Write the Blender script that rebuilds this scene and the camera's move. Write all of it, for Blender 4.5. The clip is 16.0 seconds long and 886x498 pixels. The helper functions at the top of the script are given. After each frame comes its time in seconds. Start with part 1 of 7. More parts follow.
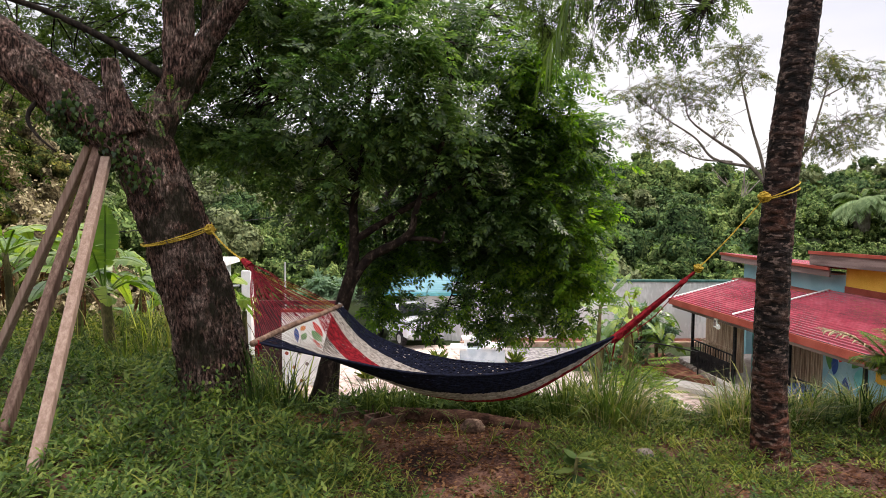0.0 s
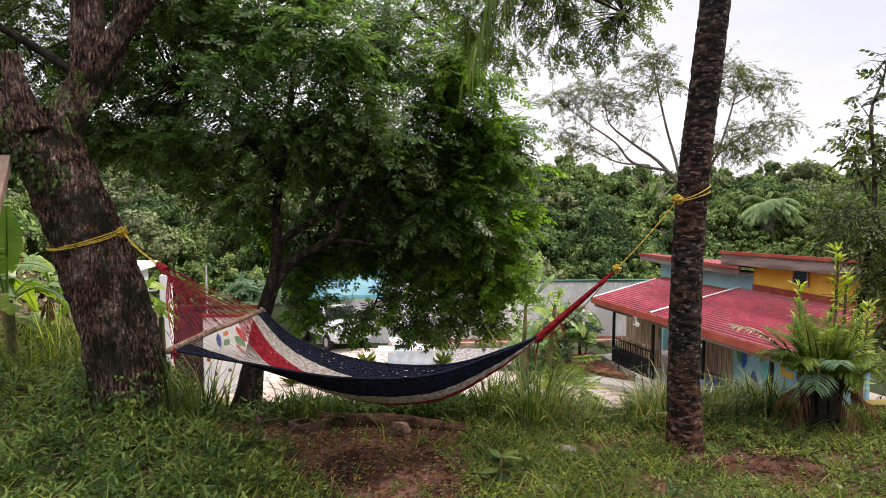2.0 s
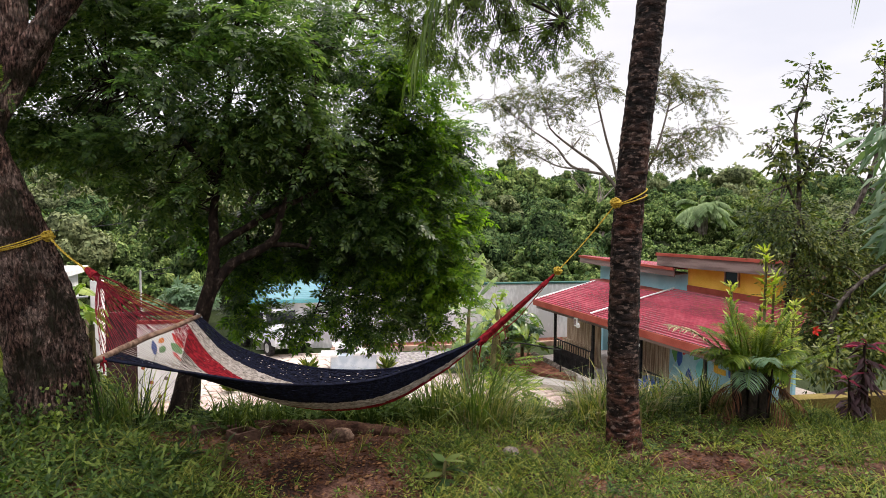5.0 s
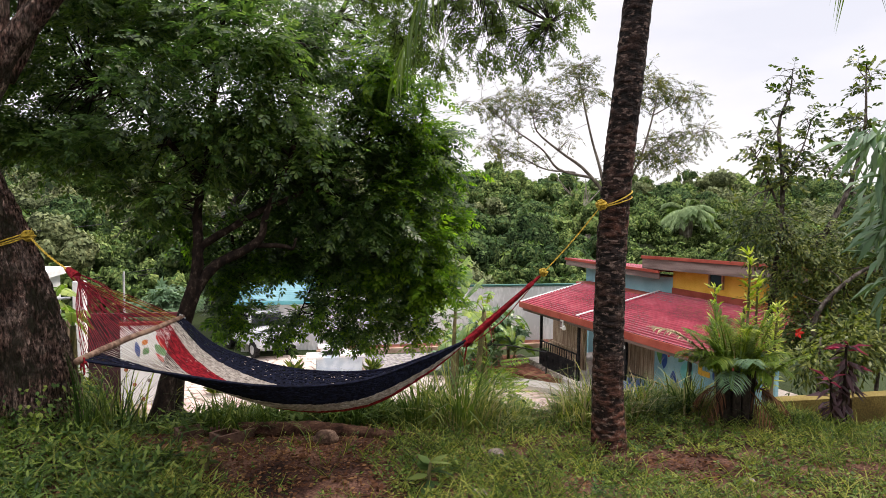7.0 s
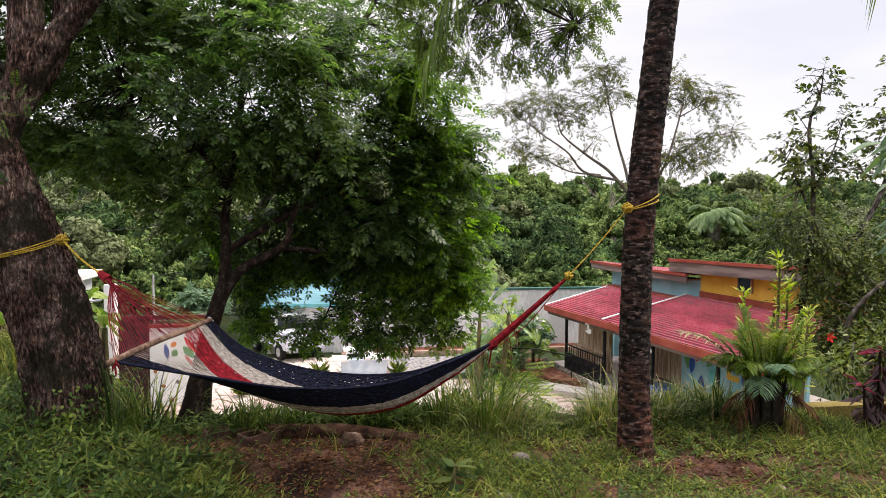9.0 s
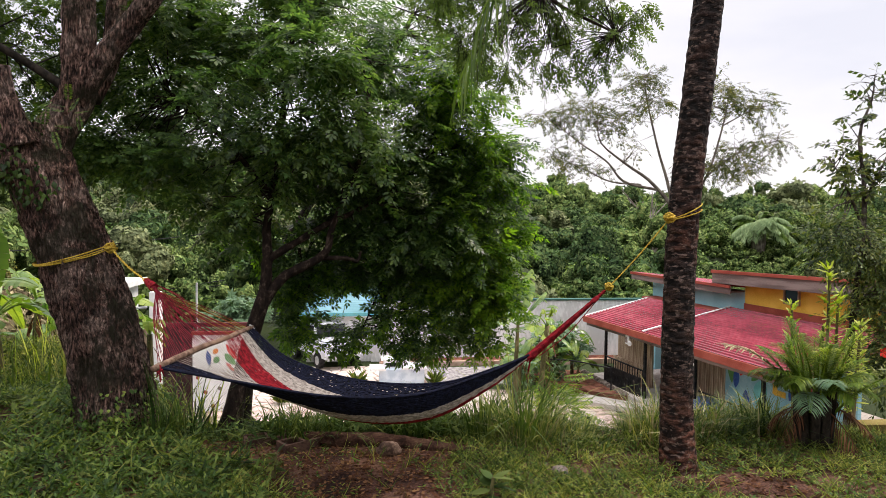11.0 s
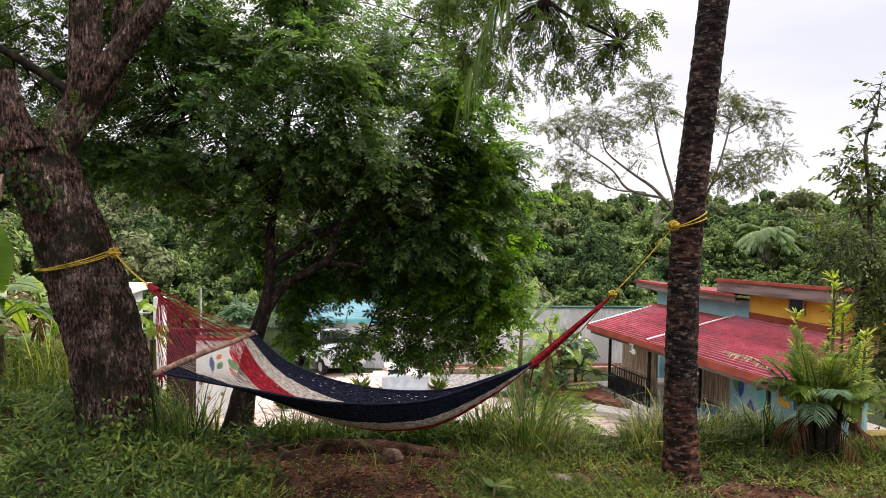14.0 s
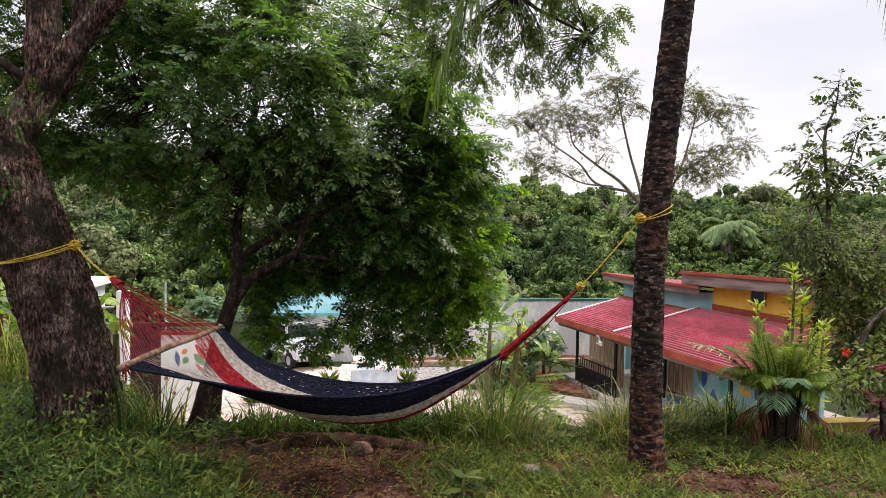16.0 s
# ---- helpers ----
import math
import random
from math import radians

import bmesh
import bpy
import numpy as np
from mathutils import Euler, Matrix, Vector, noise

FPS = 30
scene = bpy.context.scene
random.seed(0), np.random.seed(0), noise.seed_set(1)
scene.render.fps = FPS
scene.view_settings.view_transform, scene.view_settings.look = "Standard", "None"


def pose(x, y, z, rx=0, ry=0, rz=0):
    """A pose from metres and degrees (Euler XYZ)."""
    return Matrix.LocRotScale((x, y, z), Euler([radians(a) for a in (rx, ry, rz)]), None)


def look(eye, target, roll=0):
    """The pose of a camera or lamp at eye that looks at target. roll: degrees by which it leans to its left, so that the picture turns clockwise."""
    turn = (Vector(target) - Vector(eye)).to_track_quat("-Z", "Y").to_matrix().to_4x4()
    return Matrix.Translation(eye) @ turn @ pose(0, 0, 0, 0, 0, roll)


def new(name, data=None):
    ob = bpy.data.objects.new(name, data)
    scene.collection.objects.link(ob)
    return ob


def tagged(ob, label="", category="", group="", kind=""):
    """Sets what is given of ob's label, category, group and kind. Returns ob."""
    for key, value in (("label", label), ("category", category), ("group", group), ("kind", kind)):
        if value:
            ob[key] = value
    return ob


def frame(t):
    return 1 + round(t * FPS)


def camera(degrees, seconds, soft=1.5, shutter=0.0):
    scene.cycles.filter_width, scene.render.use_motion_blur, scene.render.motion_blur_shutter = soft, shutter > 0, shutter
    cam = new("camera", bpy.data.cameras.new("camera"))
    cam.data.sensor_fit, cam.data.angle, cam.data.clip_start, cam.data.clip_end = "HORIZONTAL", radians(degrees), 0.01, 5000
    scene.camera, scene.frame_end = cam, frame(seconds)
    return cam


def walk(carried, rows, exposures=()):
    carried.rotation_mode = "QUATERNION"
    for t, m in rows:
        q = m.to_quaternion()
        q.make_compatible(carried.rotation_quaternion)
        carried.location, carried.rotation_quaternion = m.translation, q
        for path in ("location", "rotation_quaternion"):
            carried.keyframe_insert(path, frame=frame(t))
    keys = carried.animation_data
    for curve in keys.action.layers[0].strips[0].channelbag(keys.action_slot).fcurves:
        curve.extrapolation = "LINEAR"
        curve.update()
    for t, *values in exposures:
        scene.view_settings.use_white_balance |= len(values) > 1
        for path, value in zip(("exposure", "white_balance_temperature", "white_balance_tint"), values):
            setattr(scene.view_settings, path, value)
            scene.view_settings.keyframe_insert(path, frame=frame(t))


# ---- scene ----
cam = camera(66.5, 16.0, soft=0.5)
PATH = [
    (0, (0.012, 0.052, 1.568), (0.011, 2.046, 1.419), 0.1),
    (0.5, (0.016, 0.056, 1.568), (0.058, 2.05, 1.422), 0.3),
    (1, (0.026, 0.059, 1.57), (0.145, 2.05, 1.424), 0.4),
    (1.5, (0.026, 0.064, 1.568), (0.19, 2.052, 1.424), 0.3),
    (2, (0.03, 0.063, 1.569), (0.242, 2.047, 1.426), 0.2),
    (2.5, (0.031, 0.068, 1.567), (0.271, 2.049, 1.423), 0.1),
    (3, (0.028, 0.072, 1.566), (0.293, 2.049, 1.417), 0.0),
    (3.5, (0.036, 0.072, 1.567), (0.324, 2.045, 1.417), 0.0),
    (4, (0.039, 0.082, 1.569), (0.364, 2.05, 1.423), 0.1),
    (4.5, (0.037, 0.083, 1.566), (0.392, 2.047, 1.425), 0.2),
    (5, (0.038, 0.082, 1.568), (0.415, 2.041, 1.435), 0.3),
    (5.2, (0.039, 0.083, 1.567), (0.424, 2.041, 1.436), 0.3),
    (7.3, (0.045, 0.09, 1.561), (0.4615, 2.043, 1.435), 0.6),
    (7.5, (0.045, 0.089, 1.561), (0.458, 2.042, 1.436), 0.6),
    (8, (0.046, 0.092, 1.559), (0.446, 2.047, 1.438), 0.5),
    (8.5, (0.044, 0.088, 1.56), (0.427, 2.047, 1.441), 0.4),
    (9, (0.042, 0.083, 1.564), (0.387, 2.05, 1.446), 0.4),
    (9.2, (0.042, 0.084, 1.564), (0.360, 2.055, 1.447), 0.4),
    (11.3, (0.038, 0.091, 1.562), (0.2645, 2.077, 1.475), 0.5),
    (11.5, (0.038, 0.092, 1.562), (0.257, 2.078, 1.476), 0.5),
    (12, (0.04, 0.093, 1.563), (0.25, 2.081, 1.481), 0.5),
    (12.5, (0.04, 0.094, 1.561), (0.25, 2.081, 1.484), 0.5),
    (13, (0.041, 0.096, 1.562), (0.253, 2.084, 1.49), 0.6),
    (13.5, (0.041, 0.097, 1.56), (0.259, 2.084, 1.491), 0.7),
    (14, (0.045, 0.095, 1.56), (0.267, 2.081, 1.491), 0.8),
    (14.5, (0.044, 0.094, 1.558), (0.276, 2.079, 1.489), 0.8),
    (15, (0.046, 0.089, 1.56), (0.284, 2.073, 1.491), 0.9),
    (15.5, (0.045, 0.088, 1.561), (0.295, 2.07, 1.486), 0.9),
    (16, (0.043, 0.096, 1.556), (0.356, 2.07, 1.468), 0.9),
]
walk(cam, [(t, look(eye, target, roll)) for t, eye, target, roll in PATH])

# ---------------------------------------------------------------- light
scene.view_settings.exposure = 0.36
scene.view_settings.use_white_balance = True
scene.view_settings.white_balance_temperature = 6600
scene.view_settings.white_balance_tint = 16
world = bpy.data.worlds.new("overcast_sky")
scene.world = world
world.use_nodes = True
wn, wl = world.node_tree.nodes, world.node_tree.links
sky = wn.new("ShaderNodeTexSky")
sky.sky_type, sky.sun_disc = "NISHITA", False
sky.sun_elevation, sky.sun_rotation = radians(54), radians(80)
sky_map = wn.new("ShaderNodeTexCoord")
sky_scale = wn.new("ShaderNodeMapping")
sky_scale.inputs["Scale"].default_value = (1.0, 1.0, 3.0)
cloud = wn.new("ShaderNodeTexNoise")
cloud.inputs["Scale"].default_value, cloud.inputs["Detail"].default_value = 2.2, 6
cloud_ramp = wn.new("ShaderNodeValToRGB")
cloud_ramp.color_ramp.elements[0].position, cloud_ramp.color_ramp.elements[1].position = 0.3, 0.62
cloud_ramp.color_ramp.elements[0].color = (4.7, 4.85, 5.2, 1)
cloud_ramp.color_ramp.elements[1].color = (6.05, 6.0, 5.95, 1)
cloud_mix = wn.new("ShaderNodeMixRGB")
cloud_mix.inputs["Fac"].default_value = 0.92
wl.new(sky_map.outputs["Generated"], sky_scale.inputs["Vector"])
wl.new(sky_scale.outputs["Vector"], cloud.inputs["Vector"])
wl.new(cloud.outputs["Fac"], cloud_ramp.inputs["Fac"])
wl.new(sky.outputs["Color"], cloud_mix.inputs[1])
wl.new(cloud_ramp.outputs["Color"], cloud_mix.inputs[2])
# an overcast sky is brightest overhead
height = wn.new("ShaderNodeSeparateXYZ")
rise = wn.new("ShaderNodeMapRange")
rise.inputs["From Min"].default_value, rise.inputs["From Max"].default_value = 0.3, 1.0
rise.inputs["To Min"].default_value, rise.inputs["To Max"].default_value = 1.3, 4.5
zenith = wn.new("ShaderNodeVectorMath")
zenith.operation = "SCALE"
wl.new(sky_map.outputs["Generated"], height.inputs["Vector"])
wl.new(height.outputs["Z"], rise.inputs["Value"])
wl.new(cloud_mix.outputs["Color"], zenith.inputs[0])
wl.new(rise.outputs["Result"], zenith.inputs["Scale"])
wl.new(zenith.outputs["Vector"], wn["Background"].inputs["Color"])
wn["Background"].inputs["Strength"].default_value = 0.11

sun = new("sun", bpy.data.lights.new("sun", "SUN"))
sun.data.energy, sun.data.angle, sun.data.color = 2.6, radians(16), (1.0, 0.92, 0.8)
sun.matrix_world = look((16, 3, 22.4), (0, 0, 0))

# ---------------------------------------------------------------- mesh tools
rng = np.random.default_rng(7)
YARD = -4.7


class Geo:
    """Collects vertices and faces for one mesh."""

    def __init__(self):
        self.v, self.f, self.n = [], [], 0

    def add(self, verts, faces):
        verts = np.asarray(verts, float).reshape(-1, 3)
        for k in faces if isinstance(faces, list) and faces and isinstance(faces[0], np.ndarray) else [faces]:
            for row in np.asarray(k).tolist() if isinstance(k, np.ndarray) else k:
                self.f.append([i + self.n for i in row])
        self.v.append(verts)
        self.n += len(verts)
        return self

    def box(self, c, s, turn=None, taper=1.0, cut=0.0):
        """A box with its edges cut at 45 degrees where cut > 0."""
        hx, hy, hz = s[0] / 2, s[1] / 2, s[2] / 2
        b = min(cut, hx * 0.9, hy * 0.9)
        ring = [(-hx + b, -hy), (hx - b, -hy), (hx, -hy + b), (hx, hy - b), (hx - b, hy), (-hx + b, hy), (-hx, hy - b), (-hx, -hy + b)] if b else [(-hx, -hy), (hx, -hy), (hx, hy), (-hx, hy)]
        n = len(ring)
        v = [(x, y, -hz) for x, y in ring] + [(x * taper, y * taper, hz) for x, y in ring]
        fs = [list(range(n - 1, -1, -1)), list(range(n, 2 * n))] + [[i, (i + 1) % n, n + (i + 1) % n, n + i] for i in range(n)]
        v = np.array(v)
        if turn is not None:
            v = v @ np.array(turn.to_3x3()).T
        return self.add(v + np.array(c), fs)

    def beam(self, a, b, w, h, cut=0.0):
        """A straight bar of rectangular section from a to b."""
        a, b = Vector(a), Vector(b)
        turn = (b - a).to_track_quat("Z", "Y").to_matrix()
        return self.box((a + b) / 2, (w, h, (b - a).length), turn, 1.0, cut)

    def tube(self, pts, radii, sides=8, wobble=0.0, caps=True):
        """A round limb along the points, radius by radius."""
        pts = np.asarray(pts, float)
        radii = np.broadcast_to(np.asarray(radii, float), len(pts))
        tan = np.gradient(pts, axis=0)
        tan /= np.linalg.norm(tan, axis=1)[:, None] + 1e-9
        side = np.cross(tan[0], (0.31, 0.2, 0.93) if abs(tan[0][2]) < 0.9 else (0.9, 0.3, 0.1))
        ang = np.linspace(0, 2 * np.pi, sides, endpoint=False)
        out = []
        for i in range(len(pts)):
            side = side - tan[i] * side.dot(tan[i])
            side /= np.linalg.norm(side) + 1e-9
            up = np.cross(tan[i], side)
            r = radii[i] * (1 + wobble * rng.uniform(-1, 1, sides))
            out.append(pts[i] + (np.cos(ang) * r)[:, None] * side + (np.sin(ang) * r)[:, None] * up)
        m = len(pts)
        fs = [[i * sides + j, i * sides + (j + 1) % sides, (i + 1) * sides + (j + 1) % sides, (i + 1) * sides + j] for i in range(m - 1) for j in range(sides)]
        if caps:
            fs += [list(range(sides - 1, -1, -1)), list(range((m - 1) * sides, m * sides))]
        return self.add(np.concatenate(out), fs)

    def mesh(self, name, mat, smooth=False):
        me = bpy.data.meshes.new(name)
        me.from_pydata(np.concatenate(self.v) if self.v else np.zeros((0, 3)), [], self.f)
        me.materials.append(mat)
        if smooth:
            me.polygons.foreach_set("use_smooth", np.ones(len(me.polygons), bool))
        me.update()
        return me


def thing(name, geo, mat, label, category, group="", kind="", smooth=False):
    """One top-level thing; geo None gives an Empty that parents its parts."""
    ob = new(name, geo.mesh(name, mat, smooth) if geo else None)
    return tagged(ob, label, category, group, kind)


def part(name, geo, mat, parent, label="", smooth=False, kind=""):
    ob = new(name, geo.mesh(name, mat, smooth))
    ob.parent = parent
    return tagged(ob, label, kind=kind)


def spline(pts, n):
    """A smooth line of n points through the given ones."""
    pts = np.asarray(pts, float)
    p = np.concatenate([[2 * pts[0] - pts[1]], pts, [2 * pts[-1] - pts[-2]]])
    out = []
    for s in np.linspace(0, len(pts) - 1, n):
        i = min(int(s), len(pts) - 2)
        t = s - i
        a, b, c, d = p[i : i + 4]
        out.append(0.5 * (2 * b + (c - a) * t + (2 * a - 5 * b + 4 * c - d) * t * t + (3 * b - a - 3 * c + d) * t**3))
    return np.array(out)


def turns(axis, normal):
    """Rotation matrices whose x runs along axis and whose z lies near normal, row by row."""
    x = axis / (np.linalg.norm(axis, axis=1)[:, None] + 1e-9)
    z = normal - x * (normal * x).sum(1)[:, None]
    z /= np.linalg.norm(z, axis=1)[:, None] + 1e-9
    return np.stack([x, np.cross(z, x), z], -1)


def scatter_mesh(name, mat, template, places, axis, normal, sizes):
    """One mesh of many copies of a small template of vertices and triangles."""
    tv, tf = template
    n, k = len(places), len(tv)
    rot = turns(np.asarray(axis, float), np.asarray(normal, float))
    v = np.einsum("nij,kj->nki", rot, tv) * np.asarray(sizes)[:, None, None] + np.asarray(places)[:, None, :]
    f = (tf[None] + (np.arange(n) * k)[:, None, None]).reshape(-1, 3)
    me = bpy.data.meshes.new(name)
    me.vertices.add(n * k)
    me.vertices.foreach_set("co", v.astype(np.float32).ravel())
    me.loops.add(len(f) * 3)
    me.loops.foreach_set("vertex_index", f.astype(np.int32).ravel())
    me.polygons.add(len(f))
    me.polygons.foreach_set("loop_start", np.arange(0, len(f) * 3, 3, dtype=np.int32))
    me.materials.append(mat)
    me.update(calc_edges=True)
    return me


def leaflet(x, y, a, length, width, droop=0.12):
    """One folded leaf in the plane: base at (x, y), turned by a; 6 points, 4 triangles."""
    c, s = math.cos(a), math.sin(a)
    pts = [(0, 0, 0), (0.42, 0.5 * width / length, -0.04), (0.5, 0, 0.05), (0.42, -0.5 * width / length, -0.04), (0.8, 0.2 * width / length, -droop * 0.7), (1, 0, -droop)]
    v = [(x + length * (px * c - py * s), y + length * (px * s + py * c), length * pz) for px, py, pz in pts]
    return v, [(0, 2, 1), (0, 3, 2), (1, 2, 5), (2, 3, 5)]


def template(leaflets):
    v, f = [], []
    for one in leaflets:
        a, b = leaflet(*one)
        f += [tuple(i + len(v) for i in t) for t in b]
        v += a
    return np.array(v), np.array(f)


def diamonds(rows):
    """Cheap leaflets of two triangles: x, y, turn, length, width."""
    v, f = [], []
    for x, y, a, ln, w in rows:
        c, s = math.cos(a), math.sin(a)
        k = len(v)
        v += [(x, y, 0), (x + ln * 0.5 * c - w * 0.5 * s, y + ln * 0.5 * s + w * 0.5 * c, -0.06 * ln), (x + ln * c, y + ln * s, -0.15 * ln), (x + ln * 0.5 * c + w * 0.5 * s, y + ln * 0.5 * s - w * 0.5 * c, -0.06 * ln)]
        f += [(k, k + 2, k + 1), (k, k + 3, k + 2)]
    return np.array(v), np.array(f)


OVAL = template([(0, 0, 0, 1.0, 0.62, 0.2)])
NARROW = template([(0, 0, 0, 1.0, 0.2, 0.25)])
LANCE = template([(0, 0, 0, 1.0, 0.24, 0.3)])
PALMATE = template([(0, 0, a, l, 0.34 * l, 0.25) for a, l in ((0, 1.0), (0.75, 0.85), (-0.75, 0.85), (1.5, 0.6), (-1.5, 0.6))])
FEATHER = diamonds([(0.06 + 0.092 * i, 0, s * 1.1, 0.28 - 0.018 * abs(i - 4), 0.08) for i in range(10) for s in (1, -1)])
TINY = diamonds([(0, 0, 0, 1.0, 0.5)])
LUSH = diamonds([(-0.5, 0, 0, 1.0, 0.6)])
PENTA = diamonds([(0.22, 0, 1.0, 0.46, 0.21), (0.22, 0, -1.0, 0.46, 0.21), (0.5, 0, 0.8, 0.46, 0.21), (0.5, 0, -0.8, 0.46, 0.21), (0.62, 0, 0, 0.48, 0.22)])
LEAF = diamonds([(0, 0, 0, 1.0, 0.36)])
WIDE_LEAF = diamonds([(0, 0, 0, 1.0, 0.56)])
LANCE_LEAF = diamonds([(0, 0, 0, 0.62, 0.3), (0.3, 0, 0, 0.7, 0.24)])
SLIM_LEAF = diamonds([(0, 0, 0, 1.0, 0.22)])
BLADE = (np.array([(0, -0.02, 0), (0, 0.02, 0), (0.38, -0.018, 0.03), (0.38, 0.018, 0.03), (0.75, -0.012, -0.05), (0.75, 0.012, -0.05), (1, 0, -0.2)]), np.array([(0, 2, 1), (1, 2, 3), (2, 4, 3), (3, 4, 5), (4, 6, 5)]))

BROAD_ROWS = [(0.0, 0.02), (0.12, 0.13), (0.3, 0.25), (0.5, 0.28), (0.7, 0.2), (0.87, 0.09), (1.0, 0.0)]
BROAD = (np.array([(x, s * w, -0.28 * x * x + (0.05 if s == 0 else -0.01 + 0.02 * math.sin(x * 17))) for x, w in BROAD_ROWS for s in (-1, 0, 1)]), np.array([t for i in range(6) for j in (0, 1) for t in ((3 * i + j, 3 * i + j + 3, 3 * i + j + 1), (3 * i + j + 1, 3 * i + j + 3, 3 * i + j + 4))]))


def unit(n):
    d = rng.normal(size=(n, 3))
    return d / np.linalg.norm(d, axis=1)[:, None]


def in_blobs(blobs, n, shell=0.5):
    """n points within round clumps (x, y, z, radius), more of them near the surface, and their outward ways."""
    b = np.asarray(blobs, float)
    w = b[:, 3] ** 2
    pick = rng.choice(len(b), n, p=w / w.sum())
    d = unit(n)
    r = (shell + (1 - shell) * rng.random(n) ** 0.6) * b[pick, 3]
    r *= 0.8 + 0.35 * rng.random(n)
    return b[pick, :3] + d * r[:, None] * np.array([1, 1, 0.85]), d


# ---------------------------------------------------------------- materials
def shader(name):
    m = bpy.data.materials.new(name)
    m.use_nodes = True
    return m, m.node_tree.nodes, m.node_tree.links, m.node_tree.nodes["Principled BSDF"]


def ramp(n, l, fac, stops):
    r = n.new("ShaderNodeValToRGB")
    while len(r.color_ramp.elements) < len(stops):
        r.color_ramp.elements.new(0.5)
    for e, (p, c) in zip(r.color_ramp.elements, stops):
        e.position, e.color = p, (*c, 1)
    l.new(fac, r.inputs["Fac"])
    return r.outputs["Color"]


def textured(name, stops, scale=8.0, rough=0.8, bump=0.3, stretch=(1, 1, 1), fine=60.0, metal=0.0, distance=0.01, spec=0.14):
    """Two scales of noise drive the colour; the finer one also the relief."""
    m, n, l, p = shader(name)
    co = n.new("ShaderNodeTexCoord")
    mp = n.new("ShaderNodeMapping")
    mp.inputs["Scale"].default_value = stretch
    l.new(co.outputs["Object"], mp.inputs["Vector"])
    a, b = n.new("ShaderNodeTexNoise"), n.new("ShaderNodeTexNoise")
    for t, s in ((a, scale), (b, fine)):
        t.inputs["Scale"].default_value, t.inputs["Detail"].default_value = s, 5
        l.new(mp.outputs["Vector"], t.inputs["Vector"])
    mix = n.new("ShaderNodeMath")
    mix.operation = "MULTIPLY_ADD"
    mix.inputs[1].default_value = 0.35
    l.new(b.outputs["Fac"], mix.inputs[0])
    sub = n.new("ShaderNodeMath")
    sub.operation = "MULTIPLY"
    sub.inputs[1].default_value = 0.65
    l.new(a.outputs["Fac"], sub.inputs[0])
    l.new(sub.outputs[0], mix.inputs[2])
    wide = n.new("ShaderNodeMapRange")
    wide.inputs["From Min"].default_value, wide.inputs["From Max"].default_value = 0.34, 0.66
    l.new(mix.outputs[0], wide.inputs["Value"])
    l.new(ramp(n, l, wide.outputs["Result"], stops), p.inputs["Base Color"])
    p.inputs["Roughness"].default_value, p.inputs["Metallic"].default_value = rough, metal
    p.inputs["Specular IOR Level"].default_value = spec
    bp = n.new("ShaderNodeBump")
    bp.inputs["Strength"].default_value, bp.inputs["Distance"].default_value = bump, distance
    l.new(wide.outputs["Result"], bp.inputs["Height"])
    l.new(bp.outputs["Normal"], p.inputs["Normal"])
    return m


def leafy(name, stops, clear=0.35, rough=0.45, tint=(1.3, 1.5, 0.6), spec=0.12, patchy=0.9, own=0.6):
    """Leaves: each its own shade, thin enough to let some light through."""
    m, n, l, p = shader(name)
    geo = n.new("ShaderNodeNewGeometry")
    co = n.new("ShaderNodeTexCoord")
    patch = n.new("ShaderNodeTexNoise")
    patch.inputs["Scale"].default_value, patch.inputs["Detail"].default_value = patchy, 3
    l.new(co.outputs["Object"], patch.inputs["Vector"])
    mix = n.new("ShaderNodeMath")
    mix.operation = "MULTIPLY_ADD"
    mix.inputs[1].default_value = own
    l.new(geo.outputs["Random Per Island"], mix.inputs[0])
    sub = n.new("ShaderNodeMath")
    sub.operation, sub.inputs[1].default_value = "MULTIPLY", 1 - own
    wide = n.new("ShaderNodeMapRange")
    wide.inputs["From Min"].default_value, wide.inputs["From Max"].default_value = 0.3, 0.7
    l.new(patch.outputs["Fac"], wide.inputs["Value"])
    l.new(wide.outputs["Result"], sub.inputs[0])
    l.new(sub.outputs[0], mix.inputs[2])
    col = ramp(n, l, mix.outputs[0], stops)
    l.new(col, p.inputs["Base Color"])
    p.inputs["Roughness"].default_value = rough
    p.inputs["Specular IOR Level"].default_value = spec
    tr = n.new("ShaderNodeBsdfTranslucent")
    bright = n.new("ShaderNodeMixRGB")
    bright.blend_type = "MULTIPLY"
    bright.inputs["Fac"].default_value = 1.0
    bright.inputs[2].default_value = (*tint, 1)
    l.new(col, bright.inputs[1])
    l.new(bright.outputs["Color"], tr.inputs["Color"])
    sh = n.new("ShaderNodeMixShader")
    sh.inputs["Fac"].default_value = clear
    l.new(p.outputs["BSDF"], sh.inputs[1])
    l.new(tr.outputs["BSDF"], sh.inputs[2])
    l.new(sh.outputs["Shader"], n["Material Output"].inputs["Surface"])
    return m


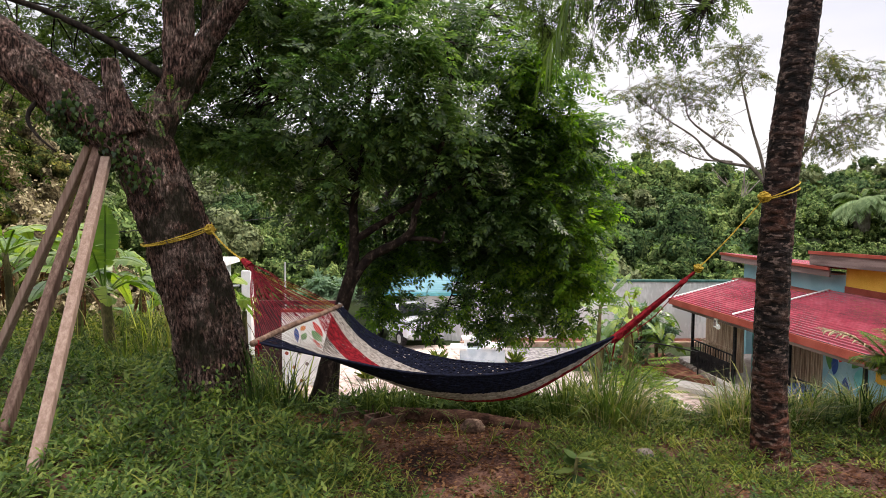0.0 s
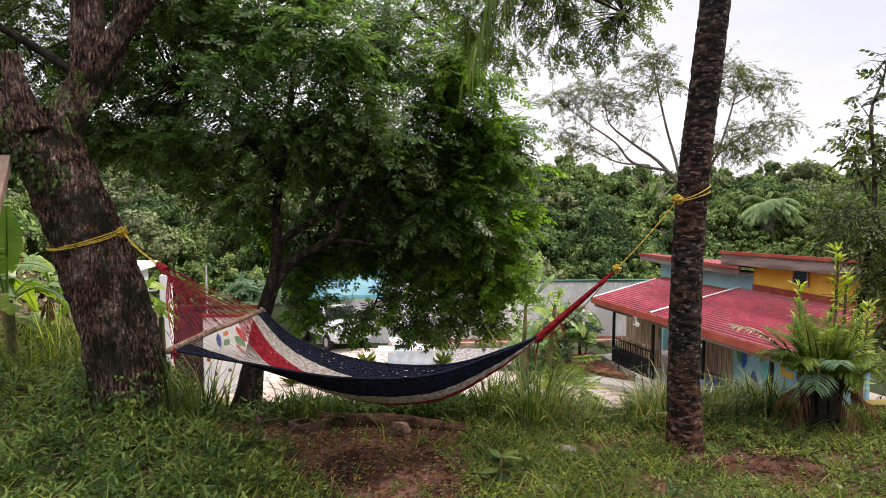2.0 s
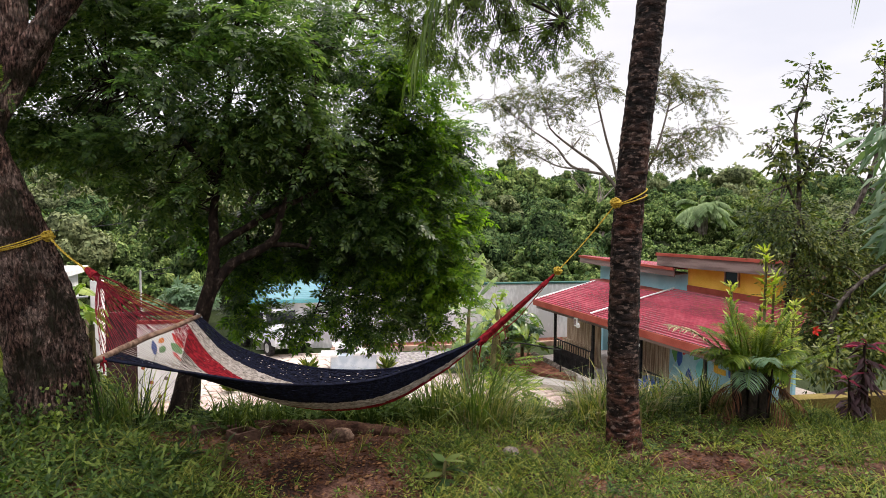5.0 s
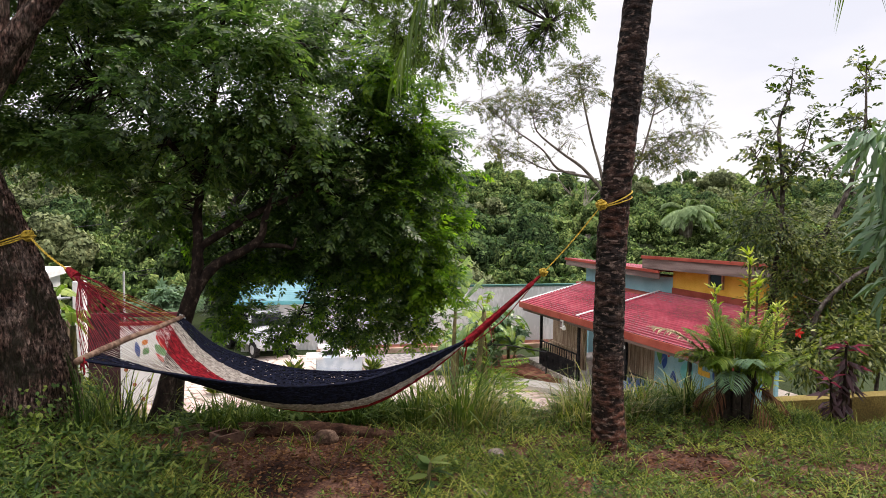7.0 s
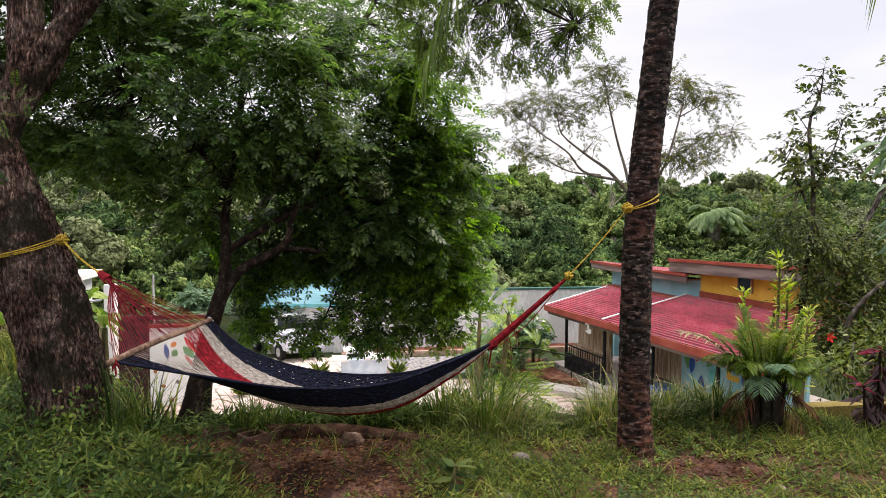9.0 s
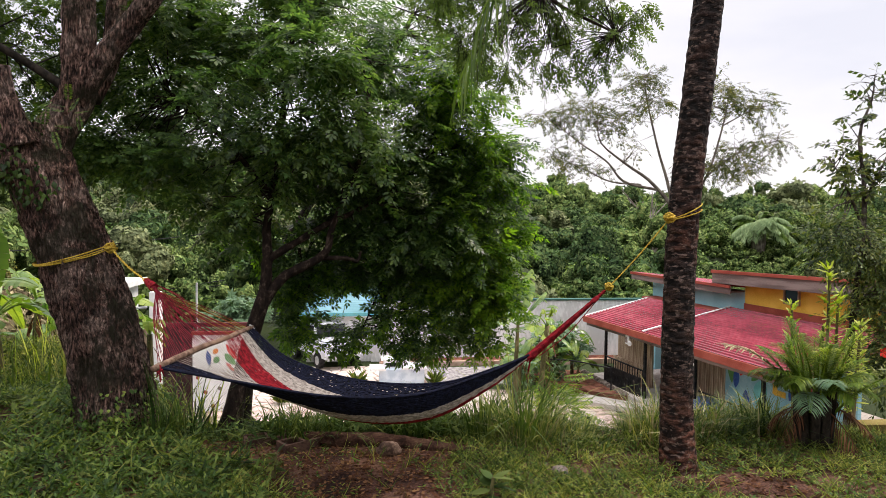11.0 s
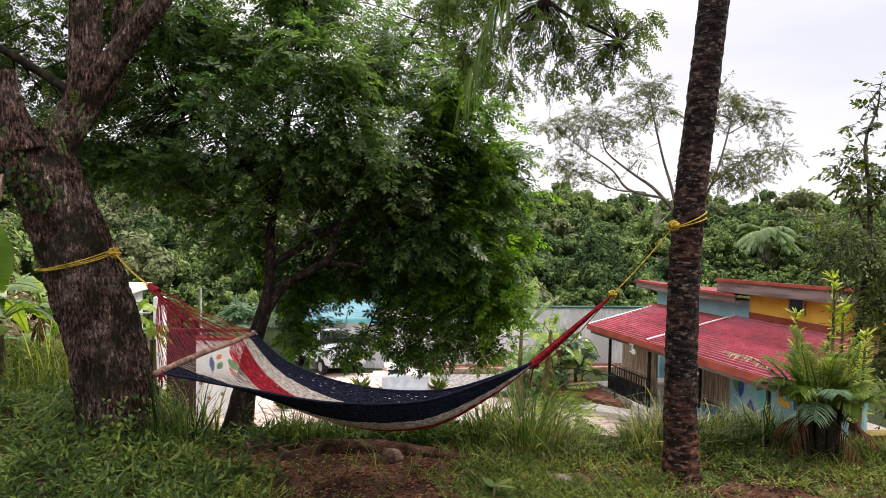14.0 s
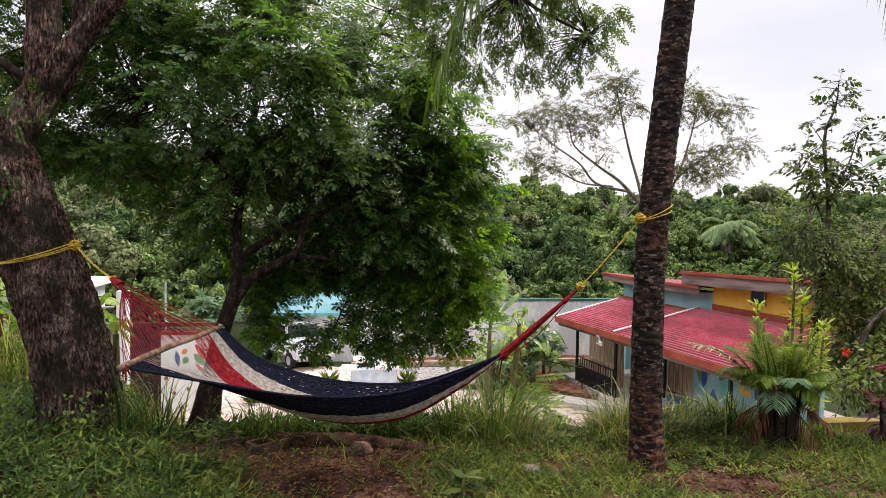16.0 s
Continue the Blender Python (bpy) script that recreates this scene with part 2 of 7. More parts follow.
def bark_material():
    """Long flaking bark plates over dark fissures, pale lichen patches and a little moss."""
    m, n, l, p = shader("rough_bark")
    co = n.new("ShaderNodeTexCoord")
    mp = n.new("ShaderNodeMapping")
    mp.inputs["Scale"].default_value = (1, 1, 0.28)
    l.new(co.outputs["Object"], mp.inputs["Vector"])
    bend = n.new("ShaderNodeTexNoise")
    bend.inputs["Scale"].default_value, bend.inputs["Detail"].default_value = 6, 3
    l.new(mp.outputs["Vector"], bend.inputs["Vector"])
    add = n.new("ShaderNodeMixRGB")
    add.inputs["Fac"].default_value = 0.07
    l.new(mp.outputs["Vector"], add.inputs[1])
    l.new(bend.outputs["Color"], add.inputs[2])
    flake, tone, fine, lichen, moss = (n.new("ShaderNodeTexNoise") for _ in range(5))
    for t, s, d, r in ((flake, 52, 7, 0.62), (tone, 4, 5, 0.55), (fine, 130, 4, 0.6), (lichen, 5, 10, 0.74), (moss, 3.2, 6, 0.6)):
        t.inputs["Scale"].default_value, t.inputs["Detail"].default_value, t.inputs["Roughness"].default_value = s, d, r
    for t in (flake, fine):
        l.new(add.outputs["Color"], t.inputs["Vector"])
    for t in (tone, lichen, moss):
        l.new(co.outputs["Object"], t.inputs["Vector"])
    plate = ramp(n, l, tone.outputs["Fac"], [(0.3, (0.12, 0.068, 0.054)), (0.5, (0.19, 0.115, 0.094)), (0.68, (0.27, 0.178, 0.15))])
    gap = ramp(n, l, flake.outputs["Fac"], [(0.4, (0.05, 0.04, 0.036)), (0.465, (0.4, 0.36, 0.34)), (0.53, (1.0, 0.96, 0.93)), (0.62, (1.75, 1.7, 1.65))])
    grain = ramp(n, l, fine.outputs["Fac"], [(0.38, (0.4, 0.37, 0.35)), (0.6, (1.25, 1.25, 1.25))])
    a, b, c, e = (n.new("ShaderNodeMixRGB") for _ in range(4))
    for x in (a, b):
        x.blend_type, x.inputs["Fac"].default_value = "MULTIPLY", 1
    l.new(plate, a.inputs[1])
    l.new(gap, a.inputs[2])
    l.new(ramp(n, l, lichen.outputs["Fac"], [(0.5, (0, 0, 0)), (0.55, (0.75, 0.75, 0.75))]), e.inputs["Fac"])
    l.new(a.outputs["Color"], e.inputs[1])
    pale = n.new("ShaderNodeMixRGB")
    pale.blend_type, pale.inputs["Fac"].default_value = "MULTIPLY", 0.75
    pale.inputs[1].default_value = (0.4, 0.3, 0.26, 1)
    l.new(gap, pale.inputs[2])
    l.new(pale.outputs["Color"], e.inputs[2])
    l.new(e.outputs["Color"], b.inputs[1])
    l.new(grain, b.inputs[2])
    l.new(ramp(n, l, moss.outputs["Fac"], [(0.54, (0, 0, 0)), (0.63, (0.85, 0.85, 0.85))]), c.inputs["Fac"])
    l.new(b.outputs["Color"], c.inputs[1])
    c.inputs[2].default_value = (0.026, 0.024, 0.012, 1)
    l.new(c.outputs["Color"], p.inputs["Base Color"])
    p.inputs["Roughness"].default_value, p.inputs["Specular IOR Level"].default_value = 0.9, 0.2
    bp = n.new("ShaderNodeBump")
    bp.inputs["Strength"].default_value, bp.inputs["Distance"].default_value = 1.0, 0.03
    l.new(gap, bp.inputs["Height"])
    l.new(bp.outputs["Normal"], p.inputs["Normal"])
    return m


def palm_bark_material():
    """Dark palm bark in thin ragged rings with pale flecks, darker above and redder towards the foot."""
    m, n, l, p = shader("palm_bark")
    co = n.new("ShaderNodeTexCoord")
    mp = n.new("ShaderNodeMapping")
    mp.inputs["Scale"].default_value = (1, 1, 2.1)
    l.new(co.outputs["Object"], mp.inputs["Vector"])
    ring, fleck, patch, fine = (n.new("ShaderNodeTexNoise") for _ in range(4))
    for t, s, d, v in ((ring, 13, 7, mp.outputs["Vector"]), (fleck, 24, 5, mp.outputs["Vector"]), (patch, 2.6, 4, co.outputs["Object"]), (fine, 150, 3, co.outputs["Object"])):
        t.inputs["Scale"].default_value, t.inputs["Detail"].default_value = s, d
        l.new(v, t.inputs["Vector"])
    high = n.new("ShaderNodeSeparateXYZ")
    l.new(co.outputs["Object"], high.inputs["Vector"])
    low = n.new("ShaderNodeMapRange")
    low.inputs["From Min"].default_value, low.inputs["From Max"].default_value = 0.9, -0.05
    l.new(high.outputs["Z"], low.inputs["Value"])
    # height and noise blend the base from dark to redder and paler at the foot
    foot_red = n.new("ShaderNodeMath")
    foot_red.operation = "MULTIPLY_ADD"
    foot_red.inputs[1].default_value = 0.28
    l.new(low.outputs["Result"], foot_red.inputs[0])
    l.new(patch.outputs["Fac"], foot_red.inputs[2])
    base = ramp(n, l, foot_red.outputs[0], [(0.42, (0.02, 0.0135, 0.0115)), (0.6, (0.042, 0.021, 0.015)), (0.78, (0.075, 0.03, 0.019))])
    bands = ramp(n, l, ring.outputs["Fac"], [(0.4, (0.12, 0.11, 0.1)), (0.49, (0.6, 0.57, 0.55)), (0.57, (1.25, 1.22, 1.2)), (0.68, (2.0, 1.9, 1.85))])
    pale = ramp(n, l, fleck.outputs["Fac"], [(0.56, (0, 0, 0)), (0.63, (0.6, 0.6, 0.6))])
    a, b, c = (n.new("ShaderNodeMixRGB") for _ in range(3))
    a.blend_type = c.blend_type = "MULTIPLY"
    a.inputs["Fac"].default_value = c.inputs["Fac"].default_value = 1
    l.new(base, a.inputs[1])
    l.new(bands, a.inputs[2])
    l.new(pale, b.inputs["Fac"])
    l.new(a.outputs["Color"], b.inputs[1])
    b.inputs[2].default_value = (0.2, 0.14, 0.115, 1)
    l.new(b.outputs["Color"], c.inputs[1])
    l.new(ramp(n, l, fine.outputs["Fac"], [(0.35, (0.5, 0.5, 0.5)), (0.6, (1.1, 1.1, 1.1))]), c.inputs[2])
    l.new(c.outputs["Color"], p.inputs["Base Color"])
    p.inputs["Roughness"].default_value, p.inputs["Specular IOR Level"].default_value = 0.85, 0.2
    bp = n.new("ShaderNodeBump")
    bp.inputs["Strength"].default_value, bp.inputs["Distance"].default_value = 0.9, 0.006
    l.new(bands, bp.inputs["Height"])
    l.new(bp.outputs["Normal"], p.inputs["Normal"])
    return m


BARK = bark_material()
BARK_SMOOTH = textured("branch_bark", [(0.3, (0.03, 0.024, 0.02)), (0.6, (0.1, 0.08, 0.068)), (0.8, (0.17, 0.15, 0.13))], 14, 0.85, 0.4, (1, 1, 0.5))
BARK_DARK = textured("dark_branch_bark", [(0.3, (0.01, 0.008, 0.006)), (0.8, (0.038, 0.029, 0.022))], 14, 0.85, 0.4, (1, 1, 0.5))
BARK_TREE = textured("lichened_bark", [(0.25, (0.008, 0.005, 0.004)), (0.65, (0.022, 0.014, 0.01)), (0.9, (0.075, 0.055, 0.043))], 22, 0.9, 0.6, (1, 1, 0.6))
BARK_PALE = textured("pale_branch_bark", [(0.3, (0.16, 0.13, 0.11)), (0.7, (0.34, 0.3, 0.26))], 2, 0.85, 0.3)
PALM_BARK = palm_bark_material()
LEAF_DARK = leafy("dark_green_leaf", [(0.1, (0.017, 0.042, 0.014)), (0.5, (0.055, 0.106, 0.027)), (0.88, (0.14, 0.21, 0.048))], 0.55, 0.35, (1.5, 1.65, 0.95), 0.38)
# brighter copy of the crown leaf, imitating leaves with light on and through them
LEAF_LIT = leafy("lit_leaf", [(0.12, (0.04, 0.1, 0.012)), (0.5, (0.11, 0.21, 0.02)), (0.9, (0.24, 0.35, 0.04))], 0.6, 0.4, (1.5, 1.65, 0.6), 0.25)
LEAF_FEATHER = leafy("feathery_leaf", [(0.2, (0.03, 0.06, 0.014)), (0.7, (0.12, 0.175, 0.04))], 0.5)
LEAF_FOREST = leafy("forest_leaf", [(0.15, (0.016, 0.036, 0.012)), (0.42, (0.085, 0.145, 0.045)), (0.65, (0.175, 0.25, 0.075)), (0.9, (0.29, 0.35, 0.13))], 0.12, 0.8, patchy=0.3, own=0.4, spec=0.06)
LEAF_DEEP = leafy("deep_forest_leaf", [(0.15, (0.017, 0.038, 0.016)), (0.5, (0.056, 0.104, 0.038)), (0.9, (0.16, 0.23, 0.08))], 0.12, 0.8, patchy=0.3, own=0.4, spec=0.06)
LEAF_OLIVE = leafy("olive_forest_leaf", [(0.15, (0.05, 0.064, 0.032)), (0.5, (0.145, 0.175, 0.085)), (0.9, (0.3, 0.33, 0.17))], 0.12, 0.8, patchy=0.3, own=0.4, spec=0.06)
LEAF_SPARSE = leafy("yellowing_leaf", [(0.15, (0.03, 0.05, 0.016)), (0.55, (0.085, 0.105, 0.03)), (0.9, (0.26, 0.23, 0.05))], 0.3, 0.8, spec=0.05)
LEAF_WEED = leafy("weed_leaf", [(0.12, (0.016, 0.038, 0.01)), (0.5, (0.07, 0.128, 0.026)), (0.9, (0.24, 0.29, 0.062))], 0.35, 0.5, patchy=2.5, spec=0.2)
LEAF_GRASS = leafy("grass_blade", [(0.12, (0.02, 0.042, 0.01)), (0.5, (0.08, 0.125, 0.026)), (0.92, (0.33, 0.3, 0.1))], 0.3, 0.6, spec=0.2)
LEAF_LAWN = leafy("lawn_leaf", [(0.12, (0.02, 0.038, 0.008)), (0.5, (0.085, 0.122, 0.022)), (0.93, (0.32, 0.31, 0.075))], 0.35, 0.6, patchy=2.5, spec=0.12)
LEAF_DRY = leafy("dry_leaf", [(0.1, (0.035, 0.013, 0.007)), (0.55, (0.1, 0.042, 0.02)), (0.95, (0.28, 0.16, 0.075))], 0.1, 0.8)
LEAF_SCRUB = leafy("dry_scrub_leaf", [(0.1, (0.1, 0.08, 0.048)), (0.5, (0.26, 0.215, 0.12)), (0.95, (0.46, 0.41, 0.24))], 0.1, 0.8)
LEAF_BANANA = leafy("banana_leaf", [(0.1, (0.045, 0.105, 0.022)), (0.5, (0.12, 0.21, 0.036)), (0.95, (0.33, 0.4, 0.075))], 0.38, 0.28, (1.6, 1.75, 0.5), 0.55, 1.6, 0.16)
LEAF_ARECA = leafy("palm_leaflet", [(0.1, (0.045, 0.09, 0.012)), (0.55, (0.14, 0.21, 0.028)), (0.95, (0.34, 0.38, 0.07))], 0.4)
LEAF_YELLOW = leafy("yellow_green_leaf", [(0.1, (0.14, 0.22, 0.018)), (0.5, (0.34, 0.4, 0.05)), (0.95, (0.58, 0.56, 0.13))], 0.4)
LEAF_RED = leafy("crimson_leaf", [(0.1, (0.06, 0.012, 0.02)), (0.6, (0.2, 0.022, 0.045)), (0.95, (0.5, 0.05, 0.11))], 0.35, 0.4, (1.4, 0.7, 0.9))
LEAF_PURPLE = leafy("purple_brown_leaf", [(0.1, (0.018, 0.012, 0.012)), (0.6, (0.06, 0.03, 0.034)), (0.95, (0.17, 0.1, 0.12))], 0.25, 0.35)
LEAF_BUSH = leafy("bush_leaf", [(0.12, (0.012, 0.028, 0.009)), (0.45, (0.048, 0.078, 0.019)), (0.9, (0.21, 0.23, 0.055))], 0.35, 0.45, spec=0.25)
LEAF_BANK = leafy("bank_grass_blade", [(0.12, (0.014, 0.032, 0.009)), (0.5, (0.055, 0.092, 0.022)), (0.92, (0.2, 0.22, 0.065))], 0.3, 0.6, spec=0.12)
LEAF_GREY = leafy("grey_green_leaf", [(0.1, (0.07, 0.13, 0.07)), (0.6, (0.13, 0.21, 0.12)), (0.95, (0.25, 0.33, 0.21))], 0.25, 0.35)
SOIL_STOPS = [(0.2, (0.022, 0.011, 0.008)), (0.5, (0.076, 0.036, 0.025)), (0.8, (0.17, 0.09, 0.062))]
RED_SOIL = textured("red_bed_soil", [(0.2, (0.1, 0.035, 0.022)), (0.5, (0.19, 0.07, 0.045)), (0.8, (0.28, 0.12, 0.08))], 4, 0.95, 0.6, fine=40, distance=0.03)
WOOD_RAW = textured("weathered_wood", [(0.1, (0.23, 0.155, 0.118)), (0.5, (0.29, 0.2, 0.158)), (0.9, (0.36, 0.265, 0.21))], 4, 0.8, 0.15, (9, 9, 0.35), 12)
WOOD_DULL = textured("dull_brown_wood", [(0.1, (0.1, 0.06, 0.045)), (0.5, (0.15, 0.095, 0.072)), (0.9, (0.22, 0.15, 0.115))], 4, 0.8, 0.15, (9, 9, 0.35), 12)
WOOD_STICK = textured("peeled_stick", [(0.2, (0.08, 0.045, 0.03)), (0.8, (0.26, 0.17, 0.12))], 20, 0.7, 0.4, (1, 1, 1))
WOOD_BROWN = textured("brown_planks", [(0.3, (0.3, 0.2, 0.135)), (0.6, (0.5, 0.37, 0.26)), (0.8, (0.6, 0.48, 0.36))], 3, 0.75, 0.3, (5, 5, 0.4))
CORD_NAVY = textured("navy_cord", [(0.3, (0.003, 0.0035, 0.009)), (0.7, (0.008, 0.01, 0.024))], 40, 0.9, 0.3)
CORD_WHITE = textured("cream_cord", [(0.2, (0.2, 0.17, 0.145)), (0.8, (0.39, 0.345, 0.3))], 40, 0.9, 0.3)
CORD_RED = textured("red_cord", [(0.3, (0.11, 0.005, 0.009)), (0.7, (0.24, 0.012, 0.018))], 40, 0.9, 0.3)
CORD_WINE = textured("wine_red_cord", [(0.3, (0.075, 0.005, 0.01)), (0.7, (0.17, 0.011, 0.02))], 40, 0.9, 0.3)
CORD_GOLD = textured("golden_cord", [(0.3, (0.14, 0.075, 0.015)), (0.7, (0.27, 0.15, 0.03))], 40, 0.9, 0.3)
ROPE = textured("yellow_rope", [(0.3, (0.36, 0.23, 0.02)), (0.7, (0.58, 0.42, 0.07))], 80, 0.7, 0.5, fine=200)
PLASTER_WHITE = textured("white_render", [(0.25, (0.5, 0.5, 0.48)), (0.5, (0.66, 0.66, 0.64)), (0.8, (0.76, 0.75, 0.73))], 0.7, 0.85, 0.15, (1, 1, 0.4), 8)
PAINT_WHITE = textured("white_paint", [(0.3, (0.7, 0.7, 0.69)), (0.7, (0.82, 0.82, 0.8))], 2, 0.55, 0.1)
PAINT_BLUE = textured("pale_blue_paint", [(0.3, (0.25, 0.48, 0.56)), (0.7, (0.34, 0.58, 0.65))], 1.2, 0.7, 0.1)
PAINT_TEAL = textured("teal_paint", [(0.3, (0.1, 0.33, 0.36)), (0.7, (0.16, 0.42, 0.44))], 1.2, 0.6, 0.1)
PAINT_YELLOW = textured("ochre_yellow_paint", [(0.3, (0.64, 0.37, 0.045)), (0.7, (0.8, 0.5, 0.09))], 1.2, 0.75, 0.1)
# mustard tone lowered to hold the shade of the trees on the right
PAINT_MUSTARD_SHADED = textured("shaded_mustard_paint", [(0.25, (0.08, 0.06, 0.018)), (0.6, (0.16, 0.12, 0.032)), (0.85, (0.22, 0.175, 0.06))], 1.6, 0.85, 0.2)
ROOF_RED = textured("red_painted_sheet", [(0.2, (0.2, 0.01, 0.024)), (0.6, (0.32, 0.022, 0.046)), (0.9, (0.4, 0.055, 0.085))], 0.9, 0.2, 0.05, (1, 0.3, 1), 9, spec=0.75)
TRIM_RED = textured("brick_red_trim", [(0.3, (0.23, 0.045, 0.03)), (0.7, (0.33, 0.08, 0.055))], 1.5, 0.6, 0.1)
FASCIA = textured("grey_brown_board", [(0.3, (0.12, 0.09, 0.08)), (0.7, (0.24, 0.19, 0.17))], 2, 0.8, 0.2, (1, 0.3, 3))
ROOF_TEAL = textured("teal_sheet", [(0.3, (0.1, 0.22, 0.25)), (0.7, (0.15, 0.28, 0.31))], 0.8, 0.85, 0.1, spec=0.1)
IRON = textured("black_iron", [(0.3, (0.012, 0.012, 0.014)), (0.7, (0.035, 0.033, 0.034))], 8, 0.5, 0.15, metal=0.5)
CONCRETE = textured("pale_concrete", [(0.3, (0.34, 0.3, 0.27)), (0.6, (0.46, 0.42, 0.38)), (0.8, (0.55, 0.5, 0.46))], 1.2, 0.9, 0.25, fine=14)
STONE = textured("field_stone", [(0.2, (0.09, 0.065, 0.052)), (0.8, (0.25, 0.21, 0.18))], 9, 0.85, 0.4)
CLAY = textured("clay_block", [(0.3, (0.05, 0.027, 0.02)), (0.7, (0.11, 0.064, 0.047))], 12, 0.9, 0.4)
DARK_STONE = textured("brown_stone", [(0.3, (0.06, 0.035, 0.025)), (0.55, (0.15, 0.095, 0.068)), (0.92, (0.28, 0.2, 0.15))], 9, 0.7, 0.3)
MOSSY = textured("mossy_log", [(0.2, (0.018, 0.008, 0.005)), (0.6, (0.055, 0.026, 0.017)), (0.9, (0.1, 0.06, 0.035))], 12, 0.95, 0.6)
GRAVEL = textured("grey_gravel", [(0.3, (0.13, 0.12, 0.12)), (0.7, (0.32, 0.3, 0.29))], 6, 0.95, 0.6, fine=30)
GLASS_DARK = textured("dark_window_glass", [(0.3, (0.01, 0.012, 0.014)), (0.7, (0.02, 0.022, 0.025))], 1, 0.08, 0.0)
STEEL = textured("galvanised_steel", [(0.3, (0.35, 0.36, 0.36)), (0.7, (0.5, 0.5, 0.5))], 6, 0.5, 0.1, metal=0.3)

# ---------------------------------------------------------------- ground
def step(a, b, x):
    t = np.clip((np.asarray(x, float) - a) / (b - a), 0, 1)
    return t * t * (3 - 2 * t)


def ground_z(x, y):
    """Height of the land: a terrace, a bank down to the yard, wooded hills beyond."""
    x, y = np.asarray(x, float), np.asarray(y, float)
    w = step(-3.2, -1.3, x)
    edge, slope = 8.3 + (4.75 - 8.3) * w - 0.8 * step(3.3, 4.3, x), 0.6 - 0.04 * w
    d = np.maximum(y - edge, 0)
    z = np.maximum(-slope * d * d / (d + 0.5), YARD)
    z = z + (0.03 * np.sin(2.3 * x + 0.7) * np.sin(1.9 * y) + 0.012 * np.sin(7.1 * x + 2 * y) * np.sin(6.3 * y)) * step(9, 5, y)
    z = z + 0.1 * np.exp(-((x + 2.7) ** 2 / 0.5 + (y - 5.6) ** 2 / 0.15))
    z = z + 9.5 * step(-0.40, -0.66, x / (y + 1.5)) * step(9, 24, y)
    hill = 9.5 + 4.5 * step(20, -60, x) + 1.6 * np.sin(x / 23.0) * np.sin(y / 31.0 + 1) + 1.1 * np.sin(x / 9.0 + y / 13.0)
    hill = hill - 4.2 * step(12, 60, x)
    z = z + hill * step(38, 150, y) + 10 * step(150, 600, y) * step(1500, 700, y)
    return z


def stretch_axis(lo, near_lo, near_hi, hi, fine, n):
    near = np.arange(near_lo, near_hi, fine)
    out = np.geomspace(fine * 1.5, hi - near_hi, n)
    back = np.geomspace(fine * 1.5, near_lo - lo, n)[::-1]
    return np.concatenate([near_lo - back, near, near_hi + out])


gx = stretch_axis(-900, -6, 7, 900, 0.13, 60)
gy = stretch_axis(-400, 2.6, 8, 2500, 0.11, 90)
GX, GY = np.meshgrid(gx, gy)
verts = np.stack([GX, GY, ground_z(GX, GY)], -1).reshape(-1, 3)
nx, ny = len(gx), len(gy)
quads = [[j * nx + i, j * nx + i + 1, (j + 1) * nx + i + 1, (j + 1) * nx + i] for j in range(ny - 1) for i in range(nx - 1)]
EARTH = textured("earth_and_undergrowth", SOIL_STOPS, 2.2, 0.95, 0.8, fine=60, distance=0.03)
en, el_ = EARTH.node_tree.nodes, EARTH.node_tree.links
soil_out = en["Principled BSDF"].inputs["Base Color"].links[0].from_socket
where = en.new("ShaderNodeSeparateXYZ")
away = en.new("ShaderNodeMapRange")
away.inputs["From Min"].default_value, away.inputs["From Max"].default_value = 6.0, 9.0
green_mix = en.new("ShaderNodeMixRGB")
green_mix.inputs[2].default_value = (0.035, 0.05, 0.018, 1)
el_.new(next(x for x in en if x.bl_idname == "ShaderNodeTexCoord").outputs["Object"], where.inputs["Vector"])
el_.new(where.outputs["Y"], away.inputs["Value"])
el_.new(away.outputs["Result"], green_mix.inputs["Fac"])
el_.new(soil_out, green_mix.inputs[1])
el_.new(green_mix.outputs["Color"], en["Principled BSDF"].inputs["Base Color"])
thing("ground", Geo().add(verts, quads), EARTH, "red-brown earth terrace dropping to a lower yard", "ground", kind="structure", smooth=True)


def slab(geo, corners, z0, z1):
    """A flat piece with the given outline, from z0 up to z1."""
    n = len(corners)
    v = [(x, y, z0) for x, y in corners] + [(x, y, z1) for x, y in corners]
    return geo.add(v, [list(range(n - 1, -1, -1)), list(range(n, 2 * n))] + [[i, (i + 1) % n, n + (i + 1) % n, n + i] for i in range(n)])


MORTAR = textured("paving_mortar", [(0.2, (0.2, 0.14, 0.115)), (0.8, (0.33, 0.25, 0.21))], 3, 0.95, 0.3)
pavement = thing("pavement", slab(Geo(), [(-5.5, 15.5), (8.6, 14.2), (8.2, 21.4), (6.6, 24.0), (2.6, 24.6), (2.2, 28.4), (-5.5, 28.6)], YARD - 0.05, YARD + 0.012), MORTAR, "cream and pink crazy-stone paving of the yard", "pavement", kind="structure")
thing("gravel_bed", slab(Geo(), [(2.6, 25.0), (6.2, 25.0), (6.4, 28.0), (2.4, 28.0)], YARD - 0.05, YARD + 0.035), GRAVEL, "grey gravel bed in front of the white wall", "gravel", kind="structure")

# ---------------------------------------------------------------- boundary walls and far buildings
g = Geo().box((6.9, 29.6, YARD + 1.32), (13.0, 0.2, 2.66))
yard_wall = thing("boundary_wall", g, PLASTER_WHITE, "long white rendered boundary wall with dark green coping", "wall", kind="structure")
part("coping", Geo().box((6.9, 29.6, YARD + 2.68), (13.1, 0.3, 0.07)), textured("dark_green_coping", [(0.3, (0.02, 0.07, 0.06)), (0.7, (0.05, 0.13, 0.11))], 1.5, 0.7, 0.1), yard_wall, "dark green painted coping")
g = Geo()
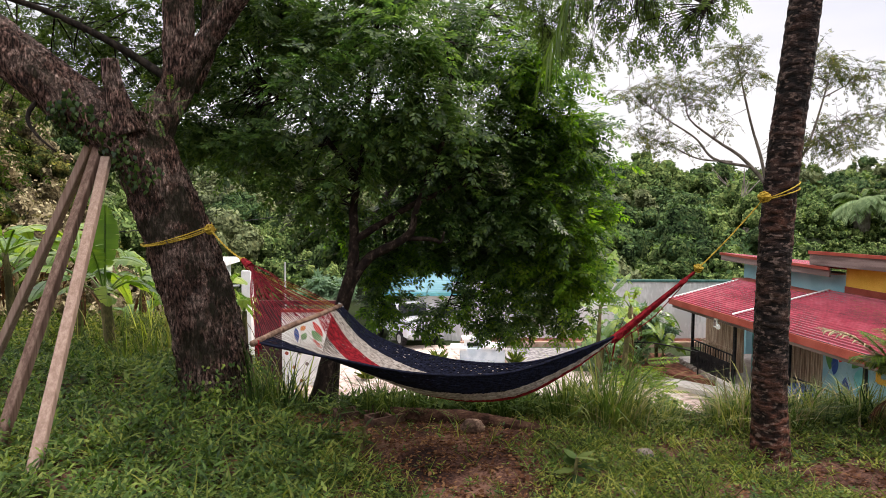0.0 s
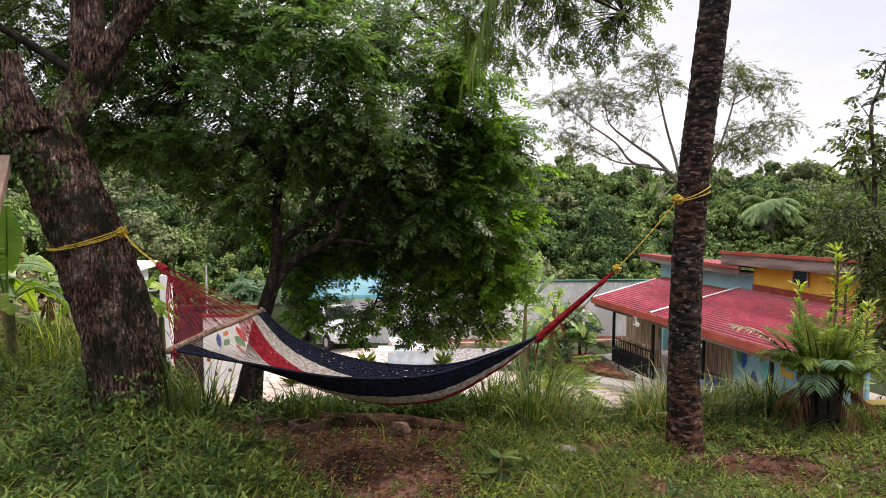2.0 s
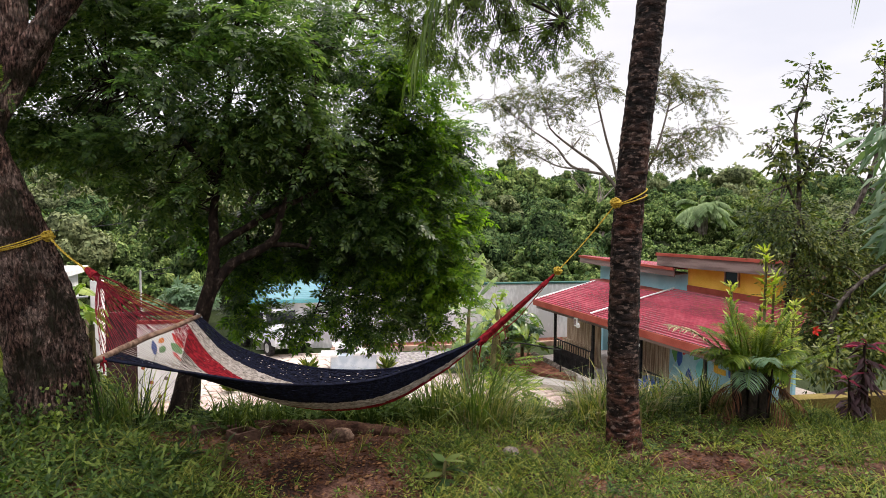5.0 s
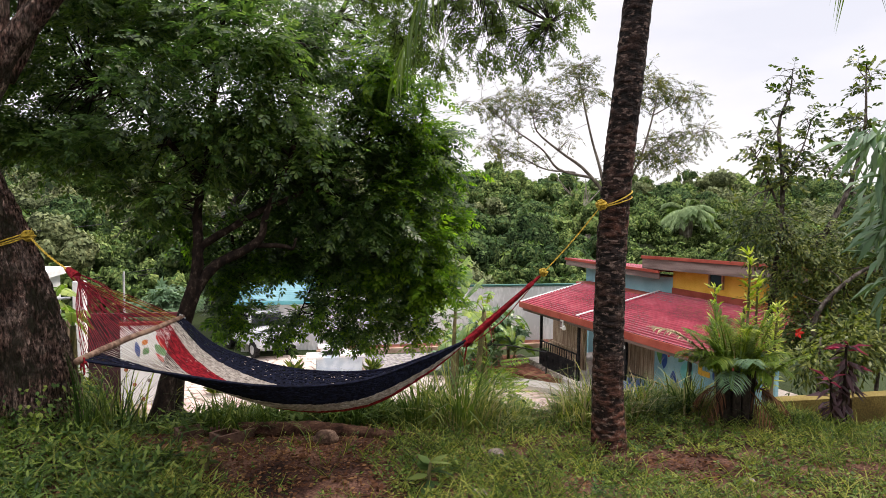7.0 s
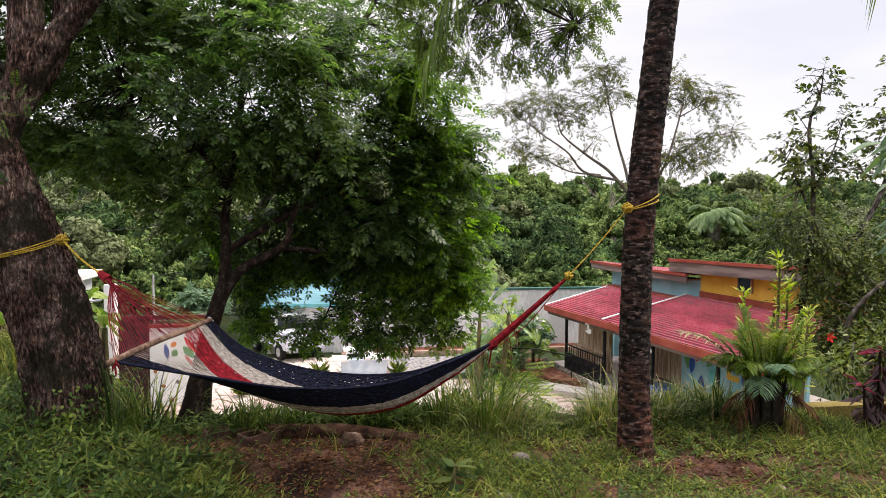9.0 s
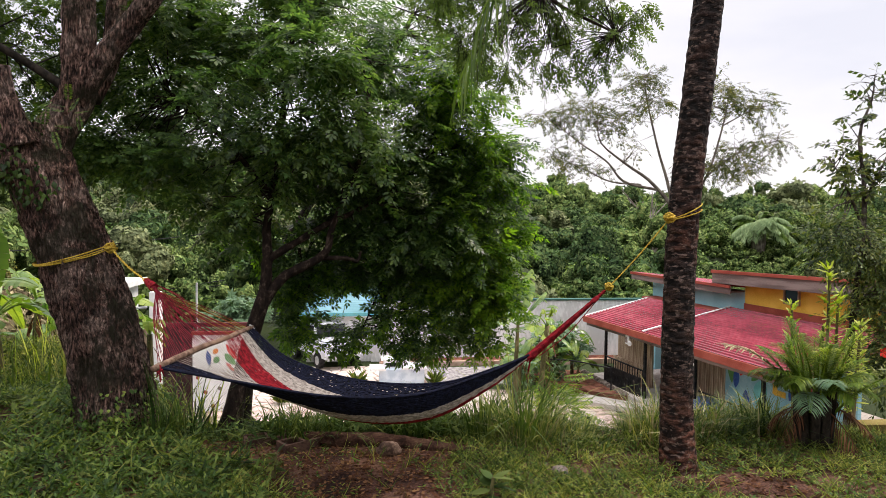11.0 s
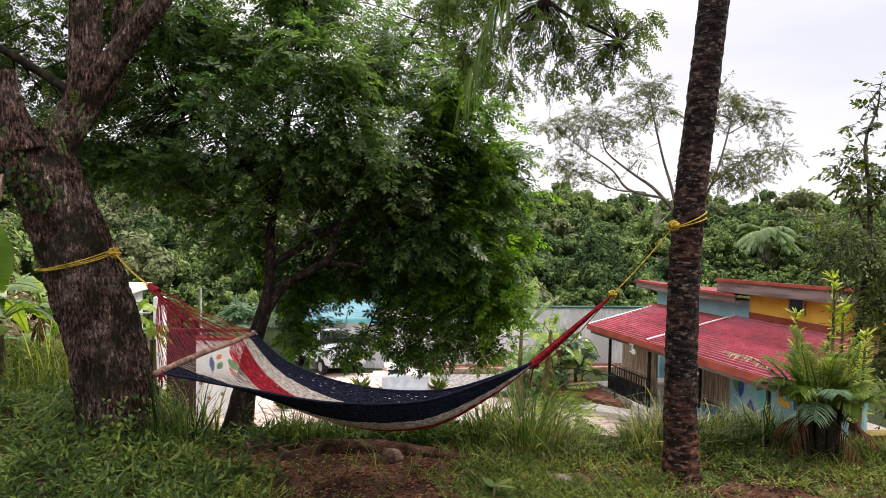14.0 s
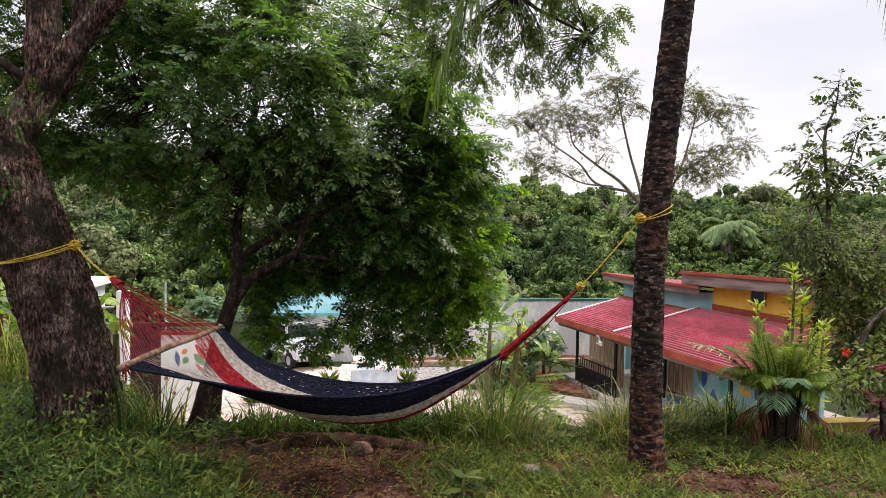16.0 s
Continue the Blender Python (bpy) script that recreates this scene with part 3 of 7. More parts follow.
for i in range(11):
    g.box((1.2 + i * 0.98, 28.4 + 0.05 * math.sin(i * 2.1), YARD + 0.1), (0.96, 0.18, 0.22), cut=0.03)
thing("planter_kerb", g, textured("tan_concrete", [(0.3, (0.3, 0.2, 0.14)), (0.7, (0.46, 0.34, 0.26))], 2, 0.8, 0.2), "low tan kerb along the white wall", "kerb", kind="structure")
thing("planting_bed", slab(Geo(), [(0.8, 28.45), (12.0, 28.45), (12.0, 29.48), (0.8, 29.48)], YARD - 0.05, YARD + 0.14), RED_SOIL, "strip of bare red soil at the wall", "soil", kind="structure")


def corrugated(x0, x1, y0, y1, z_at, pitch=0.2, high=0.03, thick=0.012):
    """A ribbed metal sheet; ribs run along y, the height follows z_at(x)."""
    n = int(round((x1 - x0) / pitch))
    prof = []
    for i in range(n):
        a = x0 + (x1 - x0) * i / n
        w = (x1 - x0) / n
        prof += [(a, 0), (a + 0.6 * w, 0), (a + 0.7 * w, high), (a + 0.9 * w, high)]
    prof.append((x1, 0))
    k = len(prof)
    v = [(x, y, z_at(x) + h + dz) for y in (y0, y1) for dz in (0, -thick) for x, h in prof]
    f = []
    for i in range(k - 1):
        f += [[i, i + 1, 2 * k + i + 1, 2 * k + i], [k + i, 3 * k + i, 3 * k + i + 1, k + i + 1], [i, k + i, k + i + 1, i + 1], [2 * k + i, 2 * k + i + 1, 3 * k + i + 1, 3 * k + i]]
    return Geo().add(v, f)


# building with the teal roof
shed = thing("long_shed", None, None, "low cream building with a teal sheet roof", "building")
part("wall", Geo().box((-0.75, 31.3, YARD + 1.05), (3.3, 3.4, 2.1)), PLASTER_WHITE, shed)
g = corrugated(-1.9, 1.9, -1.9, 1.9, lambda x: 0.2 * x, 0.25, 0.012)
roof = part("roof", g, ROOF_TEAL, shed, "teal ribbed sheet roof")
roof.matrix_basis = Matrix.Translation((-0.75, 31.1, YARD + 2.55)) @ Euler((0, 0, radians(90))).to_matrix().to_4x4() @ Matrix.Diagonal((1, 1, 1, 1))
part("fascia_board", Geo().box((-0.75, 29.2, YARD + 2.12), (3.8, 0.04, 0.16)), PAINT_TEAL, shed)
for k in range(1):
    w = part("window", Geo().box((-2.0 + k * 1.5, 29.58, YARD + 1.3), (1.0, 0.08, 0.8)), GLASS_DARK, shed)

# white building on the far left with a flat roof
white_house = thing("white_outbuilding", None, None, "small white building with an overhanging roof slab", "building")
part("wall", Geo().box((-11.35, 31.5, -3.9), (1.9, 3.0, 4.6)), PAINT_WHITE, white_house)
part("roof", Geo().box((-11.2, 31.4, -1.44), (2.3, 3.9, 0.24), cut=0.05), PAINT_WHITE, white_house, "flat white roof slab")

# entrance wall with mural, white pillar and railing
gate_wall = thing("entrance_wall", None, None, "white entrance wall with painted leaf mural and red trim", "wall", kind="structure")
gz = -5.2
part("panel", Geo().box((-4.55, 22.3, (gz - 2.2) / 2), (1.6, 0.16, -2.2 - gz)), PAINT_WHITE, gate_wall)
part("trim", Geo().box((-4.55, 22.28, -2.15), (1.64, 0.22, 0.09)), TRIM_RED, gate_wall, "red painted top band")
part("side_panel", Geo().box((-5.86, 22.45, -3.5), (0.98, 0.14, 3.3)), textured("dark_maroon_board", [(0.3, (0.045, 0.02, 0.022)), (0.7, (0.09, 0.045, 0.045))], 3, 0.8, 0.2), gate_wall, "dark maroon boarding")
part("beam", Geo().box((-4.95, 22.4, -1.9), (2.9, 0.14, 0.12)), textured("maroon_beam", [(0.3, (0.06, 0.018, 0.02)), (0.7, (0.11, 0.035, 0.036))], 3, 0.8, 0.2), gate_wall, "dark maroon top beam")


def petal(cx, cz, a, length, width, y):
    pts = []
    for i in range(13):
        t = i / 12
        pts.append((t, math.sin(math.pi * t) ** 0.8 * width / 2))
    ring = pts + [(t, -w) for t, w in pts[-2:0:-1]]
    c, s = math.cos(a), math.sin(a)
    n = len(ring)
    v = [(cx + t * length * c - w * s, yy, cz + t * length * s + w * c) for yy in (y, y + 0.006) for t, w in ring]
    return Geo().add(v, [list(range(n)), list(range(2 * n - 1, n - 1, -1))] + [[i, n + i, n + (i + 1) % n, (i + 1) % n] for i in range(n)])


mural_red, mural_green = textured("mural_red", [(0.3, (0.5, 0.02, 0.02)), (0.7, (0.62, 0.04, 0.03))], 3, 0.6, 0.05), textured("mural_green", [(0.3, (0.06, 0.2, 0.06)), (0.7, (0.12, 0.3, 0.1))], 3, 0.6, 0.05)
mural_orange, mural_blue = textured("mural_orange", [(0.3, (0.65, 0.18, 0.03)), (0.7, (0.75, 0.26, 0.06))], 3, 0.6, 0.05), textured("mural_blue", [(0.3, (0.02, 0.06, 0.25)), (0.7, (0.04, 0.11, 0.36))], 3, 0.6, 0.05)
for a, ln, wd, mat, cx, cz in ((2.15, 0.62, 0.17, mural_red, -3.98, -3.02), (2.3, 0.5, 0.24, mural_green, -4.02, -3.18), (0.7, 0.22, 0.16, mural_orange, -4.72, -2.8), (1.0, 0.26, 0.2, mural_green, -4.68, -3.12), (2.3, 0.5, 0.1, mural_red, -4.0, -3.45), (1.7, 0.5, 0.16, mural_blue, -4.82, -3.2)):
    part("mural_leaf", petal(cx, cz, a, ln, wd, 22.205), mat, gate_wall)
for k in range(9):
    part("mural_dot", petal(-5.25 + 0.37 * (k % 4) + 0.06 * k, -3.6 - 0.42 * (k // 4) + 0.1 * math.sin(k * 3.0), 0.4, 0.13, 0.13, 22.205), FASCIA if k % 2 else TRIM_RED, gate_wall)
pillar = thing("gate_pillar", Geo().box((-6.42, 22.1, -2.95), (0.32, 0.32, 4.3), cut=0.02), PAINT_WHITE, "square white-painted gate pillar", "pillar")
g = Geo()
g.tube([(-9.5, 22.3, -1.5), (-6.7, 22.15, -1.3)], 0.035, 8)
fence = thing("side_fence", g, STEEL, "grey metal rail above dark wooden fence boards", "fence")
for k in range(18):
    part("board", Geo().box((-9.4 + k * 0.155, 22.3, -2.9), (0.14, 0.03, 1.9), cut=0.005), WOOD_BROWN, fence)
for k, (px, top) in enumerate(((-5.75, -0.75),)):
    thing("short_post", Geo().tube([(px, 24.5, -5.2), (px, 24.5, top - 0.1), (px + 0.01, 24.5, top)], [0.035, 0.035, 0.03], 10), STEEL, "grey metal post behind the entrance wall", "post", "short posts")

# street lamp with wires
pole = thing("street_lamp", None, None, "tall grey concrete lamp pole with a side arm", "street lamp")
part("pole", Geo().tube([(-6.1, 38, -6), (-6.38, 38, -2), (-6.67, 38, 3.0)], [0.085, 0.075, 0.055], 12), CONCRETE, pole)
part("arm", Geo().tube([(-6.52, 38, -0.1), (-6.8, 37.9, 0.0), (-7.1, 37.8, 0.06)], 0.03, 8), STEEL, pole)
part("lamp_head", Geo().box((-7.22, 37.8, 0.05), (0.4, 0.18, 0.09), cut=0.03), PAINT_WHITE, pole)
for k, (za, zb) in enumerate(((-1.7, -3.0), (-2.0, -2.4), (0.9, 0.2))):
    pts = [(-6.4 - 24 * s, 38 - 6 * s, za + (zb - za) * s - 1.6 * math.sin(math.pi * s) * 0.5) for s in np.linspace(0, 1, 12)]
    thing("overhead_wire", Geo().tube(pts, 0.022, 4), IRON, "black overhead wire strung from the lamp pole", "wire", "overhead wires")

# ---------------------------------------------------------------- house with the red roof
house = thing("house", None, None, "painted house with red ribbed roofs and an open porch", "house")
house.matrix_basis = Matrix.Translation((8.53, 25.24, YARD)) @ Euler((0, 0, radians(9.4))).to_matrix().to_4x4()
EAVE = 2.52
part("floor", Geo().box((3.2, -5.4, 0.1), (6.2, 11.4, 0.26)), CONCRETE, house, "grey concrete porch floor")
far_roof = part("roof", corrugated(0.0, 2.78, -4.25, 0.0, lambda x: EAVE + 0.235 * x, 0.14, 0.04), ROOF_RED, house, "red ribbed sheet roof")
near_roof = part("roof", corrugated(0.0, 3.35, -11.0, -4.1, lambda x: EAVE + 0.07 + 0.215 * x, 0.14, 0.04), ROOF_RED, house, "red ribbed sheet roof")
for y0, run, z0, sl, top in ((0.02, 2.8, EAVE, 0.235, far_roof), (-4.08, 3.36, EAVE + 0.09, 0.215, near_roof)):
    part("barge_board", Geo().beam((-0.04, y0, z0 + 0.03), (run, y0, z0 + 0.03 + sl * run), 0.07, 0.03), PAINT_WHITE, top, "white edge flashing")
part("gutter_board", Geo().box((-0.03, -5.5, EAVE - 0.06), (0.05, 11.0, 0.22)), TRIM_RED, house, "red eaves board")
part("eaves_beam", Geo().box((0.14, -5.5, EAVE - 0.2), (0.12, 10.9, 0.2)), FASCIA, house, "grey-brown eaves beam")
for k in range(12):
    part("rafter", Geo().beam((0.1, -0.2 - k * 0.95, EAVE - 0.06), (2.75, -0.2 - k * 0.95, EAVE + 0.52), 0.06, 0.1), FASCIA, house)
# upper walls and roofs
part("wall", Geo().box((3.5, -2.04, 3.49), (0.16, 5.32, 0.9)), PAINT_BLUE, house, "pale blue upper wall")
part("wall", Geo().box((3.5, -7.95, 3.75), (0.16, 6.5, 1.4)), PAINT_YELLOW, house, "ochre yellow upper wall")
part("wall", Geo().box((5.4, 0.7, 1.85), (3.6, 0.16, 3.6)), PAINT_BLUE, house, "pale blue gable wall")
part("flashing", Geo().box((3.1, -1.85, 3.17), (0.64, 4.5, 0.1)), TRIM_RED, house, "brick-red flashing band")
part("flashing", Geo().box((3.43, -7.95, 3.42), (0.1, 6.5, 0.24)), TRIM_RED, house, "brick-red flashing band")
up1 = part("upper_roof", corrugated(2.8, 7.3, -4.72, 1.25, lambda x: 4.13 - 0.1 * (x - 2.8), 0.25), ROOF_RED, house, "red sheet upper roof")
part("fascia", Geo().box((2.83, -1.73, 3.97), (0.05, 5.95, 0.26)), FASCIA, up1, "grey-brown fascia board")
part("edge_trim", Geo().box((2.78, -1.73, 4.1), (0.06, 5.98, 0.09)), TRIM_RED, up1)
part("soffit", Geo().box((3.16, -1.73, 3.92), (0.6, 5.9, 0.04)), FASCIA, up1)
up2 = part("upper_roof", corrugated(0.0, 4.6, -7.0, 0.0, lambda x: -0.09 * x, 0.25), ROOF_RED, house, "red sheet upper roof over the yellow wall")
up2.matrix_basis = Matrix.Translation((2.8, -3.81, 4.56)) @ Euler((radians(-1.6), 0, 0)).to_matrix().to_4x4()
part("fascia", Geo().box((0.03, -3.5, -0.23), (0.06, 7.0, 0.36)), FASCIA, up2, "grey-brown fascia board")
part("edge_trim", Geo().box((-0.02, -3.5, -0.01), (0.06, 7.04, 0.1)), TRIM_RED, up2)
part("soffit", Geo().box((0.36, -3.5, -0.4), (0.6, 6.9, 0.04)), FASCIA, up2)
win = part("window", Geo().box((3.4, -6.75, 3.98), (0.06, 0.5, 0.42)), GLASS_DARK, house)
part("window_frame", Geo().box((3.38, -6.75, 3.76), (0.08, 0.6, 0.05)), WOOD_BROWN, win)
for dy in (-0.28, 0.28):
    part("window_frame", Geo().box((3.38, -6.75 + dy, 3.98), (0.08, 0.05, 0.42)), WOOD_BROWN, win)
# porch
plank_wall = part("plank_wall", Geo().box((1.52, -1.2, 1.5), (0.06, 2.3, 2.6)), WOOD_BROWN, house, "brown vertical plank wall")
for k in range(11):
    part("plank", Geo().box((1.47, -0.17 - k * 0.2, 1.5), (0.03, 0.193, 2.6), cut=0.004), WOOD_BROWN, plank_wall)
side_planks = part("plank_wall", Geo().box((2.1, -0.1, 1.3), (1.2, 0.05, 2.3)), WOOD_BROWN, house, "brown vertical plank wall")
for k in range(6):
    part("plank", Geo().box((1.6 + k * 0.185, -0.145, 1.3), (0.17, 0.03, 2.3), cut=0.006), WOOD_BROWN, side_planks)
part("wall", Geo().box((1.9, -3.6, 1.5), (0.1, 2.5, 2.6)), PAINT_TEAL, house, "teal porch wall")
part("door", Geo().box((1.82, -3.9, 1.25), (0.05, 0.85, 2.05)), FASCIA, house, "dark wooden door")
part("wall", Geo().box((1.4, -8.7, 1.4), (0.1, 4.6, 2.4)), textured("mural_ground", [(0.3, (0.2, 0.4, 0.5)), (0.7, (0.32, 0.52, 0.6))], 2, 0.7, 0.1), house, "light blue wall with a bright painted mural")
for y, s, z0, h in ((-0.95, 0.42, 0.2, 2.2), (-3.55, 0.42, 0.2, 2.25), (-6.2, 0.42, 0.2, 2.2), (-9.0, 0.42, 0.2, 2.2)):
    part("post", Geo().box((s, y, z0 + h / 2), (0.09, 0.09, h), cut=0.008), IRON, house, "dark porch post")


def railing(parent, a, b, top, bars):
    a, b = np.array(a, float), np.array(b, float)
    rail = part("railing", Geo().beam((*a[:2], a[2] + top), (*b[:2], b[2] + top), 0.05, 0.04).beam((*a[:2], a[2] + 0.1), (*b[:2], b[2] + 0.1), 0.04, 0.03), IRON, parent, "black iron railing")
    for i in range(bars):
        p = a + (b - a) * (i + 0.5) / bars
        part("bar", Geo().beam((p[0], p[1], p[2] + 0.1), (p[0], p[1], p[2] + top), 0.025, 0.02), IRON, rail)
    return rail


railing(house, (0.42, -0.95, 0.22), (0.42, -3.5, 0.2), 0.95, 16)
gate = part("gate", Geo().box((0.36, -2.2, 0.52), (0.02, 2.4, 0.74)), IRON, house, "black sheet-metal gate panel")
for k in range(5):
    part("scroll", Geo().tube([(0.33, -1.2 - k * 0.45 + 0.15 * math.cos(a), 0.55 + 0.15 * math.sin(a)) for a in np.linspace(0, 6.28, 14)], 0.012, 5), IRON, gate)
inner = part("bench_back", Geo().box((1.2, -1.3, 1.0), (0.05, 2.2, 0.06)), WOOD_BROWN, house, "wooden slatted bench back")
for k in range(14):
    part("slat", Geo().box((1.2, -0.3 - k * 0.155, 0.6), (0.03, 0.05, 0.78)), WOOD_BROWN, inner)
railing(house, (0.5, -6.3, 0.22), (0.5, -8.2, 0.22), 0.95, 9)
bamboo = part("cane_screen", Geo().box((1.3, -5.85, 1.35), (1.5, 0.04, 2.2)), WOOD_BROWN, house, "brown cane screen")
for k in range(18):
    part("cane", Geo().tube([(0.58 + k * 0.083, -5.9, 0.25), (0.59 + k * 0.083, -5.9, 1.4), (0.58 + k * 0.083, -5.9, 2.45)], 0.036, 7), WOOD_BROWN, bamboo)
mural_teal = textured("mural_turquoise", [(0.3, (0.12, 0.42, 0.45)), (0.7, (0.2, 0.55, 0.56))], 3, 0.6, 0.05)
for a, ln, wd, mat, cy, cz in ((1.4, 0.75, 0.42, mural_red, -7.05, 1.75), (1.7, 0.9, 0.3, mural_green, -6.7, 1.45), (0.9, 0.7, 0.3, mural_green, -7.5, 1.7), (1.5, 0.6, 0.26, mural_blue, -6.85, 1.35), (1.2, 0.8, 0.5, mural_teal, -7.7, 1.1), (1.9, 0.7, 0.3, mural_orange, -8.1, 0.7), (1.0, 0.8, 0.4, mural_blue, -8.9, 1.5), (1.6, 0.7, 0.3, mural_blue, -7.3, 0.7)):
    leaf = part("mural_shape", petal(0, 0, a, ln, wd, 0), mat, house)
    leaf.matrix_basis = Matrix.Translation((1.34, cy, cz)) @ Euler((0, 0, radians(-90))).to_matrix().to_4x4()
part("mural_letter", Geo().box((1.34, -8.4, 1.9), (0.012, 0.16, 0.7)).box((1.34, -8.58, 1.6), (0.012, 0.4, 0.16)), PAINT_YELLOW, house, "yellow painted corner shape")
for y, x in ((-3.0, 0.06), (-6.35, 0.06)):
    lamp = part("flood_light", Geo().box((x, y, EAVE - 0.36), (0.06, 0.2, 0.3), cut=0.02), PAINT_WHITE, house, "white double flood light")
    part("lamp_face", Geo().box((x - 0.034, y, EAVE - 0.36), (0.012, 0.12, 0.2)), FASCIA, lamp)
    part("lamp_head", Geo().tube([(x, y - 0.15, EAVE - 0.4), (x - 0.06, y - 0.26, EAVE - 0.44), (x - 0.1, y - 0.3, EAVE - 0.46)], [0.03, 0.06, 0.075], 10), PAINT_WHITE, lamp)

# walk, bed and kerb before the porch
thing("walkway", slab(Geo(), [(7.0, 23.5), (9.9, 20.9), (9.6, 20.2), (6.5, 22.7)], YARD - 0.05, YARD + 0.16), CONCRETE, "pale concrete walkway to the porch", "walkway", kind="structure")
thing("red_bed", slab(Geo(), [(6.2, 26.6), (8.7, 26.2), (9.1, 22.2), (7.1, 23.7)], YARD - 0.05, YARD + 0.22), RED_SOIL, "planting bed of bare red soil", "soil", kind="structure")
for k in range(14):
    a = k / 13
    thing("edging_stone", Geo().tube([(8.75 + 0.3 * a, 25.8 - 3.4 * a, YARD + 0.0), (8.75 + 0.3 * a, 25.8 - 3.4 * a, YARD + 0.22), (8.75 + 0.3 * a, 25.8 - 3.4 * a, YARD + 0.33)], [0.13, 0.15, 0.07], 8, 0.2), STONE, "rough pale stone edging the red bed", "stone", "edging stones", smooth=True)
rail = thing("handrail", Geo().tube(spline([(6.6, 24.4, YARD + 1.05), (7.6, 23.9, YARD + 1.12), (8.8, 23.0, YARD + 1.0)], 10), 0.025, 8), IRON, "thin black handrail beside the walkway", "handrail")
for p in ((6.6, 24.4), (8.8, 23.0)):
    part("post", Geo().tube([(*p, YARD), (*p, YARD + 1.04)], 0.025, 8), IRON, rail)
tub = thing("blue_tub", Geo().tube([(10.2, 19.1, YARD + 0.23), (10.2, 19.1, YARD + 0.6), (10.2, 19.1, YARD + 0.9), (10.2, 19.1, YARD + 0.91)], [0.36, 0.42, 0.45, 0.4], 20), textured("blue_plastic", [(0.3, (0.015, 0.05, 0.2)), (0.7, (0.03, 0.08, 0.28))], 3, 0.35, 0.05), "dark blue plastic tub standing on the porch", "tub", smooth=True)

# masonry bench set
bench = thing("masonry_bench", None, None, "white and pale blue masonry bench with slab tops", "bench")
SLATE_BLUE = textured("pale_blue_stone", [(0.3, (0.42, 0.5, 0.58)), (0.7, (0.6, 0.66, 0.72))], 2.5, 0.5, 0.1)
bx, by = 0.45, 25.6
part("base", Geo().box((bx + 1.05, by, YARD + 0.3), (1.7, 0.7, 0.6), cut=0.02), SLATE_BLUE, bench)
part("top", Geo().box((bx + 1.5, by, YARD + 0.64), (0.95, 0.85, 0.09), cut=0.03), PAINT_WHITE, bench)
part("top", Geo().box((bx + 0.15, by, YARD + 0.6), (0.6, 0.85, 0.09), cut=0.03), PAINT_WHITE, bench)
part("back_block", Geo().box((bx + 0.75, by + 0.15, YARD + 0.6), (0.75, 0.5, 0.6), cut=0.02), PAINT_WHITE, bench)
part("back_top", Geo().box((bx + 0.75, by + 0.15, YARD + 0.92), (0.95, 0.6, 0.08), cut=0.03), PAINT_WHITE, bench)
# thin dark slab stands for the shade of an opening; no recess is cut
part("niche_shade", Geo().box((bx + 0.75, by - 0.105, YARD + 0.72), (0.55, 0.02, 0.14)), GLASS_DARK, bench)
part("cup", Geo().tube([(bx + 1.28, by - 0.1, YARD + 0.68), (bx + 1.28, by - 0.1, YARD + 0.94), (bx + 1.28, by - 0.1, YARD + 0.95)], [0.07, 0.1, 0.08], 12), PAINT_WHITE, bench)

# parked off-road car
car = thing("parked_car", None, None, "white boxy off-road car parked by the shed", "car")
car.matrix_basis = Matrix.Translation((-0.75, 28.0, YARD + 0.03)) @ Euler((0, 0, radians(28))).to_matrix().to_4x4()
CAR_WHITE = textured("white_car_paint", [(0.3, (0.68, 0.7, 0.72)), (0.7, (0.78, 0.79, 0.8))], 1, 0.2, 0.02, spec=0.6)
part("body", Geo().box((0, 1.9, 0.78), (1.66, 3.9, 0.62), cut=0.08), CAR_WHITE, car)
part("bonnet", Geo().box((0, 0.55, 1.12), (1.4, 1.1, 0.08), cut=0.1), CAR_WHITE, car)
part("cabin", Geo().box((0, 2.4, 1.42), (1.52, 2.4, 0.68), taper=0.88, cut=0.08), CAR_WHITE, car)
part("windscreen", Geo().box((0, 1.2, 1.42), (1.3, 0.03, 0.5), Euler((radians(-14), 0, 0)).to_matrix()), GLASS_DARK, car)
for sx in (-0.72, 0.72):
    part("side_window", Geo().box((sx, 2.2, 1.48), (0.06, 1.6, 0.36)), GLASS_DARK, car)
    part("headlight", Geo().tube([(sx * 0.82, 0.02, 0.9), (sx * 0.82, -0.04, 0.9), (sx * 0.82, -0.06, 0.9)], [0.1, 0.1, 0.07], 14), STEEL, car)
    for wy in (0.65, 3.1):
        wheel = part("wheel", Geo().tube([(sx * 1.1 - 0.1, wy, 0.34), (sx * 1.1 + 0.1, wy, 0.34)], 0.34, 20), IRON, car)
        part("rim", Geo().tube([(sx * 1.1 - 0.11, wy, 0.34), (sx * 1.1 + 0.11, wy, 0.34)], 0.19, 14), STEEL, wheel)
for k in range(7):
    part("grille_slot", Geo().box((-0.36 + k * 0.12, -0.06, 0.86), (0.06, 0.03, 0.28)), GLASS_DARK, car)
part("bumper", Geo().box((0, -0.12, 0.52), (1.6, 0.16, 0.16), cut=0.03), STEEL, car)

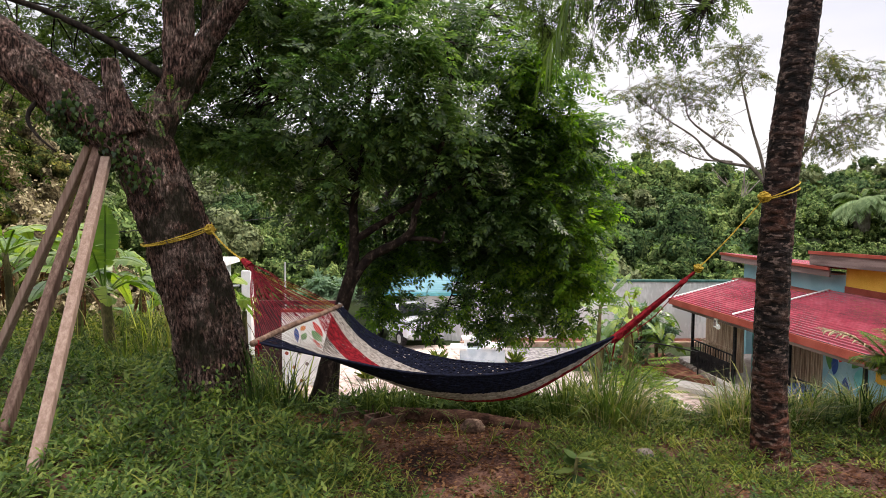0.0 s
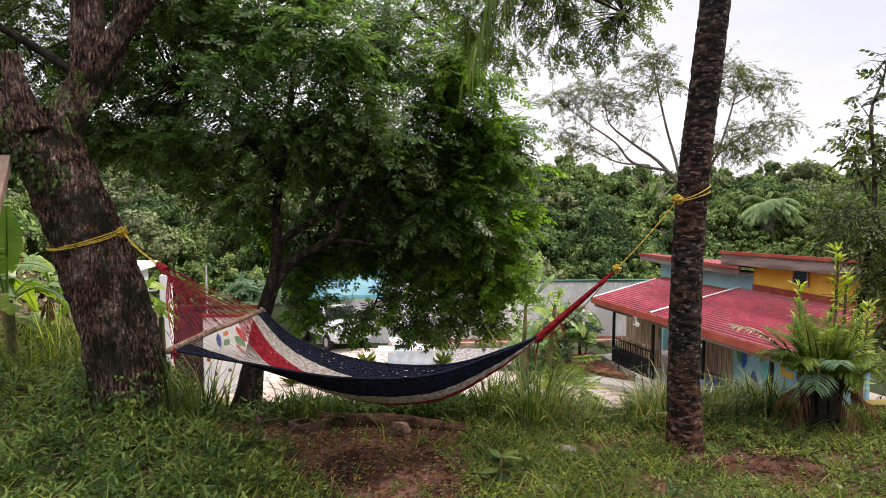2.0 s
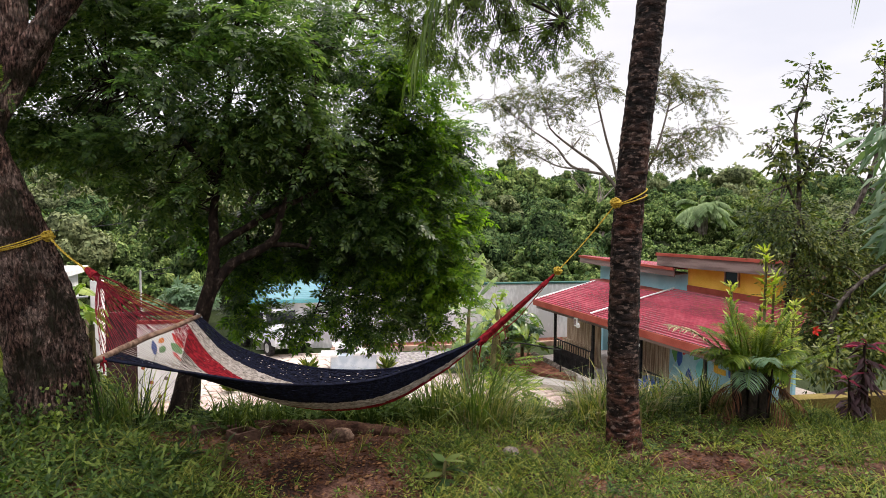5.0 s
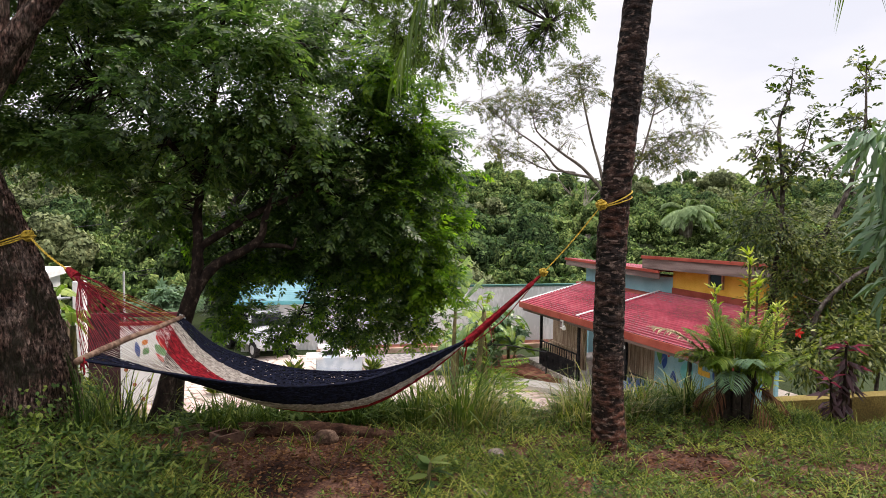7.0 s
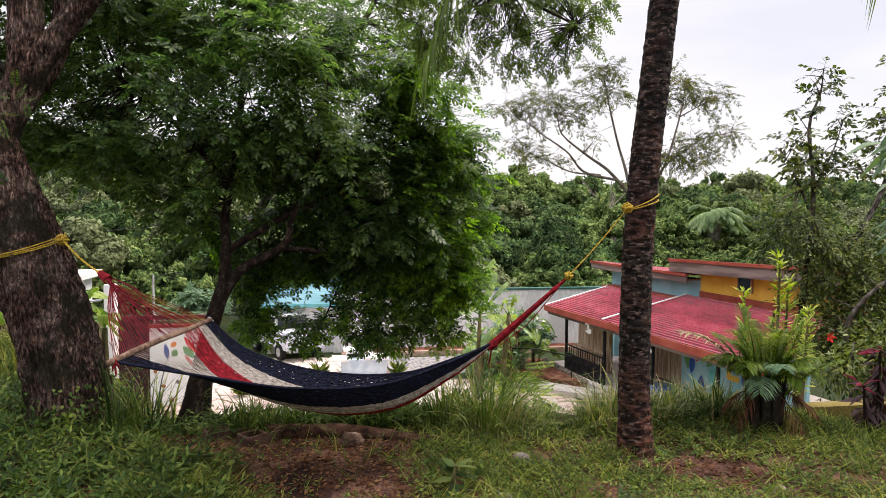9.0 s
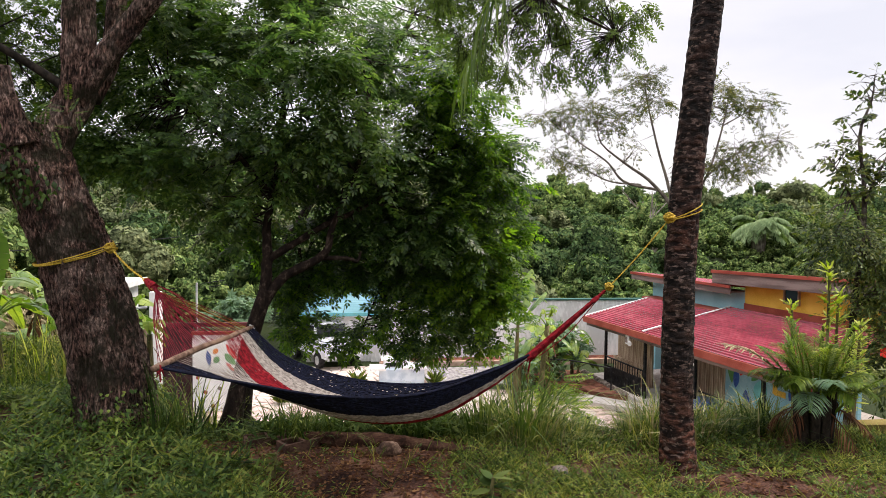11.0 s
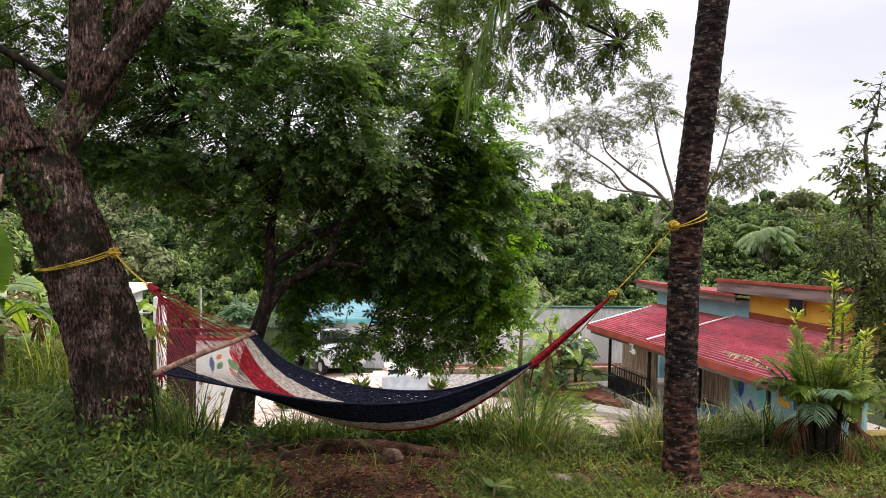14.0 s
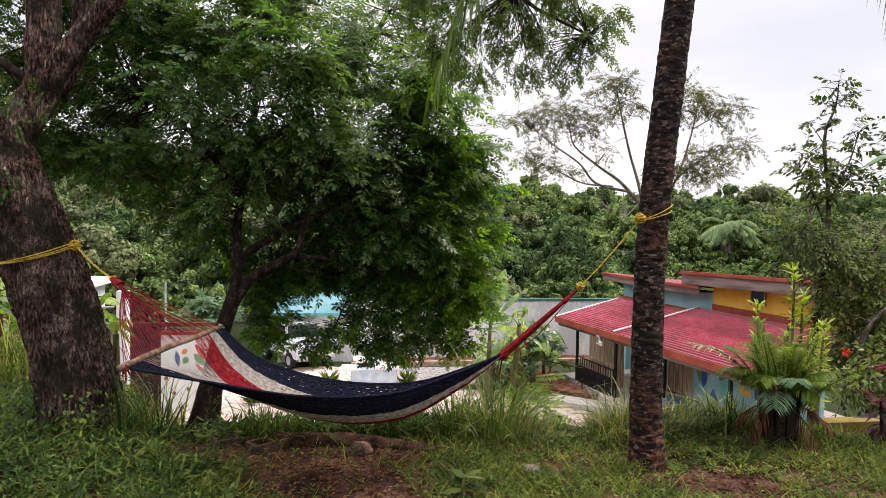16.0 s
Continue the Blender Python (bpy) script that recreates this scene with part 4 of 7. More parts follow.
# ---------------------------------------------------------------- trees
def rough_limb(pts, radii, n, sides, ridge=0.12, seed=0.0, freq=9.0, flare=0.0):
    """A limb whose surface is broken into bark ridges and plates."""
    line = spline(pts, n)
    rad = np.interp(np.linspace(0, 1, n), np.linspace(0, 1, len(radii)), radii)
    tan = np.gradient(line, axis=0)
    tan /= np.linalg.norm(tan, axis=1)[:, None]
    side = np.cross(tan[0], (0.2, 0.9, 0.1))
    ang = np.linspace(0, 2 * np.pi, sides, endpoint=False)
    out, run = [], 0.0
    for i in range(n):
        if i:
            run += np.linalg.norm(line[i] - line[i - 1])
        side = side - tan[i] * side.dot(tan[i])
        side /= np.linalg.norm(side)
        up = np.cross(tan[i], side)
        for a in ang:
            p = (math.cos(a) * freq * 0.28, math.sin(a) * freq * 0.28, run * freq * 0.35 + seed)
            h = noise.noise(p) * 0.7 + abs(noise.noise((p[0] * 3.1, p[1] * 3.1, p[2] * 1.6))) * 0.9 - 0.3 + 0.25 * noise.noise((p[0] * 8, p[1] * 8, p[2] * 5))
            r = rad[i] * (1 + ridge * h + flare * max(0, 0.35 - run) * (1 + 0.6 * math.cos(3 * a + seed)))
            out.append(line[i] + (side * math.cos(a) + up * math.sin(a)) * r)
    f = [[i * sides + j, i * sides + (j + 1) % sides, (i + 1) * sides + (j + 1) % sides, (i + 1) * sides + j] for i in range(n - 1) for j in range(sides)]
    f += [list(range(sides - 1, -1, -1)), list(range((n - 1) * sides, n * sides))]
    return Geo().add(np.array(out), f)


def leaves(name, mat, parent, blobs, n, leaf, size, shell=0.35, droop=0.5, spread=0.3, label="", up=1.0):
    """A crown part: n leaves on the clumps, hanging outwards."""
    p, d = in_blobs(blobs, n, shell)
    ax = d * np.array([1, 1, 0.5]) + unit(n) * 0.7
    ax[:, 2] -= droop
    nm = unit(n) * 0.6 + np.array([0, 0, up])
    me = scatter_mesh(name, mat, leaf, p, ax, nm, size * rng.uniform(1 - spread, 1 + spread, n))
    ob = new(name, me)
    ob.parent = parent
    return tagged(ob, label, kind="stuff" if parent is None else "")


def sprays(name, mat, parent, blobs, n, leaf, size, per=7, length=0.3, droop=0.35, flat=0.45, inner=0.3, label="", keep=None, wood=None, hang=0.25):
    """A crown part of leafy shoots: leaves set in turn along each short shoot, lying in its plane."""
    b = np.asarray(blobs, float)
    w = b[:, 3] ** 2.1
    pick = rng.choice(len(b), n, p=w / w.sum())
    d = unit(n)
    start = b[pick, :3] + d * (b[pick, 3] * rng.uniform(inner, 0.9, n))[:, None]
    if keep is not None:
        ok = keep(start)
        start, d = start[ok], d[ok]
        n = len(start)
    way = d * np.array([1, 1, 0.35]) + unit(n) * 0.6
    way[:, 2] -= droop
    way /= np.linalg.norm(way, axis=1)[:, None]
    up = unit(n) * flat + np.array([0, 0, 1.0])
    side = np.cross(up, way)
    side /= np.linalg.norm(side, axis=1)[:, None] + 1e-9
    ln = length * rng.uniform(0.6, 1.35, n)
    places, axes, normals, sizes = [], [], [], []
    down = np.array([0, 0, -1.0])
    for k in range(per):
        t = (k + 0.6) / per
        places.append(start + way * (ln * t)[:, None] + down * (ln * hang * t * t)[:, None])
        a = way * (0.5 + 0.4 * t) + side * ((-1) ** k * (1.0 - 0.8 * t)) + unit(n) * 0.22
        a[:, 2] -= hang
        axes.append(a)
        normals.append(up + unit(n) * 0.3)
        sizes.append(size * rng.uniform(0.65, 1.25, n) * (1.05 - 0.3 * t))
    ob = new(name, scatter_mesh(name, mat, leaf, np.concatenate(places), np.concatenate(axes), np.concatenate(normals), np.concatenate(sizes)))
    ob.parent = parent
    if wood is not None:
        g = Geo()
        for o, v, q in zip(start, way, ln):
            g.tube([o - v * q * 0.3, o + v * q * 0.4 + down * q * 0.04, o + v * q + down * q * hang], [size * 0.035, size * 0.025, size * 0.012], 3, caps=False)
        part("shoot", g, wood, parent, kind="stuff")
    return tagged(ob, label, kind="stuff" if parent is None else "")


def twigs(parent, mat, start, blobs, per, r0, name="twig", longest=9.0):
    """Thin branches from a limb's line to points in the clumps."""
    g = Geo()
    start = np.asarray(start, float)
    for b in np.asarray(blobs, float):
        for _ in range(per):
            end = b[:3] + unit(1)[0] * b[3] * rng.uniform(0.3, 0.95)
            a = start[np.argmin(np.linalg.norm(start - end, axis=1) + rng.uniform(0, 0.5, len(start)))]
            mid = (a + end) / 2 + unit(1)[0] * 0.12 * np.linalg.norm(end - a) + np.array([0, 0, 0.08 * np.linalg.norm(end - a)])
            if np.linalg.norm(end - a) < longest:
                g.tube(spline([a, mid, end], 7), np.linspace(r0, r0 * 0.15, 7), 5, caps=False)
    return part(name, g, mat, parent, smooth=True, kind="stuff")


# big old tree that carries the hammock
old_tree = thing("old_tree", None, None, "thick leaning tree with rough bark, moss and ivy", "tree")
part("trunk", rough_limb([(-1.83, 5.4, -0.25), (-1.83, 5.4, 0.27), (-1.925, 5.4, 0.72), (-2.075, 5.4, 1.22), (-2.22, 5.4, 1.61), (-2.335, 5.4, 1.95), (-2.41, 5.4, 2.2)], [0.31, 0.275, 0.27, 0.252, 0.24, 0.232, 0.17], 150, 130, 0.16, 0.0, 12, 0.5), BARK, old_tree, smooth=True)
part("limb", rough_limb([(-2.22, 5.38, 1.78), (-2.56, 5.32, 2.12), (-2.85, 5.28, 2.33), (-3.16, 5.25, 2.58), (-3.6, 5.2, 2.98), (-4.2, 5.1, 3.6)], [0.2, 0.215, 0.2, 0.19, 0.17, 0.12], 80, 72, 0.14, 5.0, 11), BARK, old_tree, smooth=True)
part("limb", rough_limb([(-2.34, 5.42, 1.98), (-2.2, 5.46, 2.25), (-2.09, 5.5, 2.5), (-2.08, 5.5, 2.85), (-2.07, 5.55, 3.4), (-1.9, 5.7, 4.6)], [0.16, 0.14, 0.13, 0.12, 0.11, 0.07], 80, 56, 0.13, 9.0, 11), BARK, old_tree, smooth=True)
part("limb", rough_limb([(-2.13, 5.46, 2.35), (-1.98, 5.44, 2.6), (-1.83, 5.42, 2.79), (-1.58, 5.4, 3.11), (-1.0, 5.2, 3.75), (0.2, 4.8, 4.3)], [0.1, 0.095, 0.09, 0.08, 0.06, 0.035], 70, 44, 0.12, 13.0, 11), BARK, old_tree, smooth=True)
part("limb", rough_limb([(-2.05, 5.6, 2.45), (-1.93, 5.7, 2.8), (-1.88, 5.8, 3.4), (-1.7, 6.1, 4.4)], [0.08, 0.075, 0.07, 0.05], 50, 36, 0.12, 17.0, 11), BARK, old_tree, smooth=True)
part("broken_stub", rough_limb([(-2.36, 5.22, 2.05), (-2.46, 5.2, 2.38), (-2.49, 5.2, 2.6)], [0.12, 0.075, 0.06], 36, 36, 0.16, 21.0, 12), BARK, old_tree, "broken-off limb stump", smooth=True)
part("limb", Geo().tube(spline([(-2.16, 5.5, 2.5), (-2.45, 5.58, 2.69), (-2.92, 5.6, 2.95), (-3.44, 5.65, 3.16), (-4.2, 6.0, 3.4)], 16), np.linspace(0.034, 0.022, 16), 8, 0.1), BARK_DARK, old_tree, smooth=True)
part("limb", Geo().tube(spline([(-3.0, 5.2, 2.35), (-3.07, 5.12, 2.18), (-2.98, 5.05, 2.04), (-2.8, 5.0, 1.9)], 12), np.linspace(0.022, 0.006, 12), 7, 0.1), BARK_DARK, old_tree, smooth=True)
TOP = [(-3.4, 6.4, 3.1, 0.5), (-4.3, 6.6, 2.9, 0.5), (-3.9, 5.7, 3.6, 0.5), (-2.6, 6.9, 3.0, 0.45), (-2.9, 6.2, 3.5, 0.5), (-4.5, 5.9, 2.3, 0.4), (-2.0, 6.3, 4.0, 0.7), (-3.2, 4.6, 4.8, 0.9), (-3.6, 5.4, 2.05, 0.28), (-4.0, 5.6, 1.7, 0.28), (-3.0, 6.6, 2.6, 0.35), (-1.3, 5.2, 4.6, 0.7), (-3.35, 6.1, 2.75, 0.3), (-3.0, 6.0, 3.0, 0.3), (-3.7, 6.1, 2.95, 0.35), (-2.75, 6.1, 2.85, 0.25), (-2.5, 6.3, 2.5, 0.2), (-2.75, 6.3, 2.6, 0.2), (-3.5, 5.9, 2.5, 0.25), (-3.2, 6.3, 3.3, 0.35)]
sprays("crown", LEAF_FEATHER, old_tree, TOP, 1900, PENTA, 0.1, 7, 0.26, 0.3)
starts = np.concatenate([spline([(-3.16, 5.25, 2.7), (-3.6, 5.2, 3.05), (-4.2, 5.1, 3.6)], 8), spline([(-2.45, 5.58, 2.69), (-2.92, 5.6, 2.95), (-3.44, 5.65, 3.16), (-4.2, 6.0, 3.4)], 16), spline([(-2.07, 5.55, 3.4), (-1.9, 5.7, 4.6)], 6), spline([(-1.88, 5.8, 3.4), (-1.7, 6.1, 4.4)], 6), spline([(-1.58, 5.4, 3.11), (-1.0, 5.2, 3.75), (0.2, 4.8, 4.3)], 10)])
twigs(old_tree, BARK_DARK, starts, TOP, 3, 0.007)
# hanging spray of the same tree over the gap
part("limb", Geo().tube(spline([(0.2, 4.8, 4.3), (0.9, 4.8, 3.75), (1.3, 4.9, 3.2), (1.9, 5.0, 2.95)], 14), np.linspace(0.035, 0.008, 14), 7, 0.08), BARK_DARK, old_tree, smooth=True)
SPRAY = [(1.1, 4.9, 3.05, 0.166), (1.3, 4.95, 2.68, 0.117), (1.2, 4.95, 2.85, 0.127), (1.48, 5, 2.98, 0.166), (1.62, 5, 2.62, 0.097), (1.6, 5, 2.8, 0.097), (1.85, 5, 2.92, 0.136), (0.75, 5.1, 2.85, 0.156), (0.95, 5.1, 2.95, 0.146), (2, 5.05, 2.8, 0.078), (1, 5, 3.4, 0.292), (1.6, 5, 3.35, 0.292), (0.6, 5, 3.2, 0.243), (2.05, 5, 3.1, 0.146), (0.85, 5.0, 2.7, 0.12), (1.05, 4.95, 2.62, 0.1), (1.45, 5.0, 2.72, 0.1), (1.78, 5.0, 2.7, 0.1), (1.3, 5.0, 3.15, 0.14), (1.85, 5.05, 3.15, 0.12)]
sprays("hanging_spray", LEAF_FEATHER, old_tree, SPRAY, 560, PENTA, 0.075, 6, 0.11, 0.5, 0.9, 0.0, "feathery leaves hanging on thin twigs", wood=BARK_DARK, hang=0.6)
twigs(old_tree, BARK_DARK, [(0.9, 4.8, 3.75), (1.3, 4.9, 3.2), (1.9, 5.0, 2.95), (1.1, 4.85, 3.45)], SPRAY, 7, 0.005)
# ivy on the leaning limb and around the foot
ivy_n = 560
s = rng.random(ivy_n)
line = spline([(-2.2, 5.36, 1.7), (-2.56, 5.32, 2.12), (-2.85, 5.28, 2.33), (-3.16, 5.25, 2.58)], 60)
a = rng.uniform(2.6, 5.6, ivy_n)
base = line[(s * 40).astype(int)]
out = np.stack([np.cos(a) * 0.5, np.sin(a) * 0.9 - 0.1, np.cos(a) * 0.6 - 0.2], -1)
out /= np.linalg.norm(out, axis=1)[:, None]
ob = new("ivy", scatter_mesh("ivy", LEAF_DARK, OVAL, base + out * rng.uniform(0.19, 0.235, (ivy_n, 1)), np.array([0, 0, -1.0]) + unit(ivy_n) * 0.7, out + unit(ivy_n) * 0.4, rng.uniform(0.03, 0.068, ivy_n)))
ob.parent = old_tree
tagged(ob, "dark ivy leaves clinging to the limb")
m = 900
a, h = rng.uniform(0, 2 * np.pi, m), rng.random(m) ** 2.0 * 0.35
r = 0.34 + rng.random(m) * 0.22 - 0.1 * h
q = np.stack([-1.86 + np.cos(a) * r, 5.4 + np.sin(a) * r, h - 0.02], -1)
ob = new("ivy", scatter_mesh("ivy_foot", LEAF_WEED, OVAL, q, np.stack([np.cos(a), np.sin(a), -0.4 + 0 * a], -1) + unit(m) * 0.6, unit(m) * 0.5 + np.array([0, 0, 1.0]), rng.uniform(0.025, 0.06, m)))
ob.parent = old_tree
moss_n = 420
ob = new("moss", scatter_mesh("moss", LEAF_BANK, LEAF, np.array([-2.27, 5.36, 2.12]) + unit(moss_n) * np.array([0.1, 0.12, 0.13]) * rng.random((moss_n, 1)) ** 0.4, unit(moss_n) + np.array([0, -0.3, -0.3]), unit(moss_n), rng.uniform(0.02, 0.045, moss_n)))
ob.parent = old_tree
tagged(ob, "dark moss and small leaves in the fork", kind="stuff")
fern_n = 16
ob = new("fern", scatter_mesh("fern", LEAF_WEED, FEATHER, np.array([-2.15, 5.2, 2.28]) + unit(fern_n) * 0.16, unit(fern_n) + np.array([0.2, -0.5, 0.4]), unit(fern_n) * 0.4 + np.array([0, 0, 1.0]), rng.uniform(0.1, 0.17, fern_n)))
ob.parent = old_tree
tagged(ob, "small ferns growing in the tree fork", kind="stuff")

# dense shade tree behind the hammock
shade_tree = thing("shade_tree", None, None, "dense dark-green broadleaf tree on a slender forked trunk", "tree")
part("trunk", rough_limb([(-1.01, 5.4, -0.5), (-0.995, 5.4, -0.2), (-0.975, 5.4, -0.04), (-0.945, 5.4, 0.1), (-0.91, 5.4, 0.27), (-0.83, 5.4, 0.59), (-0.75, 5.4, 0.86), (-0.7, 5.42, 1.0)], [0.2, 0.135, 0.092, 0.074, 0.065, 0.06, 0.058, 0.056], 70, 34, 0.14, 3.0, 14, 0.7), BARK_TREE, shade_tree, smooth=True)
limbs = [
    ([(-0.72, 5.42, 0.95), (-0.7, 5.44, 1.25), (-0.71, 5.5, 1.5), (-0.66, 5.6, 1.85), (-0.6, 5.8, 2.6), (-0.5, 5.9, 3.4)], 0.046),
    ([(-0.7, 5.44, 1.2), (-0.655, 5.44, 1.26), (-0.4, 5.5, 1.42), (-0.2, 5.55, 1.54), (-0.02, 5.65, 1.62), (0.4, 5.9, 1.9), (0.8, 6.0, 2.3)], 0.034),
    ([(-0.73, 5.41, 0.9), (-0.67, 5.42, 0.99), (-0.56, 5.44, 1.11), (-0.33, 5.45, 1.23), (-0.24, 5.45, 1.32), (-0.2, 5.46, 1.5), (0.0, 5.5, 2.0), (0.1, 5.6, 2.8)], 0.047),
    ([(-0.3, 5.46, 1.25), (-0.08, 5.48, 1.24), (-0.01, 5.48, 1.22), (0.02, 5.5, 1.3)], 0.022),
    ([(-0.66, 5.6, 1.7), (-1.1, 5.8, 2.2), (-1.6, 6.0, 2.6)], 0.03),
    ([(0.1, 5.7, 1.7), (0.5, 6.1, 1.6), (0.85, 6.3, 1.2)], 0.025),
    ([(-0.5, 5.9, 1.3), (-0.48, 6.1, 0.95), (-0.55, 6.2, 0.65)], 0.014),
    ([(0.3, 5.95, 1.5), (0.2, 6.05, 1.0), (0.0, 6.1, 0.5)], 0.014),
]
ends = []
for pts, r in limbs:
    ln = spline(pts, 26)
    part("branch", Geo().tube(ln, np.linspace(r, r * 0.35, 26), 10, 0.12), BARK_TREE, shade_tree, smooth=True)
    ends.append(ln[8:])
CROWN = [
    (-1.3, 6.0, 2.3, 0.42), (-1.7, 6.2, 2.75, 0.45), (-1.2, 5.7, 1.75, 0.26), (-0.95, 5.9, 1.5, 0.22), (-0.7, 6.0, 2.2, 0.45), (-0.1, 6.0, 2.2, 0.48), (0.45, 6.1, 2.1, 0.48), (0.9, 6.2, 2.05, 0.4),
    (0.45, 6.2, 1.3, 0.3), (1.12, 6.2, 1.4, 0.3), (0.65, 6.0, 1.55, 0.42), (1.12, 6.3, 1.85, 0.32), (1.12, 6.2, 2.3, 0.28), (-0.12, 6.2, 1.3, 0.2), (-0.55, 6.1, 1.25, 0.18), (0.18, 6.3, 1.3, 0.26), (0.9, 6.2, 1.25, 0.3), (0.05, 6.0, 1.7, 0.4), (-0.3, 6.2, 1.6, 0.25),
    (-0.6, 5.3, 2.2, 0.3), (-0.1, 5.3, 2.3, 0.3), (-0.3, 5.2, 2.75, 0.35), (0.12, 5.3, 1.9, 0.22), (-1.0, 5.3, 2.5, 0.3), (-0.65, 5.3, 1.8, 0.2), (-1.9, 6.3, 2.35, 0.4), (-2.3, 6.6, 2.85, 0.42), (-2.1, 6.5, 3.4, 0.42), (-2.7, 6.9, 2.2, 0.3),
    (-0.9, 5.9, 2.95, 0.45), (-0.1, 5.9, 3.0, 0.45), (0.5, 6.0, 2.75, 0.4), (0.9, 6.1, 2.55, 0.32), (-1.6, 6.2, 3.3, 0.45), (-0.5, 6.0, 3.5, 0.5), (-1.45, 5.6, 2.05, 0.32), (-1.95, 5.95, 2.12, 0.22), (-1.7, 5.95, 2.05, 0.22), (-1.5, 6.0, 2.25, 0.2), (-2.22, 5.85, 2.2, 0.16), (-2.38, 5.9, 2.3, 0.16),
]

# sprays that hang lower, with windows between them
LOW_CROWN = [
    (-0.55, 6.1, 1.04, 0.2), (-0.44, 6.1, 0.8, 0.16), (-0.58, 6.1, 0.63, 0.15), (-0.46, 6.1, 0.53, 0.11), (-0.32, 6.1, 1.11, 0.16), (-0.11, 6.1, 1.09, 0.17), (0.11, 6.1, 1.06, 0.16), (-0.11, 6.1, 0.47, 0.14), (-0.18, 6.1, 0.59, 0.09), (0.11, 6.1, 0.61, 0.12), (0.33, 6.1, 1.13, 0.21), (0.58, 6.1, 1.03, 0.23), (0.83, 6.1, 0.98, 0.23),
    (1.09, 6.1, 1.03, 0.21), (0.33, 6.1, 0.78, 0.18), (0.58, 6.1, 0.73, 0.19), (0.83, 6.1, 0.72, 0.19), (1.06, 6.1, 0.77, 0.18), (1.27, 6.1, 0.87, 0.14), (0.38, 6.1, 0.48, 0.14), (0.6, 6.1, 0.47, 0.15), (0.83, 6.1, 0.49, 0.16), (1.12, 6.1, 0.48, 0.14), (1.3, 6.1, 0.56, 0.1), (0.66, 6.1, 0.37, 0.08),
]


def crown_gaps(p):
    """Which shoots stand: a broad ripple leaves gaps, more of them towards the open top."""
    ripple = np.array([noise.noise(Vector(q) * 2.6) * 0.75 + noise.noise(Vector(q) * 6.0) * 0.4 for q in p])
    thin = 0.3 * np.exp(-(((p[:, 2] - 2.55) / 0.25) ** 2)) * np.clip(-p[:, 0] * 2, 0, 1)
    thin = thin + np.where((p[:, 0] < -1.3) & (p[:, 2] < 1.93), 2.0, 0.0)
    return ripple > -0.2 + thin + 0.25 * np.clip((p[:, 0] + 0.9) * 0.5, 0, 1) * np.clip((p[:, 2] - 1.9) * 1.4, 0, 1) + 0.1 * np.clip(p[:, 2] - 2.2, 0, 1) + np.where((p[:, 2] < 1.25) & (p[:, 0] < 0.2), 0.05, 0.0)


sprays("crown", LEAF_DARK, shade_tree, CROWN, 4700, PENTA, 0.13, 7, 0.28, 0.3, 0.45, 0.15, keep=crown_gaps)
sprays("crown", LEAF_DARK, shade_tree, LOW_CROWN, 640, PENTA, 0.12, 6, 0.12, 0.2, 0.6, 0.0)
# a share of the low crown takes the lit leaf colour
sprays("crown", LEAF_LIT, shade_tree, LOW_CROWN, 320, PENTA, 0.12, 6, 0.12, 0.2, 0.6, 0.2)
sprays("crown", LEAF_DARK, shade_tree, [b for b in CROWN if b[0] < -0.6 and b[2] > 2.7], 300, PENTA, 0.13, 7, 0.3, 0.3, 0.45, 0.1)
sprays("crown", LEAF_DARK, shade_tree, [(-2.05, 5.95, 2.2, 0.2), (-1.85, 5.95, 2.12, 0.2), (-2.25, 5.9, 2.2, 0.17), (-2.0, 5.95, 2.02, 0.2), (-1.75, 6.0, 2.0, 0.2)], 95, PENTA, 0.13, 7, 0.2, 0.3, 0.6, 0.0)
# clumps coloured as if lit, mostly along the crown's right edge
LIT_CLUMPS = [(1.28, 6.2, 0.75, 0.2), (1.3, 6.2, 1.1, 0.2), (1.32, 6.2, 1.5, 0.2), (1.34, 6.2, 1.9, 0.2), (1.3, 6.2, 2.3, 0.18), (1.0, 6.0, 2.65, 0.2), (0.95, 5.8, 1.7, 0.18), (0.9, 5.9, 2.4, 0.24), (1.1, 5.95, 2.1, 0.24), (0.7, 5.8, 2.8, 0.22), (1.15, 5.95, 1.3, 0.22), (1.2, 5.95, 0.95, 0.2), (-0.62, 6.25, 0.95, 0.15), (-0.95, 6.1, 1.45, 0.15)]
sprays("crown", LEAF_LIT, shade_tree, LIT_CLUMPS, 430, PENTA, 0.125, 7, 0.22, 0.3)
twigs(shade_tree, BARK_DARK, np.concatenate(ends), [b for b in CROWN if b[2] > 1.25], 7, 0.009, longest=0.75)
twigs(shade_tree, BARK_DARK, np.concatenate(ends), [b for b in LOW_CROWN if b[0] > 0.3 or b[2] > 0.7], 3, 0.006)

# airy tree behind, above the gap to the sky
branch_line = spline([(-1.4, 8.2, -2.4), (-1.15, 8.1, 0.5), (-0.1, 8.0, 2.5), (0.6, 7.9, 3.9)], 20)
airy = thing("airy_tree", None, None, "airy tree with small feathery leaves against the sky", "tree")
part("trunk", Geo().tube(branch_line, np.linspace(0.07, 0.025, 20), 9, 0.06), BARK_DARK, airy, smooth=True)
AIRY = [(0.3, 8.0, 3.2, 0.4), (0.7, 8.0, 3.75, 0.45), (1.0, 7.9, 3.3, 0.3), (0.0, 8.0, 3.8, 0.45), (1.3, 8.0, 3.7, 0.35), (0.6, 8.0, 2.8, 0.3), (1.55, 8.0, 3.3, 0.2), (-0.6, 8.1, 3.9, 0.4), (1.1, 8.0, 4.2, 0.4)]
sprays("crown", LEAF_FEATHER, airy, AIRY, 560, PENTA, 0.1, 6, 0.2, 0.4, 0.8)
